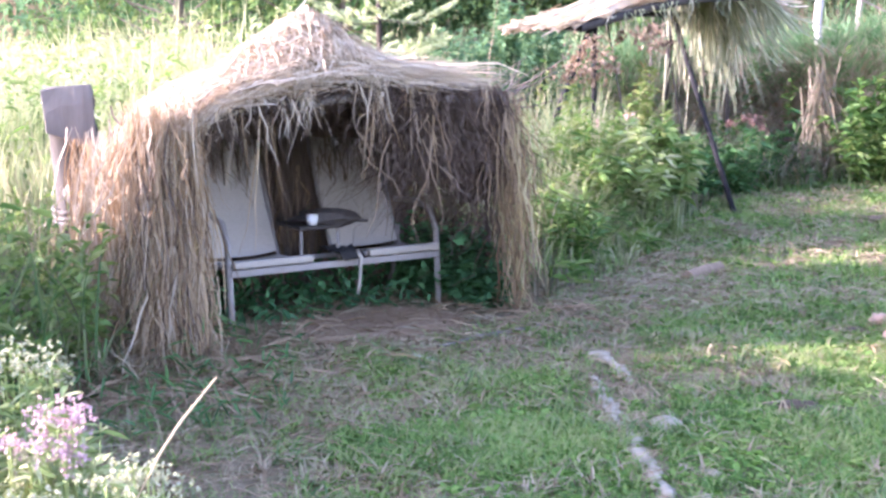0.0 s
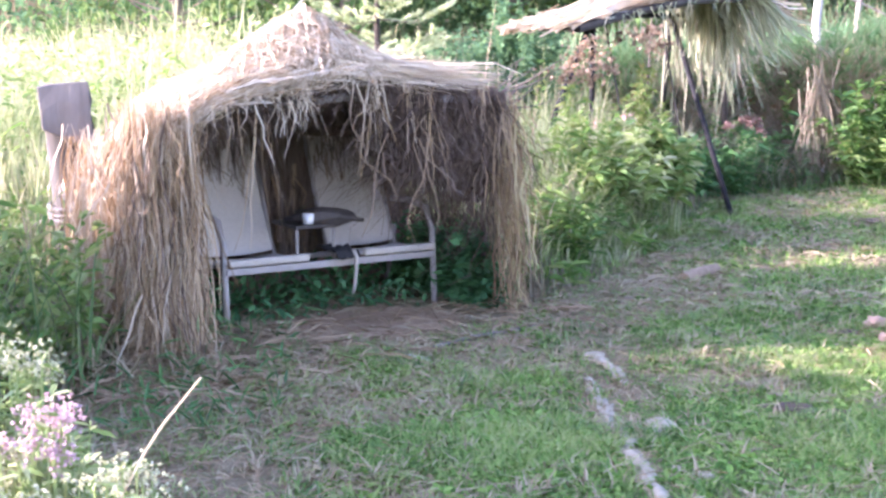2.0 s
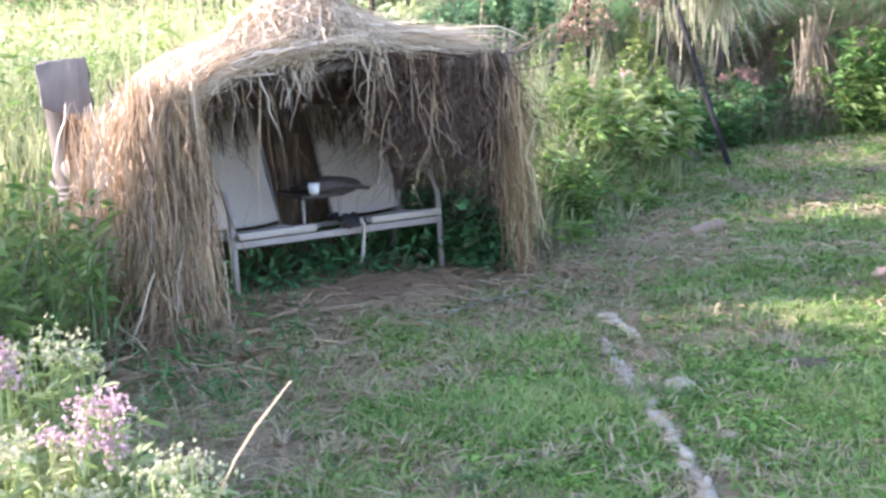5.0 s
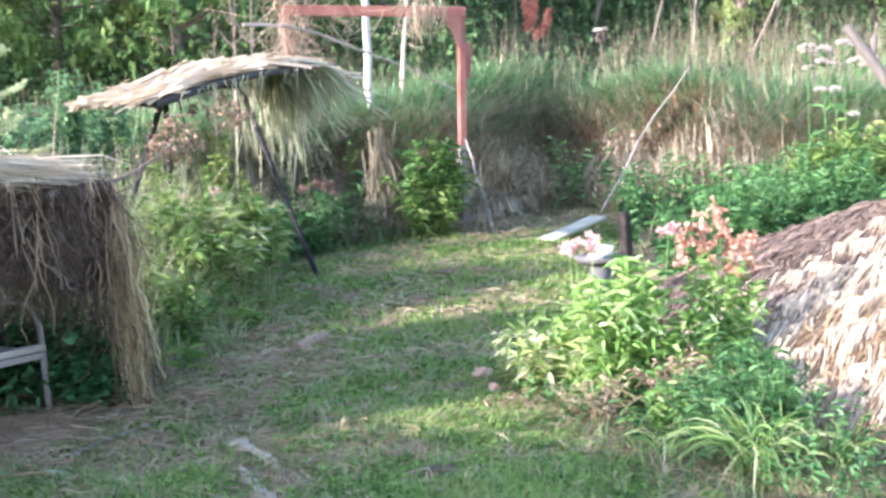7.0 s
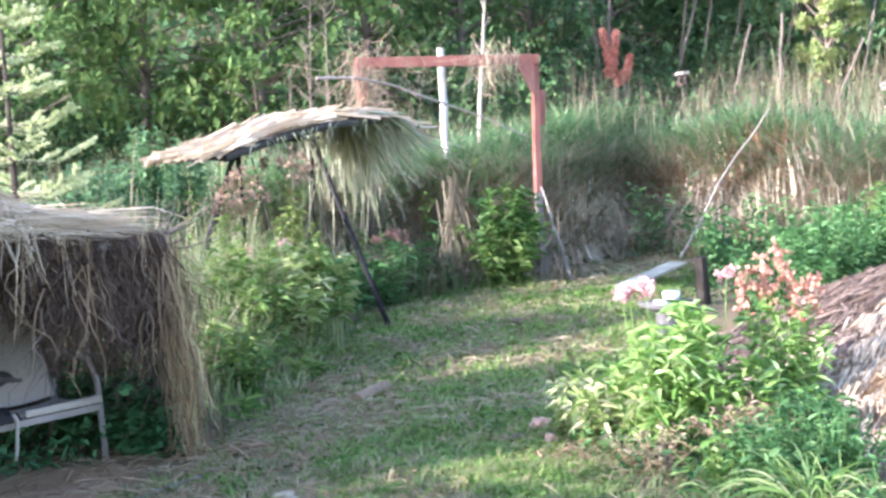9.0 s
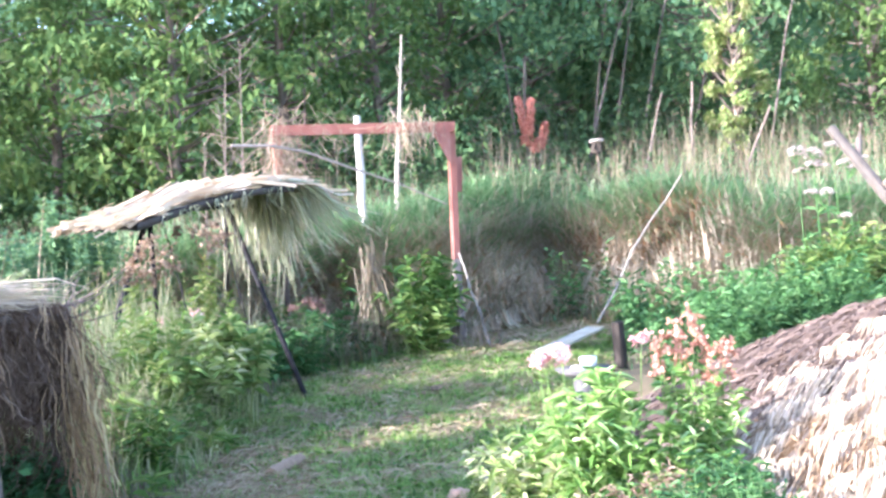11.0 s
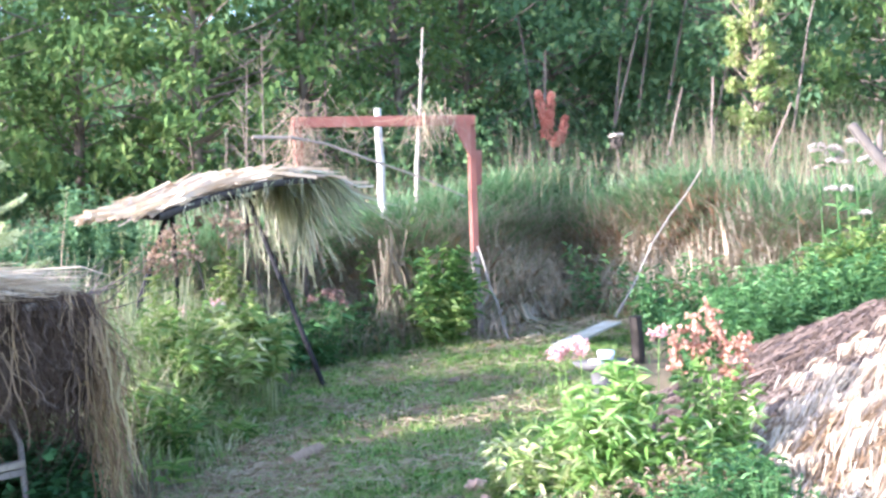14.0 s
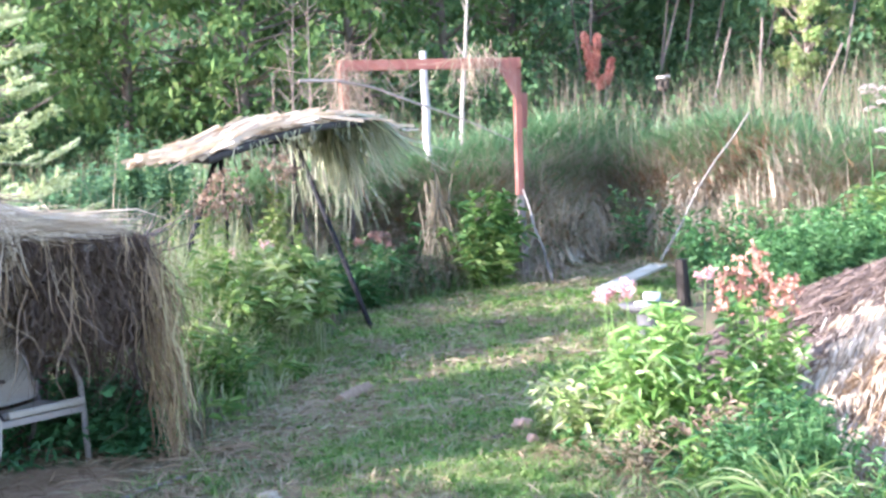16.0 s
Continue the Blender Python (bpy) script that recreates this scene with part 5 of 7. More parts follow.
t = np.linspace(0.1, 1, 16)
h = rng.uniform(0.2, 0.5, len(x))
p = (on_land(x, y)[:, None] + np.array([0, 0, 1.0]) * (h[:, None] * t)[..., None] + rng.normal(size=(len(x), 16, 3)) * 0.03).reshape(-1, 3)
p[:, 2] = np.maximum(p[:, 2], 0.02)
a = rng.uniform(0, 2 * np.pi, len(p))
stuff("shade_weeds", leaves(p, np.stack([np.cos(a), np.sin(a), rng.uniform(-0.1, 0.7, len(p))], 1), rng.uniform(0.05, 0.11, len(p)), rng.uniform(0.03, 0.055, len(p))), NETTLE, "dark green nettles growing inside the hut", "weeds")
stuff("fallen_straw", flat_bits(1700, -2.2, 1.5, 4.7, 7.4, 0.10, 0.40, 0.008, lambda a, b: (hut_sd(a, b)[1] < 0.3) & (hut_sd(a, b)[1] > -0.75) & (hut_sd(a, b)[0] < 2.6), (0.008, 0.04)), STRAW_OLD, "loose fallen straw round the hut", "straw")

# ---- things near the hut ----
post = thing("wooden_post", "thick weathered grey wooden post with a split top", "post", (-1.98, 7.3, 0), 8)
g = np.random.default_rng(5)
zs = np.linspace(-0.1, 1.36, 16)
part("shaft", pole_bm([(0.02 - 0.03 * z + 0.006 * g.normal(), 0.006 * g.normal(), z) for z in zs], [float(np.interp(z, [-0.1, 0.9, 1.02, 1.3, 1.36], [0.15, 0.135, 0.145, 0.145, 0.13])) * g.uniform(0.96, 1.04) for z in zs], 22, 0.10, 2), DULL_WOOD, post, "", True)
part("cracked_top", lump((0.125, 0.12, 0.035), 9, 0.7, 3), GREY_WOOD, post, "rough cracked end grain", True).location = (-0.02, 0, 1.31)
bd = one_bar((0.0, -0.165, 1.02), (-0.02, -0.165, 1.36), 0.035, 0.30, 0.008)
bmesh.ops.subdivide_edges(bd, edges=bd.edges[:], cuts=2, use_grid_fill=True)
for v in bd.verts:
    v.co.z += -0.35 * (v.co.x - 0.02) * (v.co.z < 1.15) + 0.02 * noise.noise(v.co * 9)
    v.co.y += 0.015 * noise.noise(v.co * 6)
part("board", bd, GREY_WOOD, post, "cracked grey board nailed to the post's top")
sack = thing("white_sack", "crumpled dirty white sacking tied to the post", "sack", (-1.90, 7.12, 0.0))
part("body", lump((0.10, 0.08, 0.11), 3, 0.6), BAG, sack, "", True).location = (0, 0, 0.66)
for z in (0.56, 0.60, 0.53):
    part("rope", pole_bm([(0.17 * math.cos(q / 16 * 2 * math.pi) - 0.06, 0.15 * math.sin(q / 16 * 2 * math.pi) + 0.14, z + 0.012 * math.sin(q)) for q in range(17)], 0.012, 6), BAG, sack)
weight = lump((0.06, 0.06, 0.24), 4, 0.4)
part("tail", weight, BAG, sack, "", True).location = (-0.02, 0.02, 0.30)


def fallen_log(name, label, a, b, r, mat, seed):
    a, b = np.array([*a, float(land(*a)) + r * 0.7]), np.array([*b, float(land(*b)) + r * 0.9])
    return single(name, pole_bm([a, a * 0.6 + b * 0.4 + [0, 0, 0.01], b], [r, r * 1.05, r * 0.9], 12, 0.12, seed), mat, label, "wood", smooth=False)


fallen_log("log", "short weathered log lying on the lawn", (1.965, 7.66), (2.28, 8.02), 0.048, LOG_WOOD, 5)
fallen_log("stick", "thin bare branch lying in the grass", (1.15, 7.0), (2.0, 7.35), 0.008, GREY_WOOD, 6)
fallen_log("stick", "thin bare branch lying in the grass", (0.25, 5.95), (0.85, 6.4), 0.012, GREY_WOOD, 7)
fallen_log("stick", "short pale stick lying on the lawn", (0.05, 5.72), (0.22, 5.62), 0.012, PALE_BARK, 8)
fallen_log("stick", "long pale reed lying at the edge of the lawn", (2.474, 10.2), (2.985, 9.92), 0.010, STRAW_OLD, 9)
fallen_log("stick", "short pale stick lying on the lawn", (3.5, 7.3), (3.75, 7.2), 0.010, PALE_BARK, 10)

# ---- edging stones across the lawn ----
bm = bmesh.new()
rows_ = []
for i in range(60):
    y = 3.2 + (5.2 - 3.2) * i / 59
    x = 0.955 + 0.012 * math.sin(y * 4)
    w = 0.036 + 0.015 * noise.noise(Vector((0, y * 5, 0))) + 0.012 * noise.noise(Vector((3, y * 14, 0)))
    rows_.append([bm.verts.new((x + w * k, y, float(land(x + w * k, y)) + (0.010 if abs(k) < 0.9 else -0.012) + 0.006 * noise.noise(Vector((x * 30 + k * 5, y * 30, 0))))) for k in (-1, -0.5, 0, 0.5, 1)])
for p, q in zip(rows_, rows_[1:]):
    for k in range(4):
        bm.faces.new((p[k], p[k + 1], q[k + 1], q[k]))
tagged(part("gravel_strip", bm, GRAVEL, None, "", True), "worn strip of pale gravel between the edging stones", "gravel strip", kind="structure")
g = random.Random(4)
STONES = [(0.955 + g.uniform(-0.014, 0.014), 3.30 + 0.083 * k + g.uniform(-0.012, 0.012), g.uniform(0.028, 0.044)) for k in range(24) if k not in (20, 22)]
STONES += [(1.05, 5.64, 0.045), (1.07, 5.55, 0.036), (1.085, 5.46, 0.04), (1.10, 5.37, 0.035), (1.105, 5.28, 0.036), (1.11, 5.19, 0.03), (1.14, 4.51, 0.055), (1.08, 3.97, 0.03), (1.37, 3.73, 0.022), (1.17, 3.91, 0.03), (1.08, 3.66, 0.035)]
for k, (x, y, r) in enumerate(STONES):
    single("stone", lump((r * (0.9 + 0.25 * math.sin(k * 2.3)), r * 1.3, r * 0.48), k + 1, 0.7, 2), STONE, "small pale stone sunk in the lawn", "stone", (x, y, float(land(x, y)) + r * 0.36), (0, 0, 22 * math.sin(5.1 * k)), "stones edging the lawn", True)
for k, (x, y, r) in enumerate([(1.75, 4.72, 0.10), (1.92, 4.66, 0.07), (4.3, 10.4, 0.11), (4.45, 10.5, 0.08), (2.55, 6.2, 0.08)]):
    single("clod", lump((r, r * 0.8, r * 0.24), k + 30, 0.8, 3), DARK_SOIL, "dark clod of soil and dead grass", "clod", (x, y, float(land(x, y)) + r * 0.1), (0, 0, 50 * k), "", True)

for k, (x, y, r, mat) in enumerate([(2.76, 6.36, 0.05, BRICK), (2.66, 6.0, 0.04, BRICK), (3.02, 6.55, 0.04, STONE)]):
    single("edging_stone", lump((r * 1.25, r, r * 0.85), k + 50, 0.6, 3), mat, "pinkish weathered stone at the edge of the flower bed" if mat is BRICK else "small pale stone at the edge of the flower bed", "stone", (x, y, float(land(x, y)) + r * 0.4), (0, 0, 40 * k), "stones round the flower bed", True)

# ---- garden swing with a straw-covered canopy ----
swing = thing("garden_swing", "black steel garden swing frame with a straw-covered canopy", "garden swing")
RT, LT = np.array([2.89, 12.5, 2.04]), np.array([1.92, 11.6, 1.98])


def g0(x, y):
    return np.array([x, y, float(land(x, y)) - 0.02])


for top, feet in ((RT, ((3.266, 11.22), (2.98, 13.5))), (LT, ((1.05, 10.75), (2.05, 12.4)))):
    for f in feet:
        part("leg", pole_bm([top, (top + g0(*f)) / 2, g0(*f)], 0.028, 10), BLACK_STEEL, swing, "black steel tube leg", True)
part("top_bar", pole_bm([LT + (LT - RT) * 0.25, LT, RT, RT + (RT - LT) * 0.15], 0.026, 10), BLACK_STEEL, swing, "", True)
C_AX = (RT - LT)[:2] / np.linalg.norm((RT - LT)[:2])
CAN_S = np.array([-0.95, -0.5, 0.0, 0.55, 1.05, 1.45, 1.75])
CAN_Z = np.array([1.80, 1.93, 2.06, 2.17, 2.20, 2.15, 2.02])
C_SIDE = np.array([C_AX[1], -C_AX[0]])


def can_at(s, w, up=0.0):
    """Canopy skin: s along it from the left apex, w across (towards the lawn positive)."""
    z = np.interp(s, CAN_S, CAN_Z) - 0.10 * w ** 2 + up
    base = LT[:2] + 0.18 * C_SIDE
    along = np.array([0.93, 0.37])
    across = np.array([0.37, -0.93])
    return np.stack([base[0] + along[0] * s + across[0] * w, base[1] + along[1] * s + across[1] * w, z], -1)


S, W = np.meshgrid(np.linspace(-0.66, 1.12, 26), np.linspace(-0.55, 0.62, 12))
topv = can_at(S, W, 0.0).reshape(-1, 3)
i0, j0 = np.meshgrid(np.arange(25), np.arange(11))
q = (j0 * 26 + i0).ravel()
N = len(topv)
e0 = np.arange(25)
part("canopy", (np.concatenate([topv, topv - [0, 0, 0.06]]), np.concatenate([np.stack([q, q + 1, q + 27, q + 26], 1), np.stack([q + N, q + 26 + N, q + 27 + N, q + 1 + N], 1), np.stack([e0 + 286, e0 + 287, e0 + 287 + N, e0 + 286 + N], 1)])), CANOPY, swing, "dark fabric canopy", True)
for n, wide, lift, mat, text in ((650, (0.010, 0.022), (0.0, 0.03), STRAW_BLEACHED, "tan reed stalks laid along the canopy"), (760, (0.024, 0.046), (0.01, 0.07), STRAW_PALE, "pale broad reed stalks laid along the canopy")):
    s0 = np.where(rng.uniform(0, 1, n) < 0.14, rng.uniform(-0.82, -0.6, n), rng.uniform(-0.70, 1.35, n))
    L = rng.uniform(0.3, 0.85, n)
    w0, dw = rng.uniform(-0.55, 0.57, n), rng.normal(size=n) * 0.12
    t = np.linspace(0, 1, 6)
    part("canopy_straw", ribbons(can_at(s0[:, None] + L[:, None] * (t - 0.25), w0[:, None] + dw[:, None] * (t - 0.3), 0.012 + rng.uniform(*lift, n)[:, None] + (0.06 * rng.normal(size=n))[:, None] * (t - 0.4)), rng.uniform(*wide, n), (0.95, 1, 0.8)), mat, swing, text)
# reeds that bend over the right end and hang down
n = 250
s0, w0 = rng.uniform(0.45, 1.5, n), rng.uniform(-0.62, -0.05, n)
L = rng.gamma(3.0, 0.2, n) + 0.45
t = np.linspace(0, 1, 9)
over = np.maximum(0, s0[:, None] + L[:, None] * t - 1.42 - 0.16 * rng.normal(size=n)[:, None])
over = over * np.minimum(1, rng.uniform(0.5, 1.15, n) / np.maximum(over[:, -1], 0.01))[:, None]
p = can_at(s0[:, None] + L[:, None] * t - 0.88 * over, w0[:, None] + 0.10 * rng.normal(size=n)[:, None] * t, 0.03 + rng.uniform(0, 0.07, n)[:, None])
p[..., 2] -= 1.0 * over ** 1.15
p[..., 2] = np.maximum(p[..., 2], 0.5)
part("drooping_straw", ribbons(p, rng.uniform(0.012, 0.026, n), (0.9, 1, 0.4)), STRAW_GREEN, swing, "greenish reeds bent over the canopy's end")
n = 300
s0, w0 = rng.uniform(0.8, 1.45, n), rng.uniform(-0.5, 0.62, n)
L = rng.gamma(3.0, 0.12, n) + 0.4
t = np.linspace(0, 1, 8)
over = np.maximum(0, s0[:, None] + L[:, None] * t - 1.30 - 0.12 * rng.normal(size=n)[:, None])
over = over * np.minimum(1, rng.uniform(0.2, 0.7, n) / np.maximum(over[:, -1], 0.01))[:, None]
p = can_at(s0[:, None] + L[:, None] * t - 0.7 * over, w0[:, None] + 0.12 * rng.normal(size=n)[:, None] * t, 0.02 + rng.uniform(0, 0.06, n)[:, None])
p[..., 2] -= 0.9 * over ** 1.3
part("drooping_straw", ribbons(p, rng.uniform(0.014, 0.03, n), (0.9, 1, 0.4)), STRAW_GREEN, swing, "pale reeds arching over the canopy's end")
n = 80
s0, w0 = rng.uniform(1.0, 1.7, n), rng.uniform(-0.6, 0.0, n)
b = can_at(s0, w0, 0.0)
L = rng.gamma(3.0, 0.2, n) + 0.2
t = np.linspace(0, 1, 6)
p = b[:, None] + np.stack([0.16 * rng.normal(size=n), 0.16 * rng.normal(size=n), 0 * L], 1)[:, None] * t[:, None] - np.array([0, 0, 1.0]) * (L[:, None] * t)[..., None]
p[..., 2] = np.maximum(p[..., 2], 0.5)
part("drooping_straw", ribbons(p, 0.012), STRAW_GREEN, swing, "pale reeds hanging below the canopy's end")
n = 40
s0 = rng.uniform(-0.4, 1.4, n)
b = can_at(s0, np.full(n, 0.64), 0.0)
L = rng.uniform(0.06, 0.3, n)
part("drooping_straw", ribbons(np.stack([b, b - np.stack([0.04 * rng.normal(size=n), 0 * L, L * 0.5], 1), b - np.stack([0.06 * rng.normal(size=n), 0 * L, L], 1)], 1), 0.013), STRAW_GREEN, swing, "reeds hanging from the canopy's front edge")
sb = one_bar((2.25, 11.35, 0.33), (3.1, 12.1, 0.42), 0.42, 0.035, 0.012)
part("seat", sb, GREY_WOOD, swing, "grey swing seat, tilted")
for x, y in ((2.3, 11.45), (3.0, 12.05)):
    part("hanger", pole_bm([(x, y, 0.36), (x - 0.1, y + 0.25, 1.2), (x - 0.25, y + 0.3, 2.0)], 0.008, 6), BLACK_STEEL, swing)

# ---- red frame with netting, posts and poles on the bank ----
gate = thing("garden_gateway", "tall faded red wooden gateway with torn netting", "gate frame")
GR, GL = np.array([6.02, 13.5]), np.array([3.83, 13.65])
part("post", one_bar((GR[0] - 0.02, GR[1], 1.25), (GR[0] + 0.03, GR[1], 2.98), 0.09, 0.09, 0.008), RED_PAINT, gate, "faded red post")
part("post_foot", one_bar((GR[0] + 0.0, GR[1], -0.05), (GR[0] - 0.02, GR[1], 1.25), 0.09, 0.085, 0.008), GREY_WOOD, gate, "grey lower end of the post")
part("post", one_bar((GL[0] - 0.02, GL[1], 2.3), (GL[0] - 0.02, GL[1], 3.02), 0.10, 0.10, 0.008), RED_PAINT, gate, "faded red post")
part("post_foot", one_bar((GL[0] - 0.02, GL[1], 0.3), (GL[0] - 0.02, GL[1], 2.3), 0.05, 0.05, 0.008), ROTTEN, gate, "grey lower end of the post")
part("crossbar", one_bar((GL[0] - 0.1, GL[1] - 0.06, 2.95), (GR[0] + 0.06, GR[1] - 0.06, 2.92), 0.05, 0.13, 0.008), RED_PAINT, gate, "faded red crossbar")
br = bmesh.new()
pts = [(-0.02, 0, 0), (-0.26, 0, 0), (-0.04, 0, -0.42)]
f = br.faces.new([br.verts.new(p) for p in pts])
ex = bmesh.ops.extrude_face_region(br, geom=[f])
bmesh.ops.translate(br, verts=[v for v in ex["geom"] if isinstance(v, bmesh.types.BMVert)], vec=(0, 0.03, 0))
bmesh.ops.recalc_face_normals(br, faces=br.faces[:])
part("corner_brace", br, RED_PAINT, gate, "red triangular corner board").location = (GR[0], GR[1] - 0.10, 2.86)
part("side_board", one_bar((GR[0] + 0.09, GR[1] + 0.05, 2.1), (GR[0] + 0.12, GR[1] + 0.05, 2.55), 0.03, 0.12, 0.005), RED_PAINT, gate)


def vines(n, c, size, length, mat, parent, label, down=0.6):
    b = np.array(c) + rng.normal(size=(n, 3)) * size
    d = unit(rng.normal(size=(n, 3)) - [0, 0, down])
    t = np.linspace(0, 1, 6)
    L = rng.uniform(0.4, 1.0, n) * length
    p = b[:, None] + d[:, None] * (L[:, None] * t)[..., None] + np.cumsum(rng.normal(size=(n, 6, 3)) * 0.03 * length, 1)
    return part("dry_vine_tangle", ribbons(p, 0.0075, (1, 0.8, 0.4)), mat, parent, label)


vines(330, (GL[0], GL[1] - 0.08, 2.55), (0.10, 0.06, 0.35), 0.7, RUST, gate, "dry vines wound round the post", 1.5)
vines(200, (5.45, 13.4, 2.95), (0.18, 0.05, 0.12), 0.45, RUST, gate, "dry vines hanging over the crossbar", 2.5)
vines(120, (4.2, 13.5, 2.8), (0.5, 0.06, 0.15), 0.6, RUST, gate, "dry vines hanging over the crossbar", 0.5)


def leaning(name, label, pts, r0, r1, mat, cat, seed=1, sides=8):
    pts = np.array(pts, float)
    k = 6
    t = np.linspace(0, 1, k)
    q = np.stack([np.interp(t, np.linspace(0, 1, len(pts)), pts[:, a]) for a in range(3)], 1)
    q[1:-1] += np.random.default_rng(seed).normal(size=(k - 2, 3)) * 0.012
    return single(name, pole_bm(q, list(np.linspace(r0, r1, k)), sides, 0.08, seed), mat, label, "pole")


leaning("white_post", "pale weathered upright post on the bank", [(5.50, 15.4, float(land(5.5, 15.4)) - 0.2), (5.475, 15.4, 3.31)], 0.060, 0.048, WHITE_WOOD, "post", 2, 10)
dead = thing("dead_sapling", "thin bare pale dead sapling", "dead tree")
part("trunk", pole_bm([(6.1, 15.8, float(land(6.1, 15.8)) - 0.1), (6.18, 15.8, 2.6), (6.26, 15.8, 3.2), (6.41, 15.85, 4.54)], [0.042, 0.036, 0.028, 0.012], 8, 0.1), DRIFT, dead)
for z, dx, dz in ((3.3, -0.14, 0.22), (3.6, 0.10, 0.2), (3.9, -0.08, 0.18), (4.1, 0.06, 0.14)):
    part("twig", pole_bm([(6.24 + 0.16 * (z - 3.2), 15.83, z), (6.24 + 0.16 * (z - 3.2) + dx * 0.6, 15.83, z + dz * 0.5), (6.24 + 0.16 * (z - 3.2) + dx, 15.8, z + dz)], [0.014, 0.01, 0.005], 6), DRIFT, dead)
leaning("leaning_branch", "bare grey branch lying across the gateway", [(3.15, 13.2, 2.75), (3.9, 13.3, 2.72), (4.8, 13.4, 2.42), (5.9, 13.45, 1.95)], 0.022, 0.010, DRIFT, "branch", 3)
leaning("stay_pole", "grey pole leaning against the red post", [(6.06, 12.72, 0.08), (6.02, 13.05, 0.72), (6.0, 13.4, 1.32)], 0.015, 0.012, DRIFT, "pole", 4)
leaning("stay_pole", "thin grey stick leaning across the stay pole", [(5.42, 12.95, 0.12), (5.62, 12.95, 0.42), (5.92, 12.9, 0.78)], 0.013, 0.011, DRIFT, "pole", 5)
leaning("long_pole", "long thin pale pole leaning in the weeds", [(7.07, 11.93, 0.40), (7.92, 12.15, 1.41), (8.69, 12.35, 2.12)], 0.014, 0.008, DRIFT, "pole", 6)
leaning("dry_stake", "tall dry pale stake standing in the field", [(12.1, 18.45, 2.2), (12.50, 18.22, 3.93)], 0.025, 0.018, BARK, "stake", 7)
leaning("dry_stake", "short grey stake standing in the field", [(13.45, 18.8, 2.3), (13.55, 18.71, 4.2)], 0.03, 0.025, BARK, "stake", 8)
leaning("dry_stake", "bare grey stake standing under the tree", [(12.4, 15.8, 2.3), (12.77, 15.52, 3.32)], 0.025, 0.018, BARK, "stake", 9)
branch = thing("dead_branch", "thick forked grey dead branch sticking up", "branch")
part("limb", pole_bm([(7.9, 7.3, 0.9), (7.55, 7.75, 1.65), (7.44, 8.25, 2.28)], [0.055, 0.05, 0.045], 10, 0.12), DULL_WOOD, branch)
part("fork", pole_bm([(7.55, 7.75, 1.72), (7.85, 7.75, 1.95), (8.0, 7.7, 2.3)], [0.045, 0.035, 0.02], 8, 0.1), BARK, branch)
part("fork", pole_bm([(7.5, 8.0, 1.95), (7.62, 8.1, 2.15), (7.66, 8.1, 2.3)], [0.035, 0.03, 0.02], 8, 0.1), BARK, branch)
part("base", pole_bm([(7.9, 7.3, 0.95), (8.1, 7.1, 0.4), (8.3, 6.9, 0.0)], [0.055, 0.06, 0.065], 10, 0.08), BARK, branch)
single("plank", one_bar((6.10, 11.56, 0.17), (6.98, 11.83, 0.36), 0.27, 0.03, 0.006), PALE_PLANK, "pale weathered grey plank lying on the grass", "plank")
single("stump", pole_bm([(0, 0, -0.1), (0.01, 0, 0.35), (0.0, 0, 0.70)], [0.085, 0.07, 0.06], 14, 0.10), ROTTEN, "dark wooden stump standing in the weeds", "stump", (6.24, 10.13, -0.13))
tub = thing("bird_bath", "small grey dish on a low stand", "dish", (4.17, 7.25, 0.0))
d = bmesh.new()
bmesh.ops.create_cone(d, cap_ends=True, segments=28, radius1=0.14, radius2=0.21, depth=0.05, matrix=Matrix.Translation((0, 0, 0.53)))
part("dish", d, GREY_PLATE, tub, "", True)
part("stand", pole_bm([(0, 0, 0), (0, 0, 0.28), (0, 0, 0.51)], [0.10, 0.06, 0.09], 14), GREY_PLATE, tub, "", True)
m = bmesh.new()
bmesh.ops.create_cone(m, cap_ends=True, segments=22, radius1=0.05, radius2=0.065, depth=0.075, matrix=Matrix.Translation((0, 0, 0.037)))
bmesh.ops.bevel(m, geom=[e for e in m.edges if e.calc_face_angle(0) > 0.8], offset=0.006, segments=2, affect="EDGES")
single("white_pot", m, PLASTIC, "white plastic pot standing on the dish", "pot", (4.21, 7.25, 0.556), smooth=True)
m = bmesh.new()
bmesh.ops.create_cone(m, cap_ends=True, segments=22, radius1=0.05, radius2=0.065, depth=0.025, matrix=Matrix.Translation((0, 0, 0.0125)))
single("white_saucer", m, PLASTIC, "white plastic saucer on the dish", "saucer", (4.09, 7.17, 0.556), smooth=True)

# ---- straw mound ----
mound = thing("straw_mound", "large heap of bleached straw beside the flower bed", "straw heap")


def mound_at(r, a, out=0.0):
    """Mound skin: r from 0 (top) to 1 (foot)."""
    k = mound_k(a)
    z = MOUND_H * (1 - r ** 1.5) * (1 + 0.04 * np.sin(5 * a + 4 * r))
    x, y = MOUND_C[0] + MOUND_R * k * r * np.cos(a), MOUND_C[1] + MOUND_R * k * r * np.sin(a)
    return np.stack([x + out * np.cos(a) * 0.6, y + out * np.sin(a) * 0.6, z + out * 0.8 - 0.03], -1)


R, A = np.meshgrid(np.linspace(0.0, 1.03, 30), np.linspace(0, 2 * np.pi, 72, endpoint=False), indexing="ij")
i0, j0 = np.meshgrid(np.arange(29), np.arange(72), indexing="ij")
q = (i0 * 72 + j0).ravel()
q2 = (i0 * 72 + (j0 + 1) % 72).ravel()
part("straw_core", (mound_at(R, A, 0.03 * wobble2(R * 20, A * 9, 1.0, 2)).reshape(-1, 3), np.stack([q, q + 72, q2 + 72, q2], 1)), STRAW_MID, mound, "packed straw inside", True)


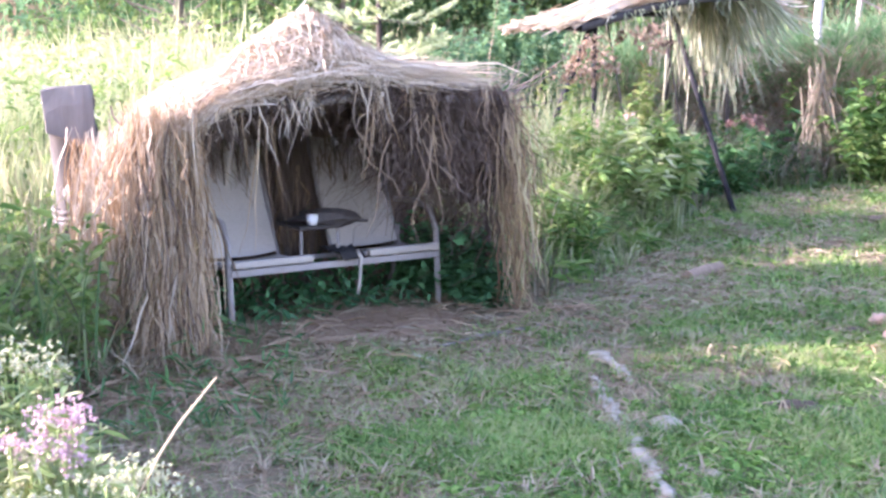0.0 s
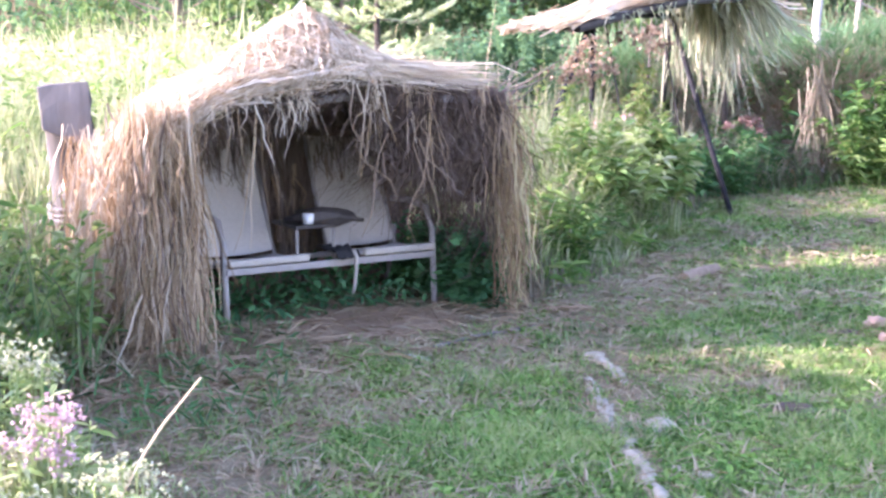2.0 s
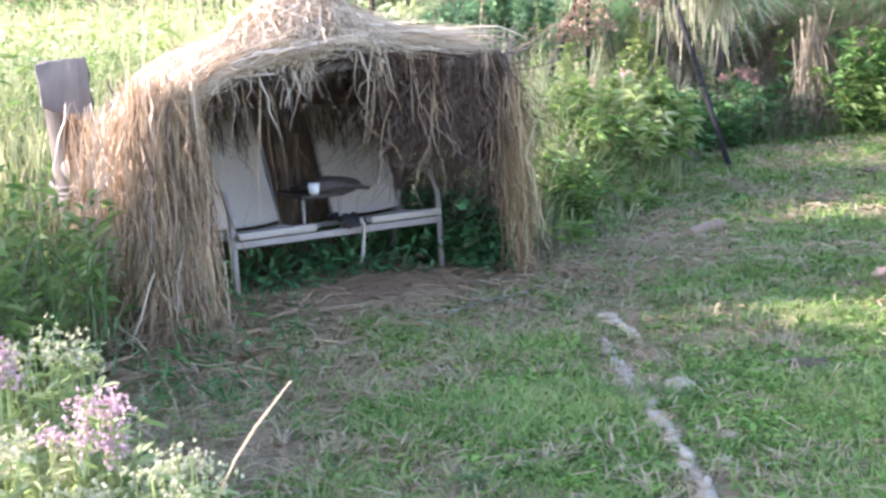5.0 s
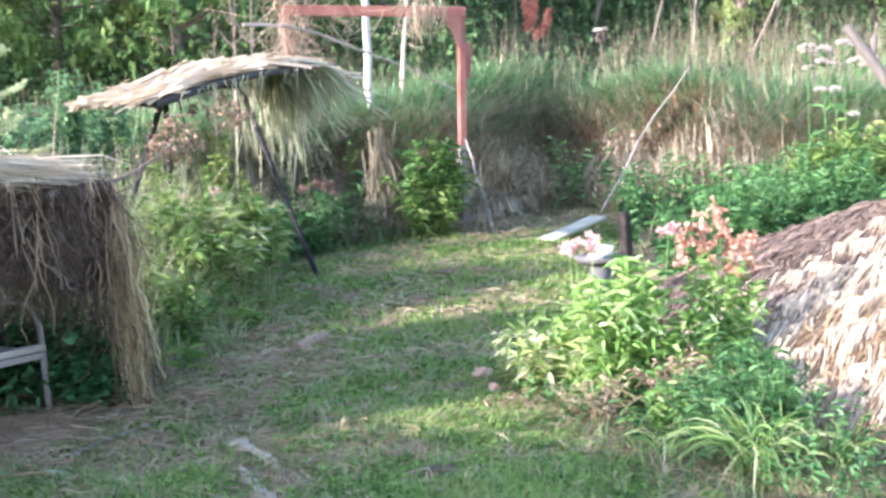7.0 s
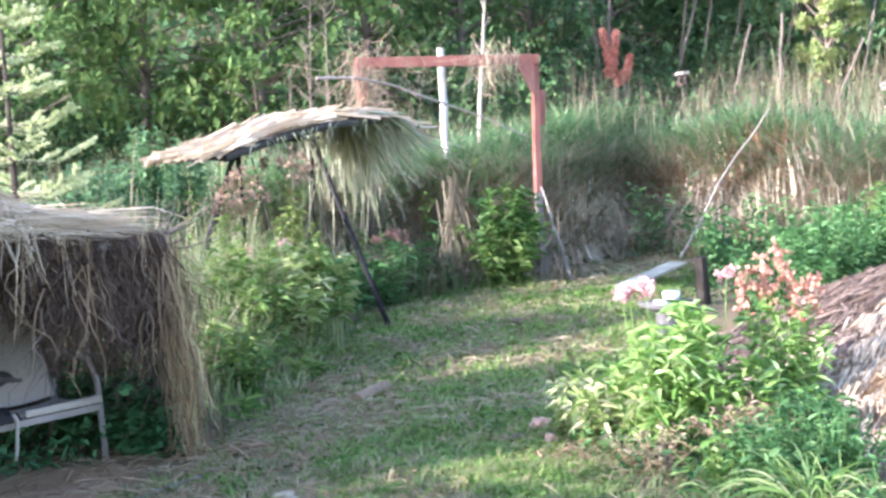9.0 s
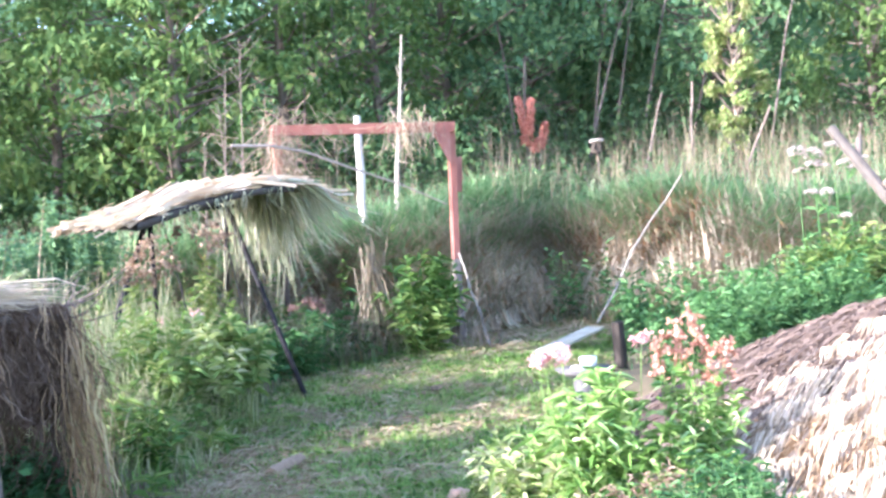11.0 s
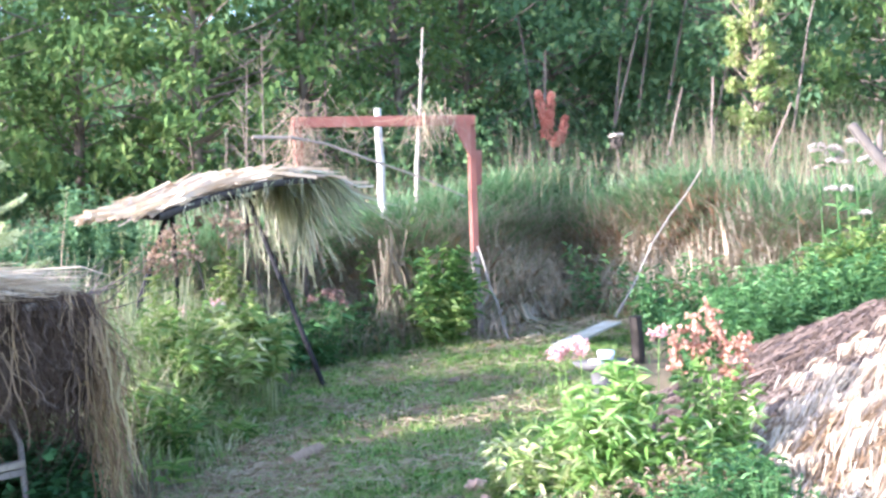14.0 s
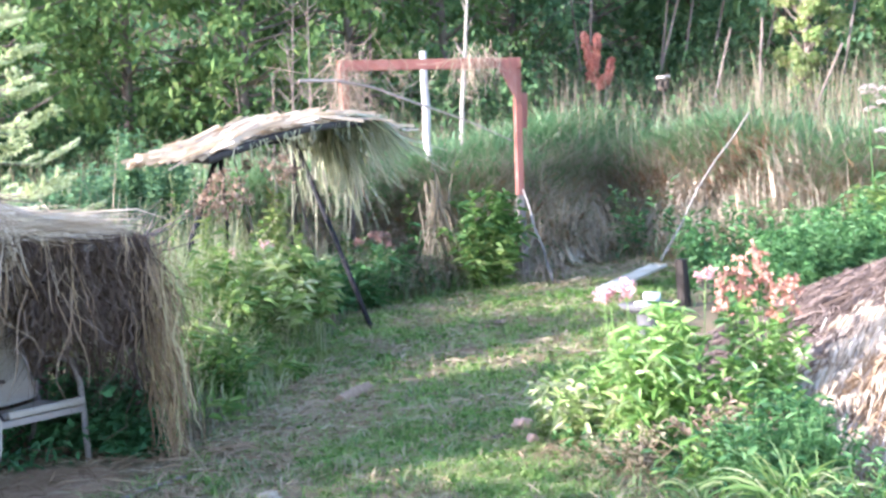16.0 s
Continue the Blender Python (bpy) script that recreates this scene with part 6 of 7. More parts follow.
def mound_z(x, y):
    dx, dy = x - MOUND_C[0], y - MOUND_C[1]
    a = np.arctan2(dy, dx)
    r = np.hypot(dx, dy) / (MOUND_R * mound_k(a))
    return np.where(r < 1, MOUND_H * (1 - np.minimum(r, 1) ** 1.5) * (1 + 0.04 * np.sin(5 * a + 4 * r)), 0) - 0.03


def mound_strands(n, a0, a1, r0, r1, length, width, side=0.10):
    """Straws combed downhill, most of them towards the lawn."""
    r, a = np.sqrt(rng.uniform(r0 ** 2, r1 ** 2, n)), rng.uniform(a0, a1, n)
    b = mound_at(r, a)
    way = unit(0.45 * np.stack([np.cos(a), np.sin(a)], 1) + 0.55 * np.array([-0.72, -0.69]) + rng.normal(size=(n, 2)) * side * 2)
    t = np.linspace(0, 1, 6)
    xy = b[:, None, :2] + way[:, None] * (rng.uniform(*length, n)[:, None] * t)[..., None]
    lift = rng.uniform(0.01, 0.11, n)[:, None] + 0.012 * rng.normal(size=(n, 6))
    z = np.maximum(mound_z(xy[..., 0], xy[..., 1]) + lift, 0.012)
    return ribbons(np.concatenate([xy, z[..., None]], -1), strand_widths(n) * width)


# paler face, darker far slope and foot: light and shade put into colour
a, r = rng.uniform(math.pi * 0.93, math.pi * 1.65, 900), np.sqrt(rng.uniform(0.0, 0.95, 900))
b = mound_at(r, a)
way = unit(0.6 * np.stack([np.cos(a), np.sin(a)], 1) + 0.4 * np.array([-0.72, -0.69]) + rng.normal(size=(900, 2)) * 0.22)
each = 20
b, way = np.repeat(b, each, 0), np.repeat(way, each, 0) + rng.normal(size=(900 * each, 2)) * 0.16
side = np.stack([-way[:, 1], way[:, 0]], 1) * rng.normal(size=(900 * each, 1)) * 0.035
t = np.linspace(0, 1, 5)
xy = b[:, None, :2] + side[:, None] + way[:, None] * (np.repeat(rng.uniform(0.10, 0.30, 900), each) * rng.uniform(0.6, 1.1, 900 * each))[:, None, None] * t[:, None]
z = np.maximum(mound_z(xy[..., 0], xy[..., 1]) + np.repeat(rng.uniform(0.05, 0.15, 900), each)[:, None] * (1 - 0.9 * t ** 1.5) + 0.02, 0.012)
part("straw_cover", ribbons(np.concatenate([xy, z[..., None]], -1), rng.uniform(0.006, 0.013, 900 * each)), STRAW_PALE, mound, "shaggy tufts of straw, paled in colour for sunlight")
part("straw_cover", mound_strands(8000, math.pi * 0.90, math.pi * 1.75, 0.02, 0.98, (0.25, 0.7), 0.011, 0.06), STRAW_BLEACHED, mound, "long bleached straws combed downhill")
part("straw_cover", mound_strands(13000, math.pi * 0.50, math.pi * 1.0, 0.05, 1.0, (0.2, 0.6), 0.010, 0.25), STRAW_MID, mound, "grey-brown weathered straw on the far slope, darkened for shade")

part("straw_cover", mound_strands(6500, math.pi * 0.98, math.pi * 1.32, 0.70, 1.0, (0.15, 0.45), 0.011, 0.2), STRAW_OLD, mound, "brown straw laid at the foot to stand for its shade")

# ---- flowers and shrubs ----


def leafy_plant(name, label, category, at, stems, height, spread, leaf, mat, seed, heads=None, head_size=0.06, head_count=30, petal=0.018, lean=(0, 0), bare=0.05, group="", stem=0.005, slim=(0.18, 0.29), head_shape=(0.5, 0.5, 0.4)):
    """A clump: a mesh of stems, a mesh of leaves, and a flower head for some stems."""
    global rng
    keep, rng = rng, np.random.default_rng(seed)
    ob = thing(name, label, category, (at[0], at[1], float(land(*at))), 0, group)
    a = rng.uniform(0, 2 * np.pi, stems)
    r = np.sqrt(rng.uniform(0, 1, stems))
    h = height * (1 - 0.35 * r ** 2) * rng.uniform(0.8, 1.06, stems)
    b = np.stack([0.35 * spread * r * np.cos(a), 0.35 * spread * r * np.sin(a), 0 * a - 0.02], 1)
    e = np.stack([spread * r * np.cos(a) + lean[0], spread * r * np.sin(a) + lean[1], h], 1)
    t = np.linspace(0, 1, 5)
    p = b[:, None] + (e - b)[:, None] * np.stack([t ** 1.4, t ** 1.4, t], 1)
    part("stem_tuft", tubes(p, np.linspace(stem, stem * 0.45, 5), 4), mat, ob)
    m = max(6, int(height / 0.045))
    tt = np.repeat(np.linspace(bare + 0.1, 1, m)[None], stems, 0) + rng.normal(size=(stems, m)) * 0.02
    q = np.stack([np.stack([np.interp(tt[i], t, p[i, :, c]) for c in range(3)], 1) for i in range(stems)])
    q = np.repeat(q.reshape(-1, 3), 2, 0)
    ang = rng.uniform(0, 2 * np.pi, len(q))
    way = np.stack([np.cos(ang), np.sin(ang), rng.uniform(-0.35, 1.1, len(q))], 1)
    L = rng.uniform(0.6, 1.15, len(q)) * leaf
    q[:, 2] = np.maximum(q[:, 2], 0.05)
    part("foliage", leaves6(q, way, L, L * rng.uniform(*slim, len(q)), 0.18, 0.3), mat, ob)
    for n, (dx, dy, z, mat_head) in enumerate(heads or ()):
        c = np.array([dx, dy, z]) + rng.normal(size=(head_count, 3)) * head_size * np.array(head_shape)
        w = unit(rng.normal(size=(head_count * 5, 3)) + [0, 0, 0.4])
        part("flower_head", leaves(np.repeat(c, 5, 0), w, petal, petal * 0.8, 0.1, 0.0), mat_head, ob)
        part("flower_stem", tubes(np.array([[(dx * 0.6, dy * 0.6, 0.0), (dx * 0.9, dy * 0.9, z * 0.6), (dx, dy, z)]]), 0.0022, 5), mat, ob)
    rng = keep
    return ob


leafy_plant("phlox_plant", "bushy bright green phlox with pink flower heads", "flower", (3.2, 5.40), 44, 0.78, 0.34, 0.13, PHLOX, 11,
            [(-0.23, 0.17, 0.87, PINK), (-0.17, 0.09, 0.89, PINK), (-0.29, 0.13, 0.85, PINK), (-0.13, 0.16, 0.87, PINK), (0.25, -0.04, 0.94, PINK)], 0.05, 22, 0.026, slim=(0.2, 0.32))
leafy_plant("phlox_plant", "upright green phlox under the pink heads", "flower", (3.02, 5.62), 13, 0.66, 0.2, 0.13, PHLOX, 25, slim=(0.2, 0.32))
leafy_plant("phlox_plant", "upright green phlox before the dish", "flower", (3.22, 5.66), 14, 0.70, 0.17, 0.12, PHLOX, 26, slim=(0.2, 0.32))
leafy_plant("phlox_plant", "bushy green phlox without flowers", "flower", (3.50, 5.1), 16, 0.5, 0.25, 0.12, PHLOX, 12)
leafy_plant("phlox_plant", "lower phlox with pale sunlit leaves", "flower", (2.98, 5.82), 26, 0.50, 0.34, 0.12, PALE_LEAF, 13, slim=(0.2, 0.32))
leafy_plant("phlox_plant", "short phlox shoots with pale sunlit leaves", "flower", (2.86, 6.14), 16, 0.30, 0.22, 0.07, PALE_LEAF, 24, slim=(0.28, 0.42))
leafy_plant("phlox_plant", "low green phlox shoots", "flower", (3.0, 4.75), 10, 0.34, 0.25, 0.10, PHLOX, 14)
leafy_plant("seed_head_plant", "plant with rusty pink dried flower clusters", "flower", (3.78, 5.35), 20, 0.78, 0.26, 0.12, PHLOX, 15,
            [(0.02, 0.04, 1.00, ROSE_BROWN), (0.03, 0.02, 0.92, ROSE_BROWN), (-0.07, 0.05, 0.92, ROSE_BROWN), (-0.14, 0.12, 0.86, ROSE_BROWN), (-0.05, 0.03, 0.82, ROSE_BROWN), (0.15, -0.05, 0.84, ROSE_BROWN), (0.17, -0.08, 0.78, ROSE_BROWN), (0.08, 0.0, 0.80, ROSE_BROWN), (0.04, -0.08, 0.70, ROSE_BROWN), (-0.17, 0.1, 0.76, ROSE_BROWN)], 0.055, 22, 0.032, head_shape=(0.42, 0.42, 0.75))
leafy_plant("phlox_plant", "faded low phlox without flowers", "flower", (3.55, 4.85), 18, 0.42, 0.24, 0.11, WEED, 16)
leafy_plant("dry_brush", "brown twiggy withered growth under the phlox", "dry plant", (3.38, 5.0), 60, 0.34, 0.36, 0.06, BROWN_HEAD, 19, bare=0.1)
leafy_plant("dry_brush", "brown twiggy withered growth under the phlox", "dry plant", (2.85, 5.15), 30, 0.22, 0.30, 0.06, LAWN_DRY, 20, bare=0.1)
leafy_plant("leafy_bush", "rounded green leafy bush in the bed", "bush", (3.12, 4.45), 70, 0.40, 0.30, 0.065, WEED, 17)
leafy_plant("leafy_bush", "rounded green leafy bush in the bed", "bush", (3.30, 4.30), 70, 0.42, 0.26, 0.065, WEED, 18)
# arching ornamental grass
for at, n, h, sd in (((2.93, 4.0), 150, 0.58, 21), ((2.75, 4.4), 40, 0.30, 22), ((3.3, 3.9), 60, 0.42, 23)):
    g = np.random.default_rng(sd)
    ob = thing("grass_clump", "clump of arching striped ornamental grass", "grass", (at[0], at[1], float(land(*at))))
    t = np.linspace(0, 1, 8)
    for third in range(3):
        m = n // 3
        a = g.uniform(0, 2 * np.pi, m)
        b = np.stack([g.normal(size=m) * 0.05, g.normal(size=m) * 0.05, 0 * a], 1)
        L, reach = g.uniform(0.6, 1.1, m) * h, g.uniform(0.55, 1.12, m)
        flat = L[:, None] * reach[:, None] * 0.85 * t ** 1.4
        rise = L[:, None] * (t - reach[:, None] * 0.85 * t ** 2.6)
        p = b[:, None] + np.stack([np.cos(a)[:, None] * flat, np.sin(a)[:, None] * flat, np.maximum(rise, 0.01)], -1)
        part("blade_tuft", ribbons(p, g.uniform(0.008, 0.014, m), (0.6, 1, 0.1)), (STRIPED, TALL, LIME)[third], ob)

# asters close by: each a dense dome of small heads over fine leaves
for k, (x, y, h, mat) in enumerate([(-0.53, 2.12, 0.79, LILAC), (-0.385, 1.96, 0.73, WHITE_PETAL), (-0.66, 2.14, 0.72, WHITE_PETAL), (-0.74, 2.52, 0.80, WHITE_PETAL), (-0.52, 1.92, 0.68, WHITE_PETAL), (-0.86, 2.35, 0.84, LILAC), (-0.72, 1.95, 0.78, WHITE_PETAL)]):
    g = random.Random(k)
    hd = []
    for _ in range(18):
        a, r = g.uniform(0, 6.28), 0.10 * math.sqrt(g.uniform(0, 1))
        hd.append((r * math.cos(a), r * math.sin(a), h + 0.01 - 6.0 * r * r + g.uniform(-0.02, 0.02), mat))
    leafy_plant("aster", "flowering aster with small creamy heads and thin leaves" if mat is WHITE_PETAL else "flowering aster with small lilac-pink heads", "flower", (x, y), 90, h, 0.15, 0.055, ASTER_LEAF, 40 + k, hd, 0.035, 18, 0.008, group="asters in the border", stem=0.0025)
single("dry_stalk", pole_bm([(-0.43, 1.25, 0.0), (-0.315, 1.24, 0.55), (-0.197, 1.22, 0.91), (-0.141, 1.22, 1.015), (-0.118, 1.22, 1.05), (-0.077, 1.22, 1.10)], [0.003, 0.0026, 0.0019, 0.0017, 0.0016, 0.0012], 6, 0.15, 12), STRAW_PALE, "single pale dry stalk leaning out of the border", "stalk")

# taller flower stalks and bushes further off
leafy_plant("leafy_bush", "tall bright green leafy bush by the straw heap", "bush", (6.2, 8.3), 80, 1.0, 0.75, 0.10, WEED, 31)
leafy_plant("leafy_bush", "tall bright green leafy bush by the straw heap", "bush", (7.1, 8.3), 95, 1.2, 0.9, 0.10, WEED, 32)
leafy_plant("leafy_bush", "tall green leafy bush beside the bank", "bush", (7.35, 9.5), 70, 0.95, 0.7, 0.10, WEED, 33)
leafy_plant("leafy_bush", "spreading green bush beside the bank", "bush", (8.6, 9.4), 80, 1.3, 0.9, 0.11, WEED, 34)
for k, (x, y, h) in enumerate([(8.15, 9.35, 1.25), (8.5, 9.3, 1.45), (8.8, 9.2, 1.3)]):
    leafy_plant("leafy_bush", "tall yellowing bush under the pale umbels", "bush", (x, y), 26, h, 0.35, 0.13, LIME, 160 + k)
leafy_plant("leafy_bush", "dense green bush at the foot of the bank", "bush", (5.27, 12.95), 18, 1.3, 0.5, 0.20, BUSH, 35)
leafy_plant("leafy_bush", "dense green bush beside the straw hut", "bush", (1.2, 8.25), 11, 0.66, 0.36, 0.13, BUSH, 36)
for k, (x, y, n, h, w, lf, mat) in enumerate([(2.2, 9.55, 12, 1.0, 0.34, 0.17, LIME), (2.42, 10.0, 6, 0.95, 0.16, 0.17, PALE_LEAF), (1.9, 9.35, 14, 0.98, 0.34, 0.16, PALE_LEAF), (1.55, 9.2, 16, 0.92, 0.38, 0.14, LIME)]):
    leafy_plant("leafy_bush", "loose bush with large pale yellow-green leaves", "bush", (x, y), n, h, w, lf, mat, 140 + k, bare=0.45, slim=(0.24, 0.36))
for k, (x, y, n, h, w) in enumerate([(1.45, 8.72, 12, 0.58, 0.32), (1.8, 9.18, 11, 0.6, 0.32), (1.2, 8.3, 9, 0.5, 0.3)]):
    leafy_plant("leafy_bush", "low dense bush of fine green leaves", "bush", (x, y), n, h, w, 0.09, BUSH, 150 + k, slim=(0.16, 0.3))
leafy_plant("leafy_bush", "yellow-green bush with pale flowers beside the swing", "bush", (1.9, 10.2), 24, 0.95, 0.36, 0.15, LIME, 37, [(0.1, -0.1, 1.0, PINK), (-0.15, 0, 0.95, PINK)], 0.05, 12, 0.03)
leafy_plant("pink_weed", "weed with small faded pink flowers at the bank's foot", "flower", (3.72, 12.55), 10, 0.75, 0.22, 0.13, WEED, 171, [(0.0, 0.0, 0.84, PINK_DUSK), (-0.12, 0.05, 0.78, PINK_DUSK), (0.1, -0.04, 0.8, PINK_DUSK), (0.2, 0.05, 0.72, PINK_DUSK)], 0.07, 16, 0.035)
leafy_plant("pink_weed", "tall weed with pale pink flower clusters under the canopy", "flower", (2.5, 11.75), 8, 1.5, 0.2, 0.13, LIME, 172, [(0.05, 0.0, 1.78, PINK_DUSK), (-0.1, 0.05, 1.7, PINK_DUSK), (0.16, 0.0, 1.66, PINK_DUSK), (-0.3, -0.1, 1.72, PINK_DUSK)], 0.09, 20, 0.035)
for at, h, w, sd in (((0.55, 13.0), 1.9, 0.75, 51), ((1.35, 13.7), 2.0, 0.8, 52)):
    leafy_plant("shady_bush", "dense dark green bush in the shade behind the reeds", "bush", at, 80, h, w, 0.11, TREE_B, sd, slim=(0.3, 0.45), stem=0.01)
leafy_plant("seed_head_plant", "tall plant with brown faded flower clusters", "flower", (1.55, 9.45), 16, 1.35, 0.35, 0.10, LIME, 38,
            [(0.0, 0.0, 1.60, BROWN_HEAD), (-0.10, 0.05, 1.50, BROWN_HEAD), (0.10, -0.04, 1.52, BROWN_HEAD), (0.18, 0.1, 1.42, BROWN_HEAD), (-0.16, -0.02, 1.38, BROWN_HEAD), (0.5, 0.2, 1.70, BROWN_HEAD), (0.58, 0.15, 1.62, BROWN_HEAD), (0.02, 0.05, 1.36, BROWN_HEAD)], 0.12, 40, 0.03)


def umbel(x, y, top, seed):
    """A tall weed: one bare stalk, a few leaves, and flat heads of tiny pale flowers on thin rays."""
    g = np.random.default_rng(seed)
    z0 = float(land(x, y))
    ob = thing("umbel_plant", "tall dry weed with flat whitish flower heads", "flower", (x, y, z0), 0, "umbels by the bank")
    h = top - z0
    part("stem", tubes(np.array([[(0.08, 0.03, 0.0), (0.05, 0.02, h * 0.5), (0, 0, h - 0.06)]]), np.array([0.008, 0.007, 0.004]), 6), WEED, ob, "", True)
    for k in range(3):
        c = np.array([0.0, 0.0, h]) + (k > 0) * np.array([g.normal() * 0.10, g.normal() * 0.10, -g.uniform(0.0, 0.30)])
        n, r = 70, 0.10 if k == 0 else 0.07
        a, q = g.uniform(0, 2 * np.pi, n), r * np.sqrt(g.uniform(0, 1, n))
        at = c + np.stack([q * np.cos(a), q * np.sin(a), 0.02 - 5.0 * q ** 2 + g.normal(size=n) * 0.006], 1)
        part("flower_head", leaves(np.repeat(at, 4, 0), unit(g.normal(size=(n * 4, 3)) * [1, 1, 0.4]), 0.022, 0.018, 0.1, 0.0), UMBEL, ob)
        foot = np.array([0.0, 0.0, h - 0.10 - 0.1 * (k > 0)])
        part("ray", tubes(np.stack([np.stack([foot, (foot + p) / 2 - [0, 0, 0.01], p]) for p in at[::6]]), 0.003, 4), WEED, ob)
    m = 12
    a = g.uniform(0, 2 * np.pi, m)
    part("foliage", leaves6(np.stack([0 * a + 0.04, 0 * a + 0.02, g.uniform(0.2, 0.75, m) * h], 1), np.stack([np.cos(a), np.sin(a), g.uniform(0, 0.8, m)], 1), g.uniform(0.12, 0.24, m), 0.05), WEED, ob)
    return ob


for k, (x, y, z) in enumerate([(8.5, 9.965, 2.23), (8.76, 10.0, 2.165), (8.78, 9.72, 2.247), (8.74, 9.48, 2.05), (8.45, 9.48, 1.75), (8.62, 9.85, 2.2)]):
    umbel(x, y, z, 300 + k)
red = thing("red_plume_plant", "tall plant with dense upright dusky red plumes", "plant", (10.3, 19.4, float(land(10.3, 19.4))), -28)
zb = float(land(10.3, 19.4))
g = np.random.default_rng(90)
for x0, z0, x1, z1, r in ((-0.08, 3.35, -0.185, 4.06, 0.05), (0.0, 3.4, 0.07, 4.01, 0.05), (0.2, 3.05, 0.31, 3.55, 0.052), (-0.08, 3.12, -0.01, 3.6, 0.09), (0.05, 2.98, 0.2, 3.26, 0.09)):
    n = int(2100 * (z1 - z0) * r / 0.07)
    f = g.uniform(0, 1, n)
    ang, rad = g.uniform(0, 2 * np.pi, n), r * np.sqrt(g.uniform(0.25, 1, n)) * np.sqrt(np.clip(1 - (2 * f - 1) ** 4, 0.05, 1)) * (1 + 0.2 * np.sin(f * 23)) + np.abs(g.normal(size=n)) * 0.012
    c = np.stack([x0 + (x1 - x0) * f + rad * np.cos(ang), rad * np.sin(ang), z0 + (z1 - z0) * f - zb], 1)
    part("plume", leaves(c, unit(np.stack([np.cos(ang), np.sin(ang), 0 * ang + 0.9], 1) + g.normal(size=(n, 3)) * 0.7), 0.05, 0.028), RED_LEAF, red, "dense plume of small dusky red seeds")
    part("stem", tubes(np.array([[(0, 0, -0.05), ((x0 + x1) * 0.25, 0, (z0 - zb) * 0.5), (x0, 0, z0 - zb), (x1, 0, z1 - zb - 0.05)]]), 0.014, 5), BARK, red)
cap = thing("dry_umbel", "dead brown umbel with a pale top in the field", "dry plant", (10.4, 17.2, float(land(10.4, 17.2))))
zb = float(land(10.4, 17.2))
part("stem", pole_bm([(0, 0, -0.05), (0.02, 0, (2.93 - zb) * 0.5), (0, 0, 2.93 - zb)], [0.014, 0.012, 0.010], 6), BARK, cap)
part("seed_head", lump((0.085, 0.085, 0.12), 6, 0.5), ROTTEN, cap, "dark brown withered head").location = (0, 0, 2.87 - zb)
top = lump((0.125, 0.125, 0.035), 7, 0.5)
part("umbel", top, UMBEL, cap, "pale flat umbel top").location = (0, 0, 2.99 - zb)

# withered and green clumps round the foot of the gateway
n = 95
ob = thing("withered_clump", "hanging bundle of withered pale stems by the gateway", "grass", (4.78, 13.3, float(land(4.78, 13.3))))
t = np.linspace(0, 1, 7)
top = np.stack([rng.normal(size=n) * 0.09, rng.normal(size=n) * 0.05, rng.uniform(0.7, 1.5, n)], 1)
low = np.stack([rng.normal(size=n) * 0.19, -0.15 + rng.normal(size=n) * 0.07, np.maximum(rng.normal(size=n) * 0.25 + 0.25, 0.02)], 1)
p = top[:, None] + (low - top)[:, None] * t[:, None] + np.cumsum(rng.normal(size=(n, 7, 3)), 1) * 0.03 * t[:, None]
p[..., 2] = np.maximum(p[..., 2], 0.01)
part("blade_tuft", ribbons(p, rng.uniform(0.008, 0.02, n), (0.7, 1, 0.3)), TAN, ob)
for name, text, cx, cy, sx, sy, n, h, w, mat in (("grass_clump", "rough dry grass round the foot of the gatepost", 6.0, 13.1, 0.26, 0.14, 80, (0.15, 0.5), 0.012, RUST),
                                                 ("grass_clump", "rough green grass at the foot of the bank", 4.3, 12.95, 0.5, 0.12, 140, (0.2, 0.55), 0.014, TALL)):
    x, y = cx + rng.normal(size=n) * sx, cy + rng.normal(size=n) * sy
    z0 = float(land(cx, cy))
    ob = thing(name, text, "grass", (cx, cy, z0))
    part("blade_tuft", blades(on_land(x, y, -0.01) - [cx, cy, z0], rng.uniform(*h, n), rng.uniform(0.1, 1.2, n), rng.uniform(0.7, 1.3, n) * w, 5), mat, ob)

# ---- young spruce behind the hut ----
spr = thing("young_spruce", "young spruce with pale sunlit drooping branches", "spruce", (-0.15, 9.6, float(land(-0.15, 9.6))))
part("trunk", pole_bm([(0, 0, -0.1), (0, 0, 1.6), (0, 0, 3.5)], [0.04, 0.026, 0.006], 8), ROTTEN, spr)
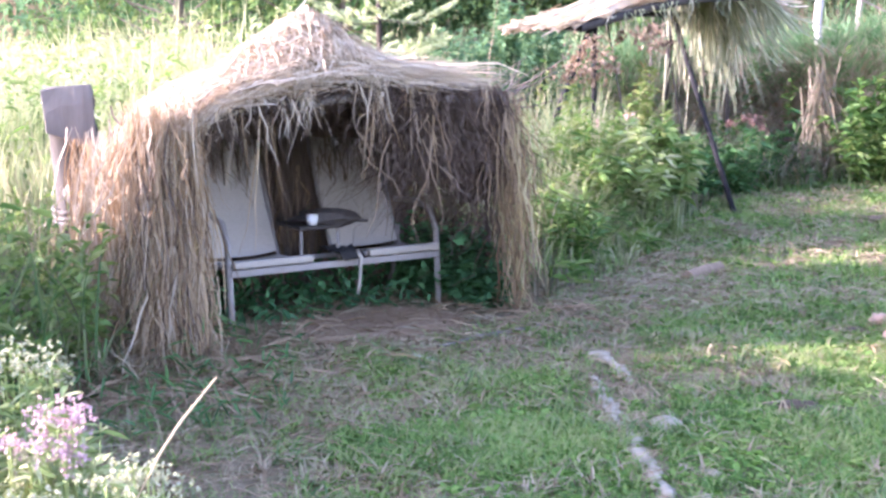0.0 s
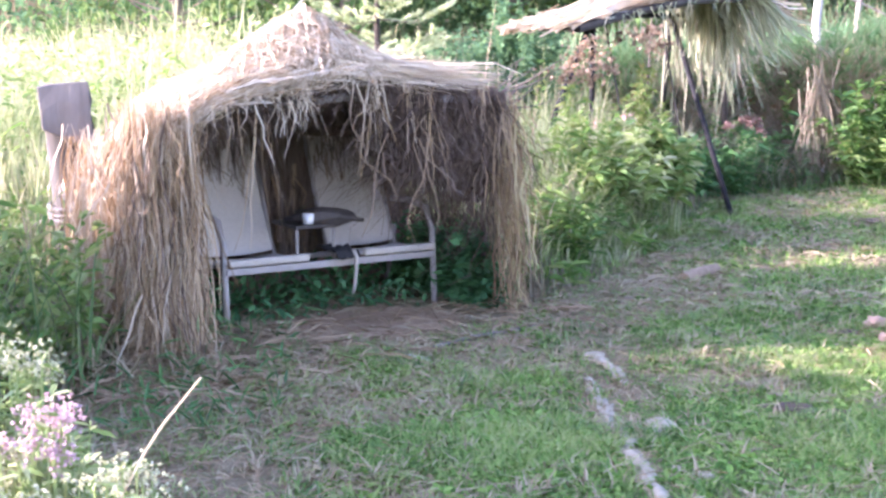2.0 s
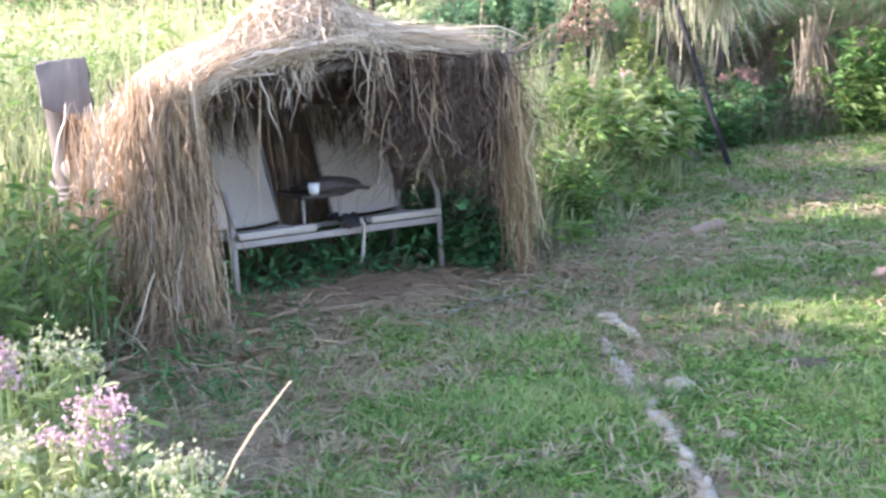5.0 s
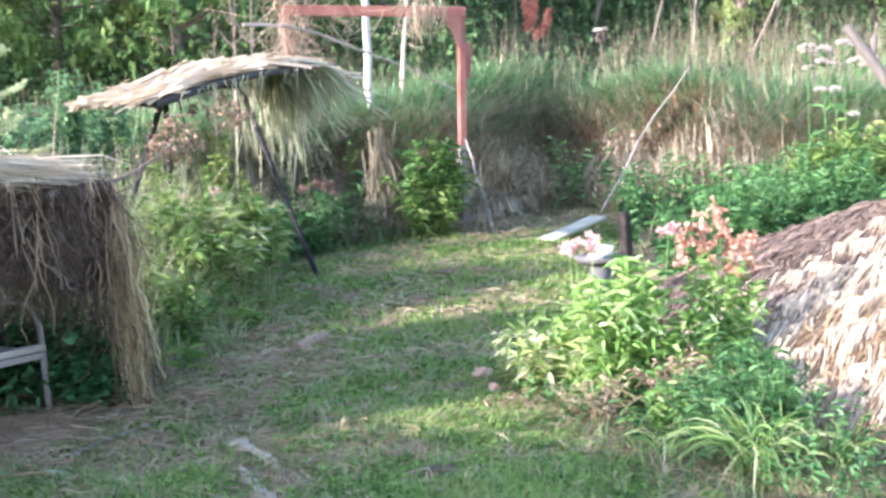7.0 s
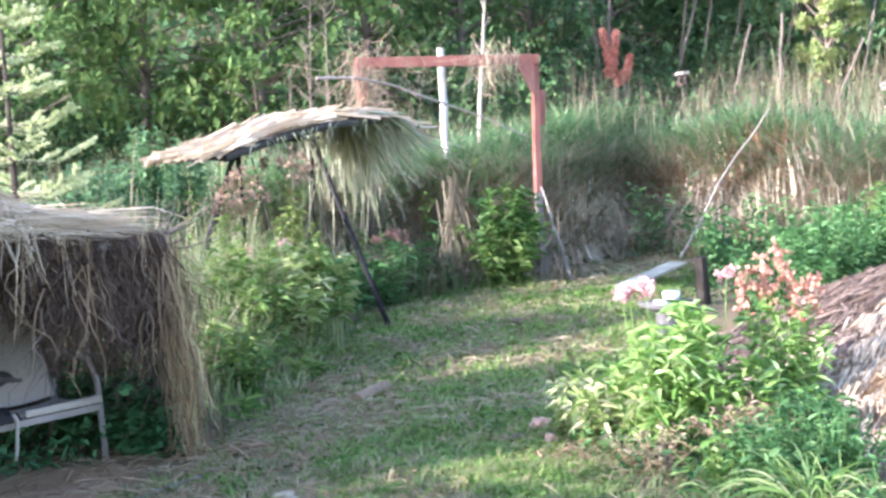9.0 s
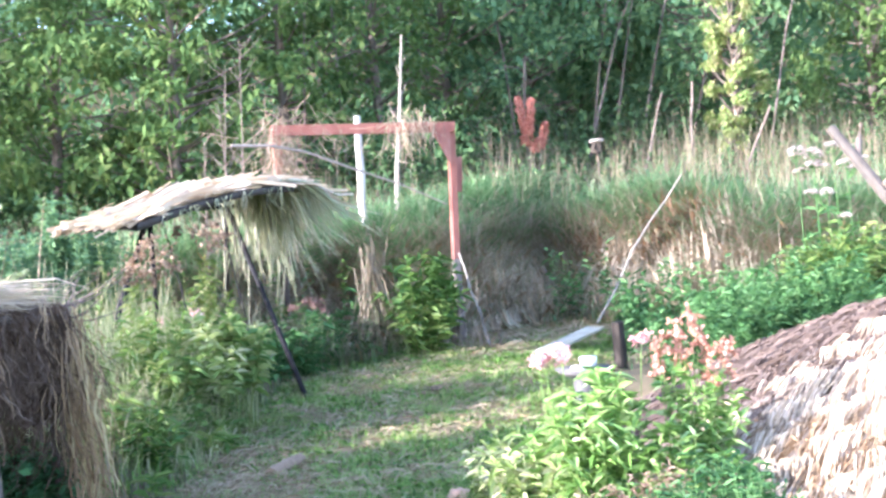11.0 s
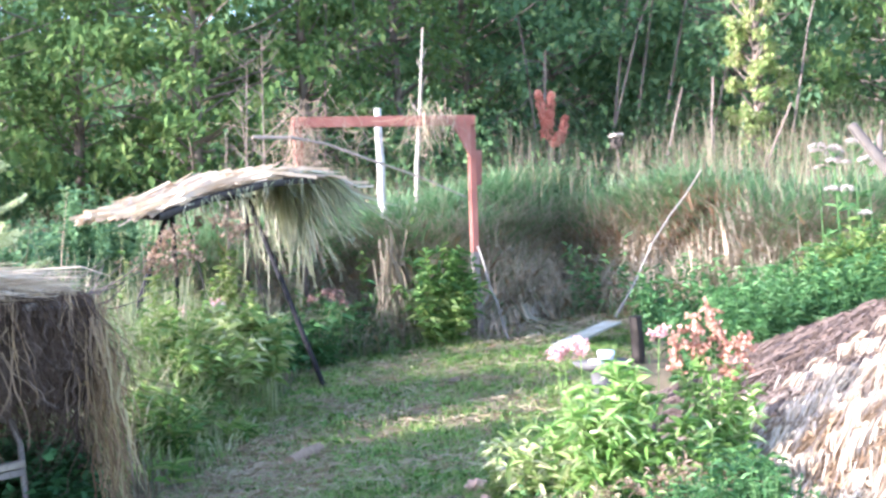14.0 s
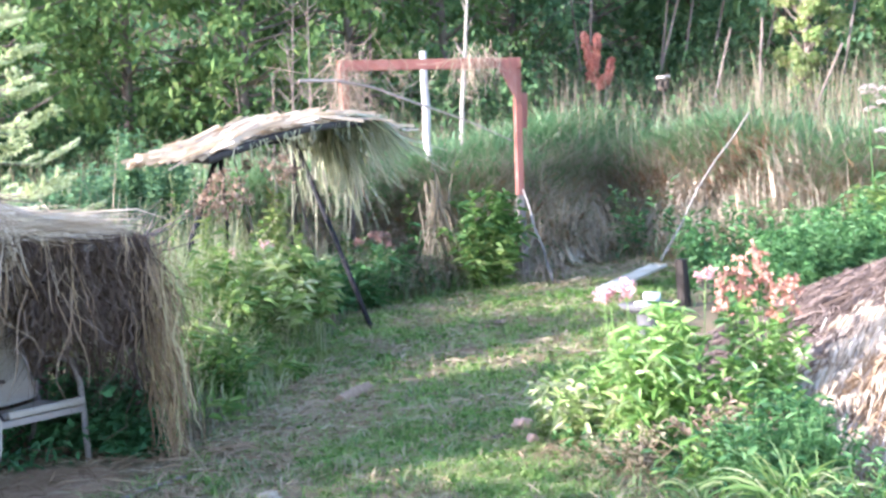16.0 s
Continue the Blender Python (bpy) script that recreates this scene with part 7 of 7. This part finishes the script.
for k in range(44):
    g = np.random.default_rng(k)
    z = 0.5 + 2.9 * (k // 4 * 4 + 0.3 * (k % 4)) / 44
    a = k * 2.4
    L = (3.6 - z) * 0.27 + 0.12
    tip = np.array([math.cos(a) * L, math.sin(a) * L, z + 0.22 * L])
    w = [np.array([0, 0, z]), np.array([math.cos(a) * L * 0.5, math.sin(a) * L * 0.5, z - 0.05 * L]), tip]
    bo = part("branch", pole_bm(w, [0.012, 0.008, 0.003], 5), BARK, spr)
    # side twigs, then needles along all of them
    twigs = [(w[0], w[1], w[2])]
    for q in range(int(7 * L) + 3):
        f = 0.25 + 0.7 * g.uniform()
        s0 = np.array([np.interp(f, [0, 0.5, 1], [p[c] for p in w]) for c in range(3)])
        turn = a + (1 if q % 2 else -1) * 0.75
        e = s0 + np.array([math.cos(turn), math.sin(turn), 0.35]) * (0.12 + L * 0.34 * (1.05 - f))
        twigs.append((s0, (s0 + e) / 2, e))
    pts, ways = [], []
    for p0, p1, p2 in twigs:
        n = int(480 * np.linalg.norm(p2 - p0)) + 8
        tt = g.uniform(0, 1, n)
        pts.append(np.stack([np.interp(tt, [0, 0.5, 1], [p0[c], p1[c], p2[c]]) for c in range(3)], 1))
        ways.append(unit(unit(p2 - p0) * 0.7 + g.normal(size=(n, 3)) * 0.6))
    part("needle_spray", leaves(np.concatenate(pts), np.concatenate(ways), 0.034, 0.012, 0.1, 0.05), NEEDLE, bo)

# ---- trees behind the field ----


def tree(name, label, u, v, height, crown_w, crown_from, mat, n_clump, per, leaf, seed, bark=BARK, lean=0.0, trunk_r=0.12):
    """Tapered trunk with limbs, and a crown of leaf clumps with gaps."""
    x, y = xy_of(u, v)
    g = np.random.default_rng(seed)
    ob = thing(name, label, "tree", (x, y, float(land(x, y))))
    t = np.linspace(0, 1, 7)
    path = np.stack([lean * height * t + 0.06 * np.sin(5 * t + seed), 0.06 * np.cos(4 * t), height * 0.95 * t - 0.2], 1)
    limbs, tips = [], []
    for k in range(n_clump):
        f = crown_from + (1 - crown_from) * (k + g.uniform()) / n_clump
        base = np.array([np.interp(f * 0.85, t, path[:, c]) for c in range(3)])
        a = g.uniform(0, 2 * np.pi)
        prof = math.sin(math.pi * min(1, 0.12 + 0.88 * (f - crown_from) / (1 - crown_from))) ** 0.6 + 0.15
        reach = crown_w * prof * g.uniform(0.35, 1.05)
        tip = base + [math.cos(a) * reach, math.sin(a) * reach, height * 0.12 * g.uniform(0.1, 1.2)]
        limbs.append(np.stack([base, (base + tip) / 2 + [0, 0, -0.05], tip]))
        tips.append(tip)
    tr = tubes(path[None], np.linspace(trunk_r, trunk_r * 0.15, 7)[None], 8)
    part("trunk", merged(tr, tubes(np.array(limbs), np.array([0.03, 0.02, 0.007]) * trunk_r / 0.12, 4)), bark, ob)
    c = np.repeat(np.array(tips), per, 0)
    size = np.repeat(g.uniform(0.6, 1.3, n_clump), per)[:, None] * crown_w * 0.25
    p = c + unit(g.normal(size=c.shape)) * g.uniform(0, 1, (len(c), 1)) ** 0.5 * size * [1, 1, 0.75]
    way = unit(g.normal(size=c.shape) + [0, 0, -0.15])
    L = g.uniform(0.7, 1.3, len(p)) * leaf
    part("crown", leaves(p, way, L, L * g.uniform(0.4, 0.6, len(p)), 0.15, 0.2), mat, ob)
    return ob


WILLOW, MIXED, DENSE, SHADY = "leafy willow tree with light green leaves", "leafy tree with yellow-green leaves", "leafy green tree at the edge of the wood", "dark dense tree in the shade"
# along, across, height, crown
TREES = [(WILLOW, 19.5, -8.8, 7.5, 2.6), (WILLOW, 21.5, -6.2, 8.5, 2.6), (MIXED, 20.5, -3.9, 7.5, 2.0), (MIXED, 22.5, -2.2, 8.5, 2.2), (DENSE, 24.5, -0.4, 9.0, 2.2), (SHADY, 26.5, 1.2, 9.5, 2.4), (SHADY, 27.5, 3.2, 10.0, 2.6),
         (SHADY, 28.0, 5.6, 10.0, 2.6), (SHADY, 26.5, 7.4, 9.0, 2.2), (DENSE, 25.0, 10.4, 9.5, 2.4), (DENSE, 25.0, 12.8, 9.5, 2.6), (DENSE, 22.0, 14.5, 9.0, 2.6), (WILLOW, 19.0, -12.0, 8.0, 2.8), (WILLOW, 24.0, -10.0, 9.5, 2.8)]
for k, (lb, u, v, h, w) in enumerate(TREES):
    dark = lb is SHADY
    tree("tree", lb, u, v, h, w, 0.03 if dark else 0.06, TREE_B if dark else TREE_A, 80 if dark else 75, 80 if dark else 70, 0.23 if dark else 0.20, 60 + k)
tree("yellowing_tree", "slender tree with yellow leaves turning orange", 22.8, 6.7, 5.6, 0.55, 0.05, TREE_Y, 90, 110, 0.11, 88)
tree("birch", "thin pale-barked birch among the trees", 24.0, 11.2, 9.0, 0.9, 0.55, TREE_A, 20, 40, 0.13, 89, PALE_BARK, 0.03, 0.07)
for k, (u, v, h, ln) in enumerate([(21.8, -1.8, 5.5, 0.06), (22.5, -1.0, 6.5, -0.03), (25.2, 4.6, 7, 0.22), (25.4, 5.2, 7, 0.28), (24.8, 2.6, 5, -0.1), (24.6, 3.9, 6, 0.35), (24.9, 6.2, 6.5, 0.30), (25.0, 4.1, 6.5, 0.18), (23.8, 7.6, 5.5, 0.25)]):
    x, y = xy_of(u, v)
    z = float(land(x, y))
    ob = thing("bare_sapling", "thin bare grey sapling before the dark trees", "sapling", (x, y, z))
    part("trunk", pole_bm([(0, 0, -0.1), (ln * h * 0.5, 0, h * 0.5), (ln * h * 1.2, 0, h)], [0.032, 0.024, 0.01], 7), BARK, ob)

# a dead thicket with grey twisted branches under the dark trees
dead = thing("dead_thicket", "grey twisted dead branches under the trees", "dead branches", (11.0, 20.9, float(land(11.0, 20.9))))
g = np.random.default_rng(77)
part("trunk", pole_bm([(0.1, 0, -0.2), (0.0, 0.05, 1.2), (0.1, 0, 2.6)], [0.04, 0.035, 0.02], 8, 0.1, 3), BARK, dead)
for k in range(11):
    a, z = 2.4 * k, 1.0 + 0.15 * k
    step = np.array([math.cos(a), 0.4 * math.sin(a), 0.12]) * 0.16
    p = np.array([0.04, 0.03, z]) + np.concatenate([np.zeros((1, 3)), np.cumsum(g.normal(size=(7, 3)) * 0.06 + step - np.array([0, 0, 0.05]) * np.arange(7)[:, None] ** 0.7, 0)])
    part("branch", pole_bm(p, [0.014, 0.013, 0.012, 0.011, 0.010, 0.008, 0.006, 0.004], 6, 0.1, k), DULL_WOOD, dead)

# undergrowth and the wooded slope behind
n = 1500
u, v = rng.uniform(19.5, 28, n), rng.uniform(-16, 18, n)
x, y = xy_of(u, v)
c = on_land(x, y) + np.stack([0 * u, 0 * u, rng.uniform(0.1, 1.3, n) * np.where(v > 1.5, smooth01((u - 22) / 3), 1)], 1)
p = np.repeat(c, 34, 0) + rng.normal(size=(n * 34, 3)) * [0.4, 0.4, 0.3]
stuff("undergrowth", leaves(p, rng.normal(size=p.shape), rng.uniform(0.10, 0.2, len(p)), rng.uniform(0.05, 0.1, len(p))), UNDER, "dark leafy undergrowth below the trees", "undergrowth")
n = 2200
u, v = rng.uniform(27, 62, n), rng.uniform(-45, 50, n)
x, y = xy_of(u, v)
c = on_land(x, y) + np.stack([0 * u, 0 * u, rng.uniform(0.2, 8.5, n)], 1)
p = np.repeat(c, 40, 0) + rng.normal(size=(n * 40, 3)) * [1.0, 1.0, 0.8]
stuff("far_woods", leaves(p, rng.normal(size=p.shape), rng.uniform(0.3, 0.6, len(p)), rng.uniform(0.18, 0.34, len(p))), TREE_B, "dense far woods on the rising slope", "woods")

for k, (x, y, h, ln) in enumerate([(3.0, 14.3, 2.3, 0.03), (3.3, 14.6, 3.0, 0.05), (3.45, 14.5, 2.6, -0.04), (3.62, 14.8, 3.2, 0.03), (4.0, 14.4, 2.5, 0.12), (3.75, 14.2, 2.2, -0.1)]):
    z = float(land(x, y))
    ob = thing("bare_sapling", "thin bare grey shoot with twigs beside the gateway", "sapling", (x, y, z))
    part("trunk", pole_bm([(0, 0, -0.1), (ln * h * 0.5, 0, h * 0.5), (ln * h * 1.2, 0.02, h)], [0.014, 0.011, 0.004], 6), BARK, ob)
    g = np.random.default_rng(200 + k)
    tw = []
    for q in range(16):
        f, a = g.uniform(0.35, 0.98), g.uniform(0, 2 * np.pi)
        s0 = np.array([ln * h * f * 1.05, 0, h * f])
        e = s0 + np.array([math.cos(a) * 0.3, math.sin(a) * 0.3, 0.28]) * g.uniform(0.5, 1.2)
        tw.append(np.stack([s0, (s0 + e) / 2 + [0, 0, -0.03], e]))
    part("twig_tuft", tubes(np.array(tw), np.array([0.007, 0.005, 0.0025]), 4), BARK, ob)
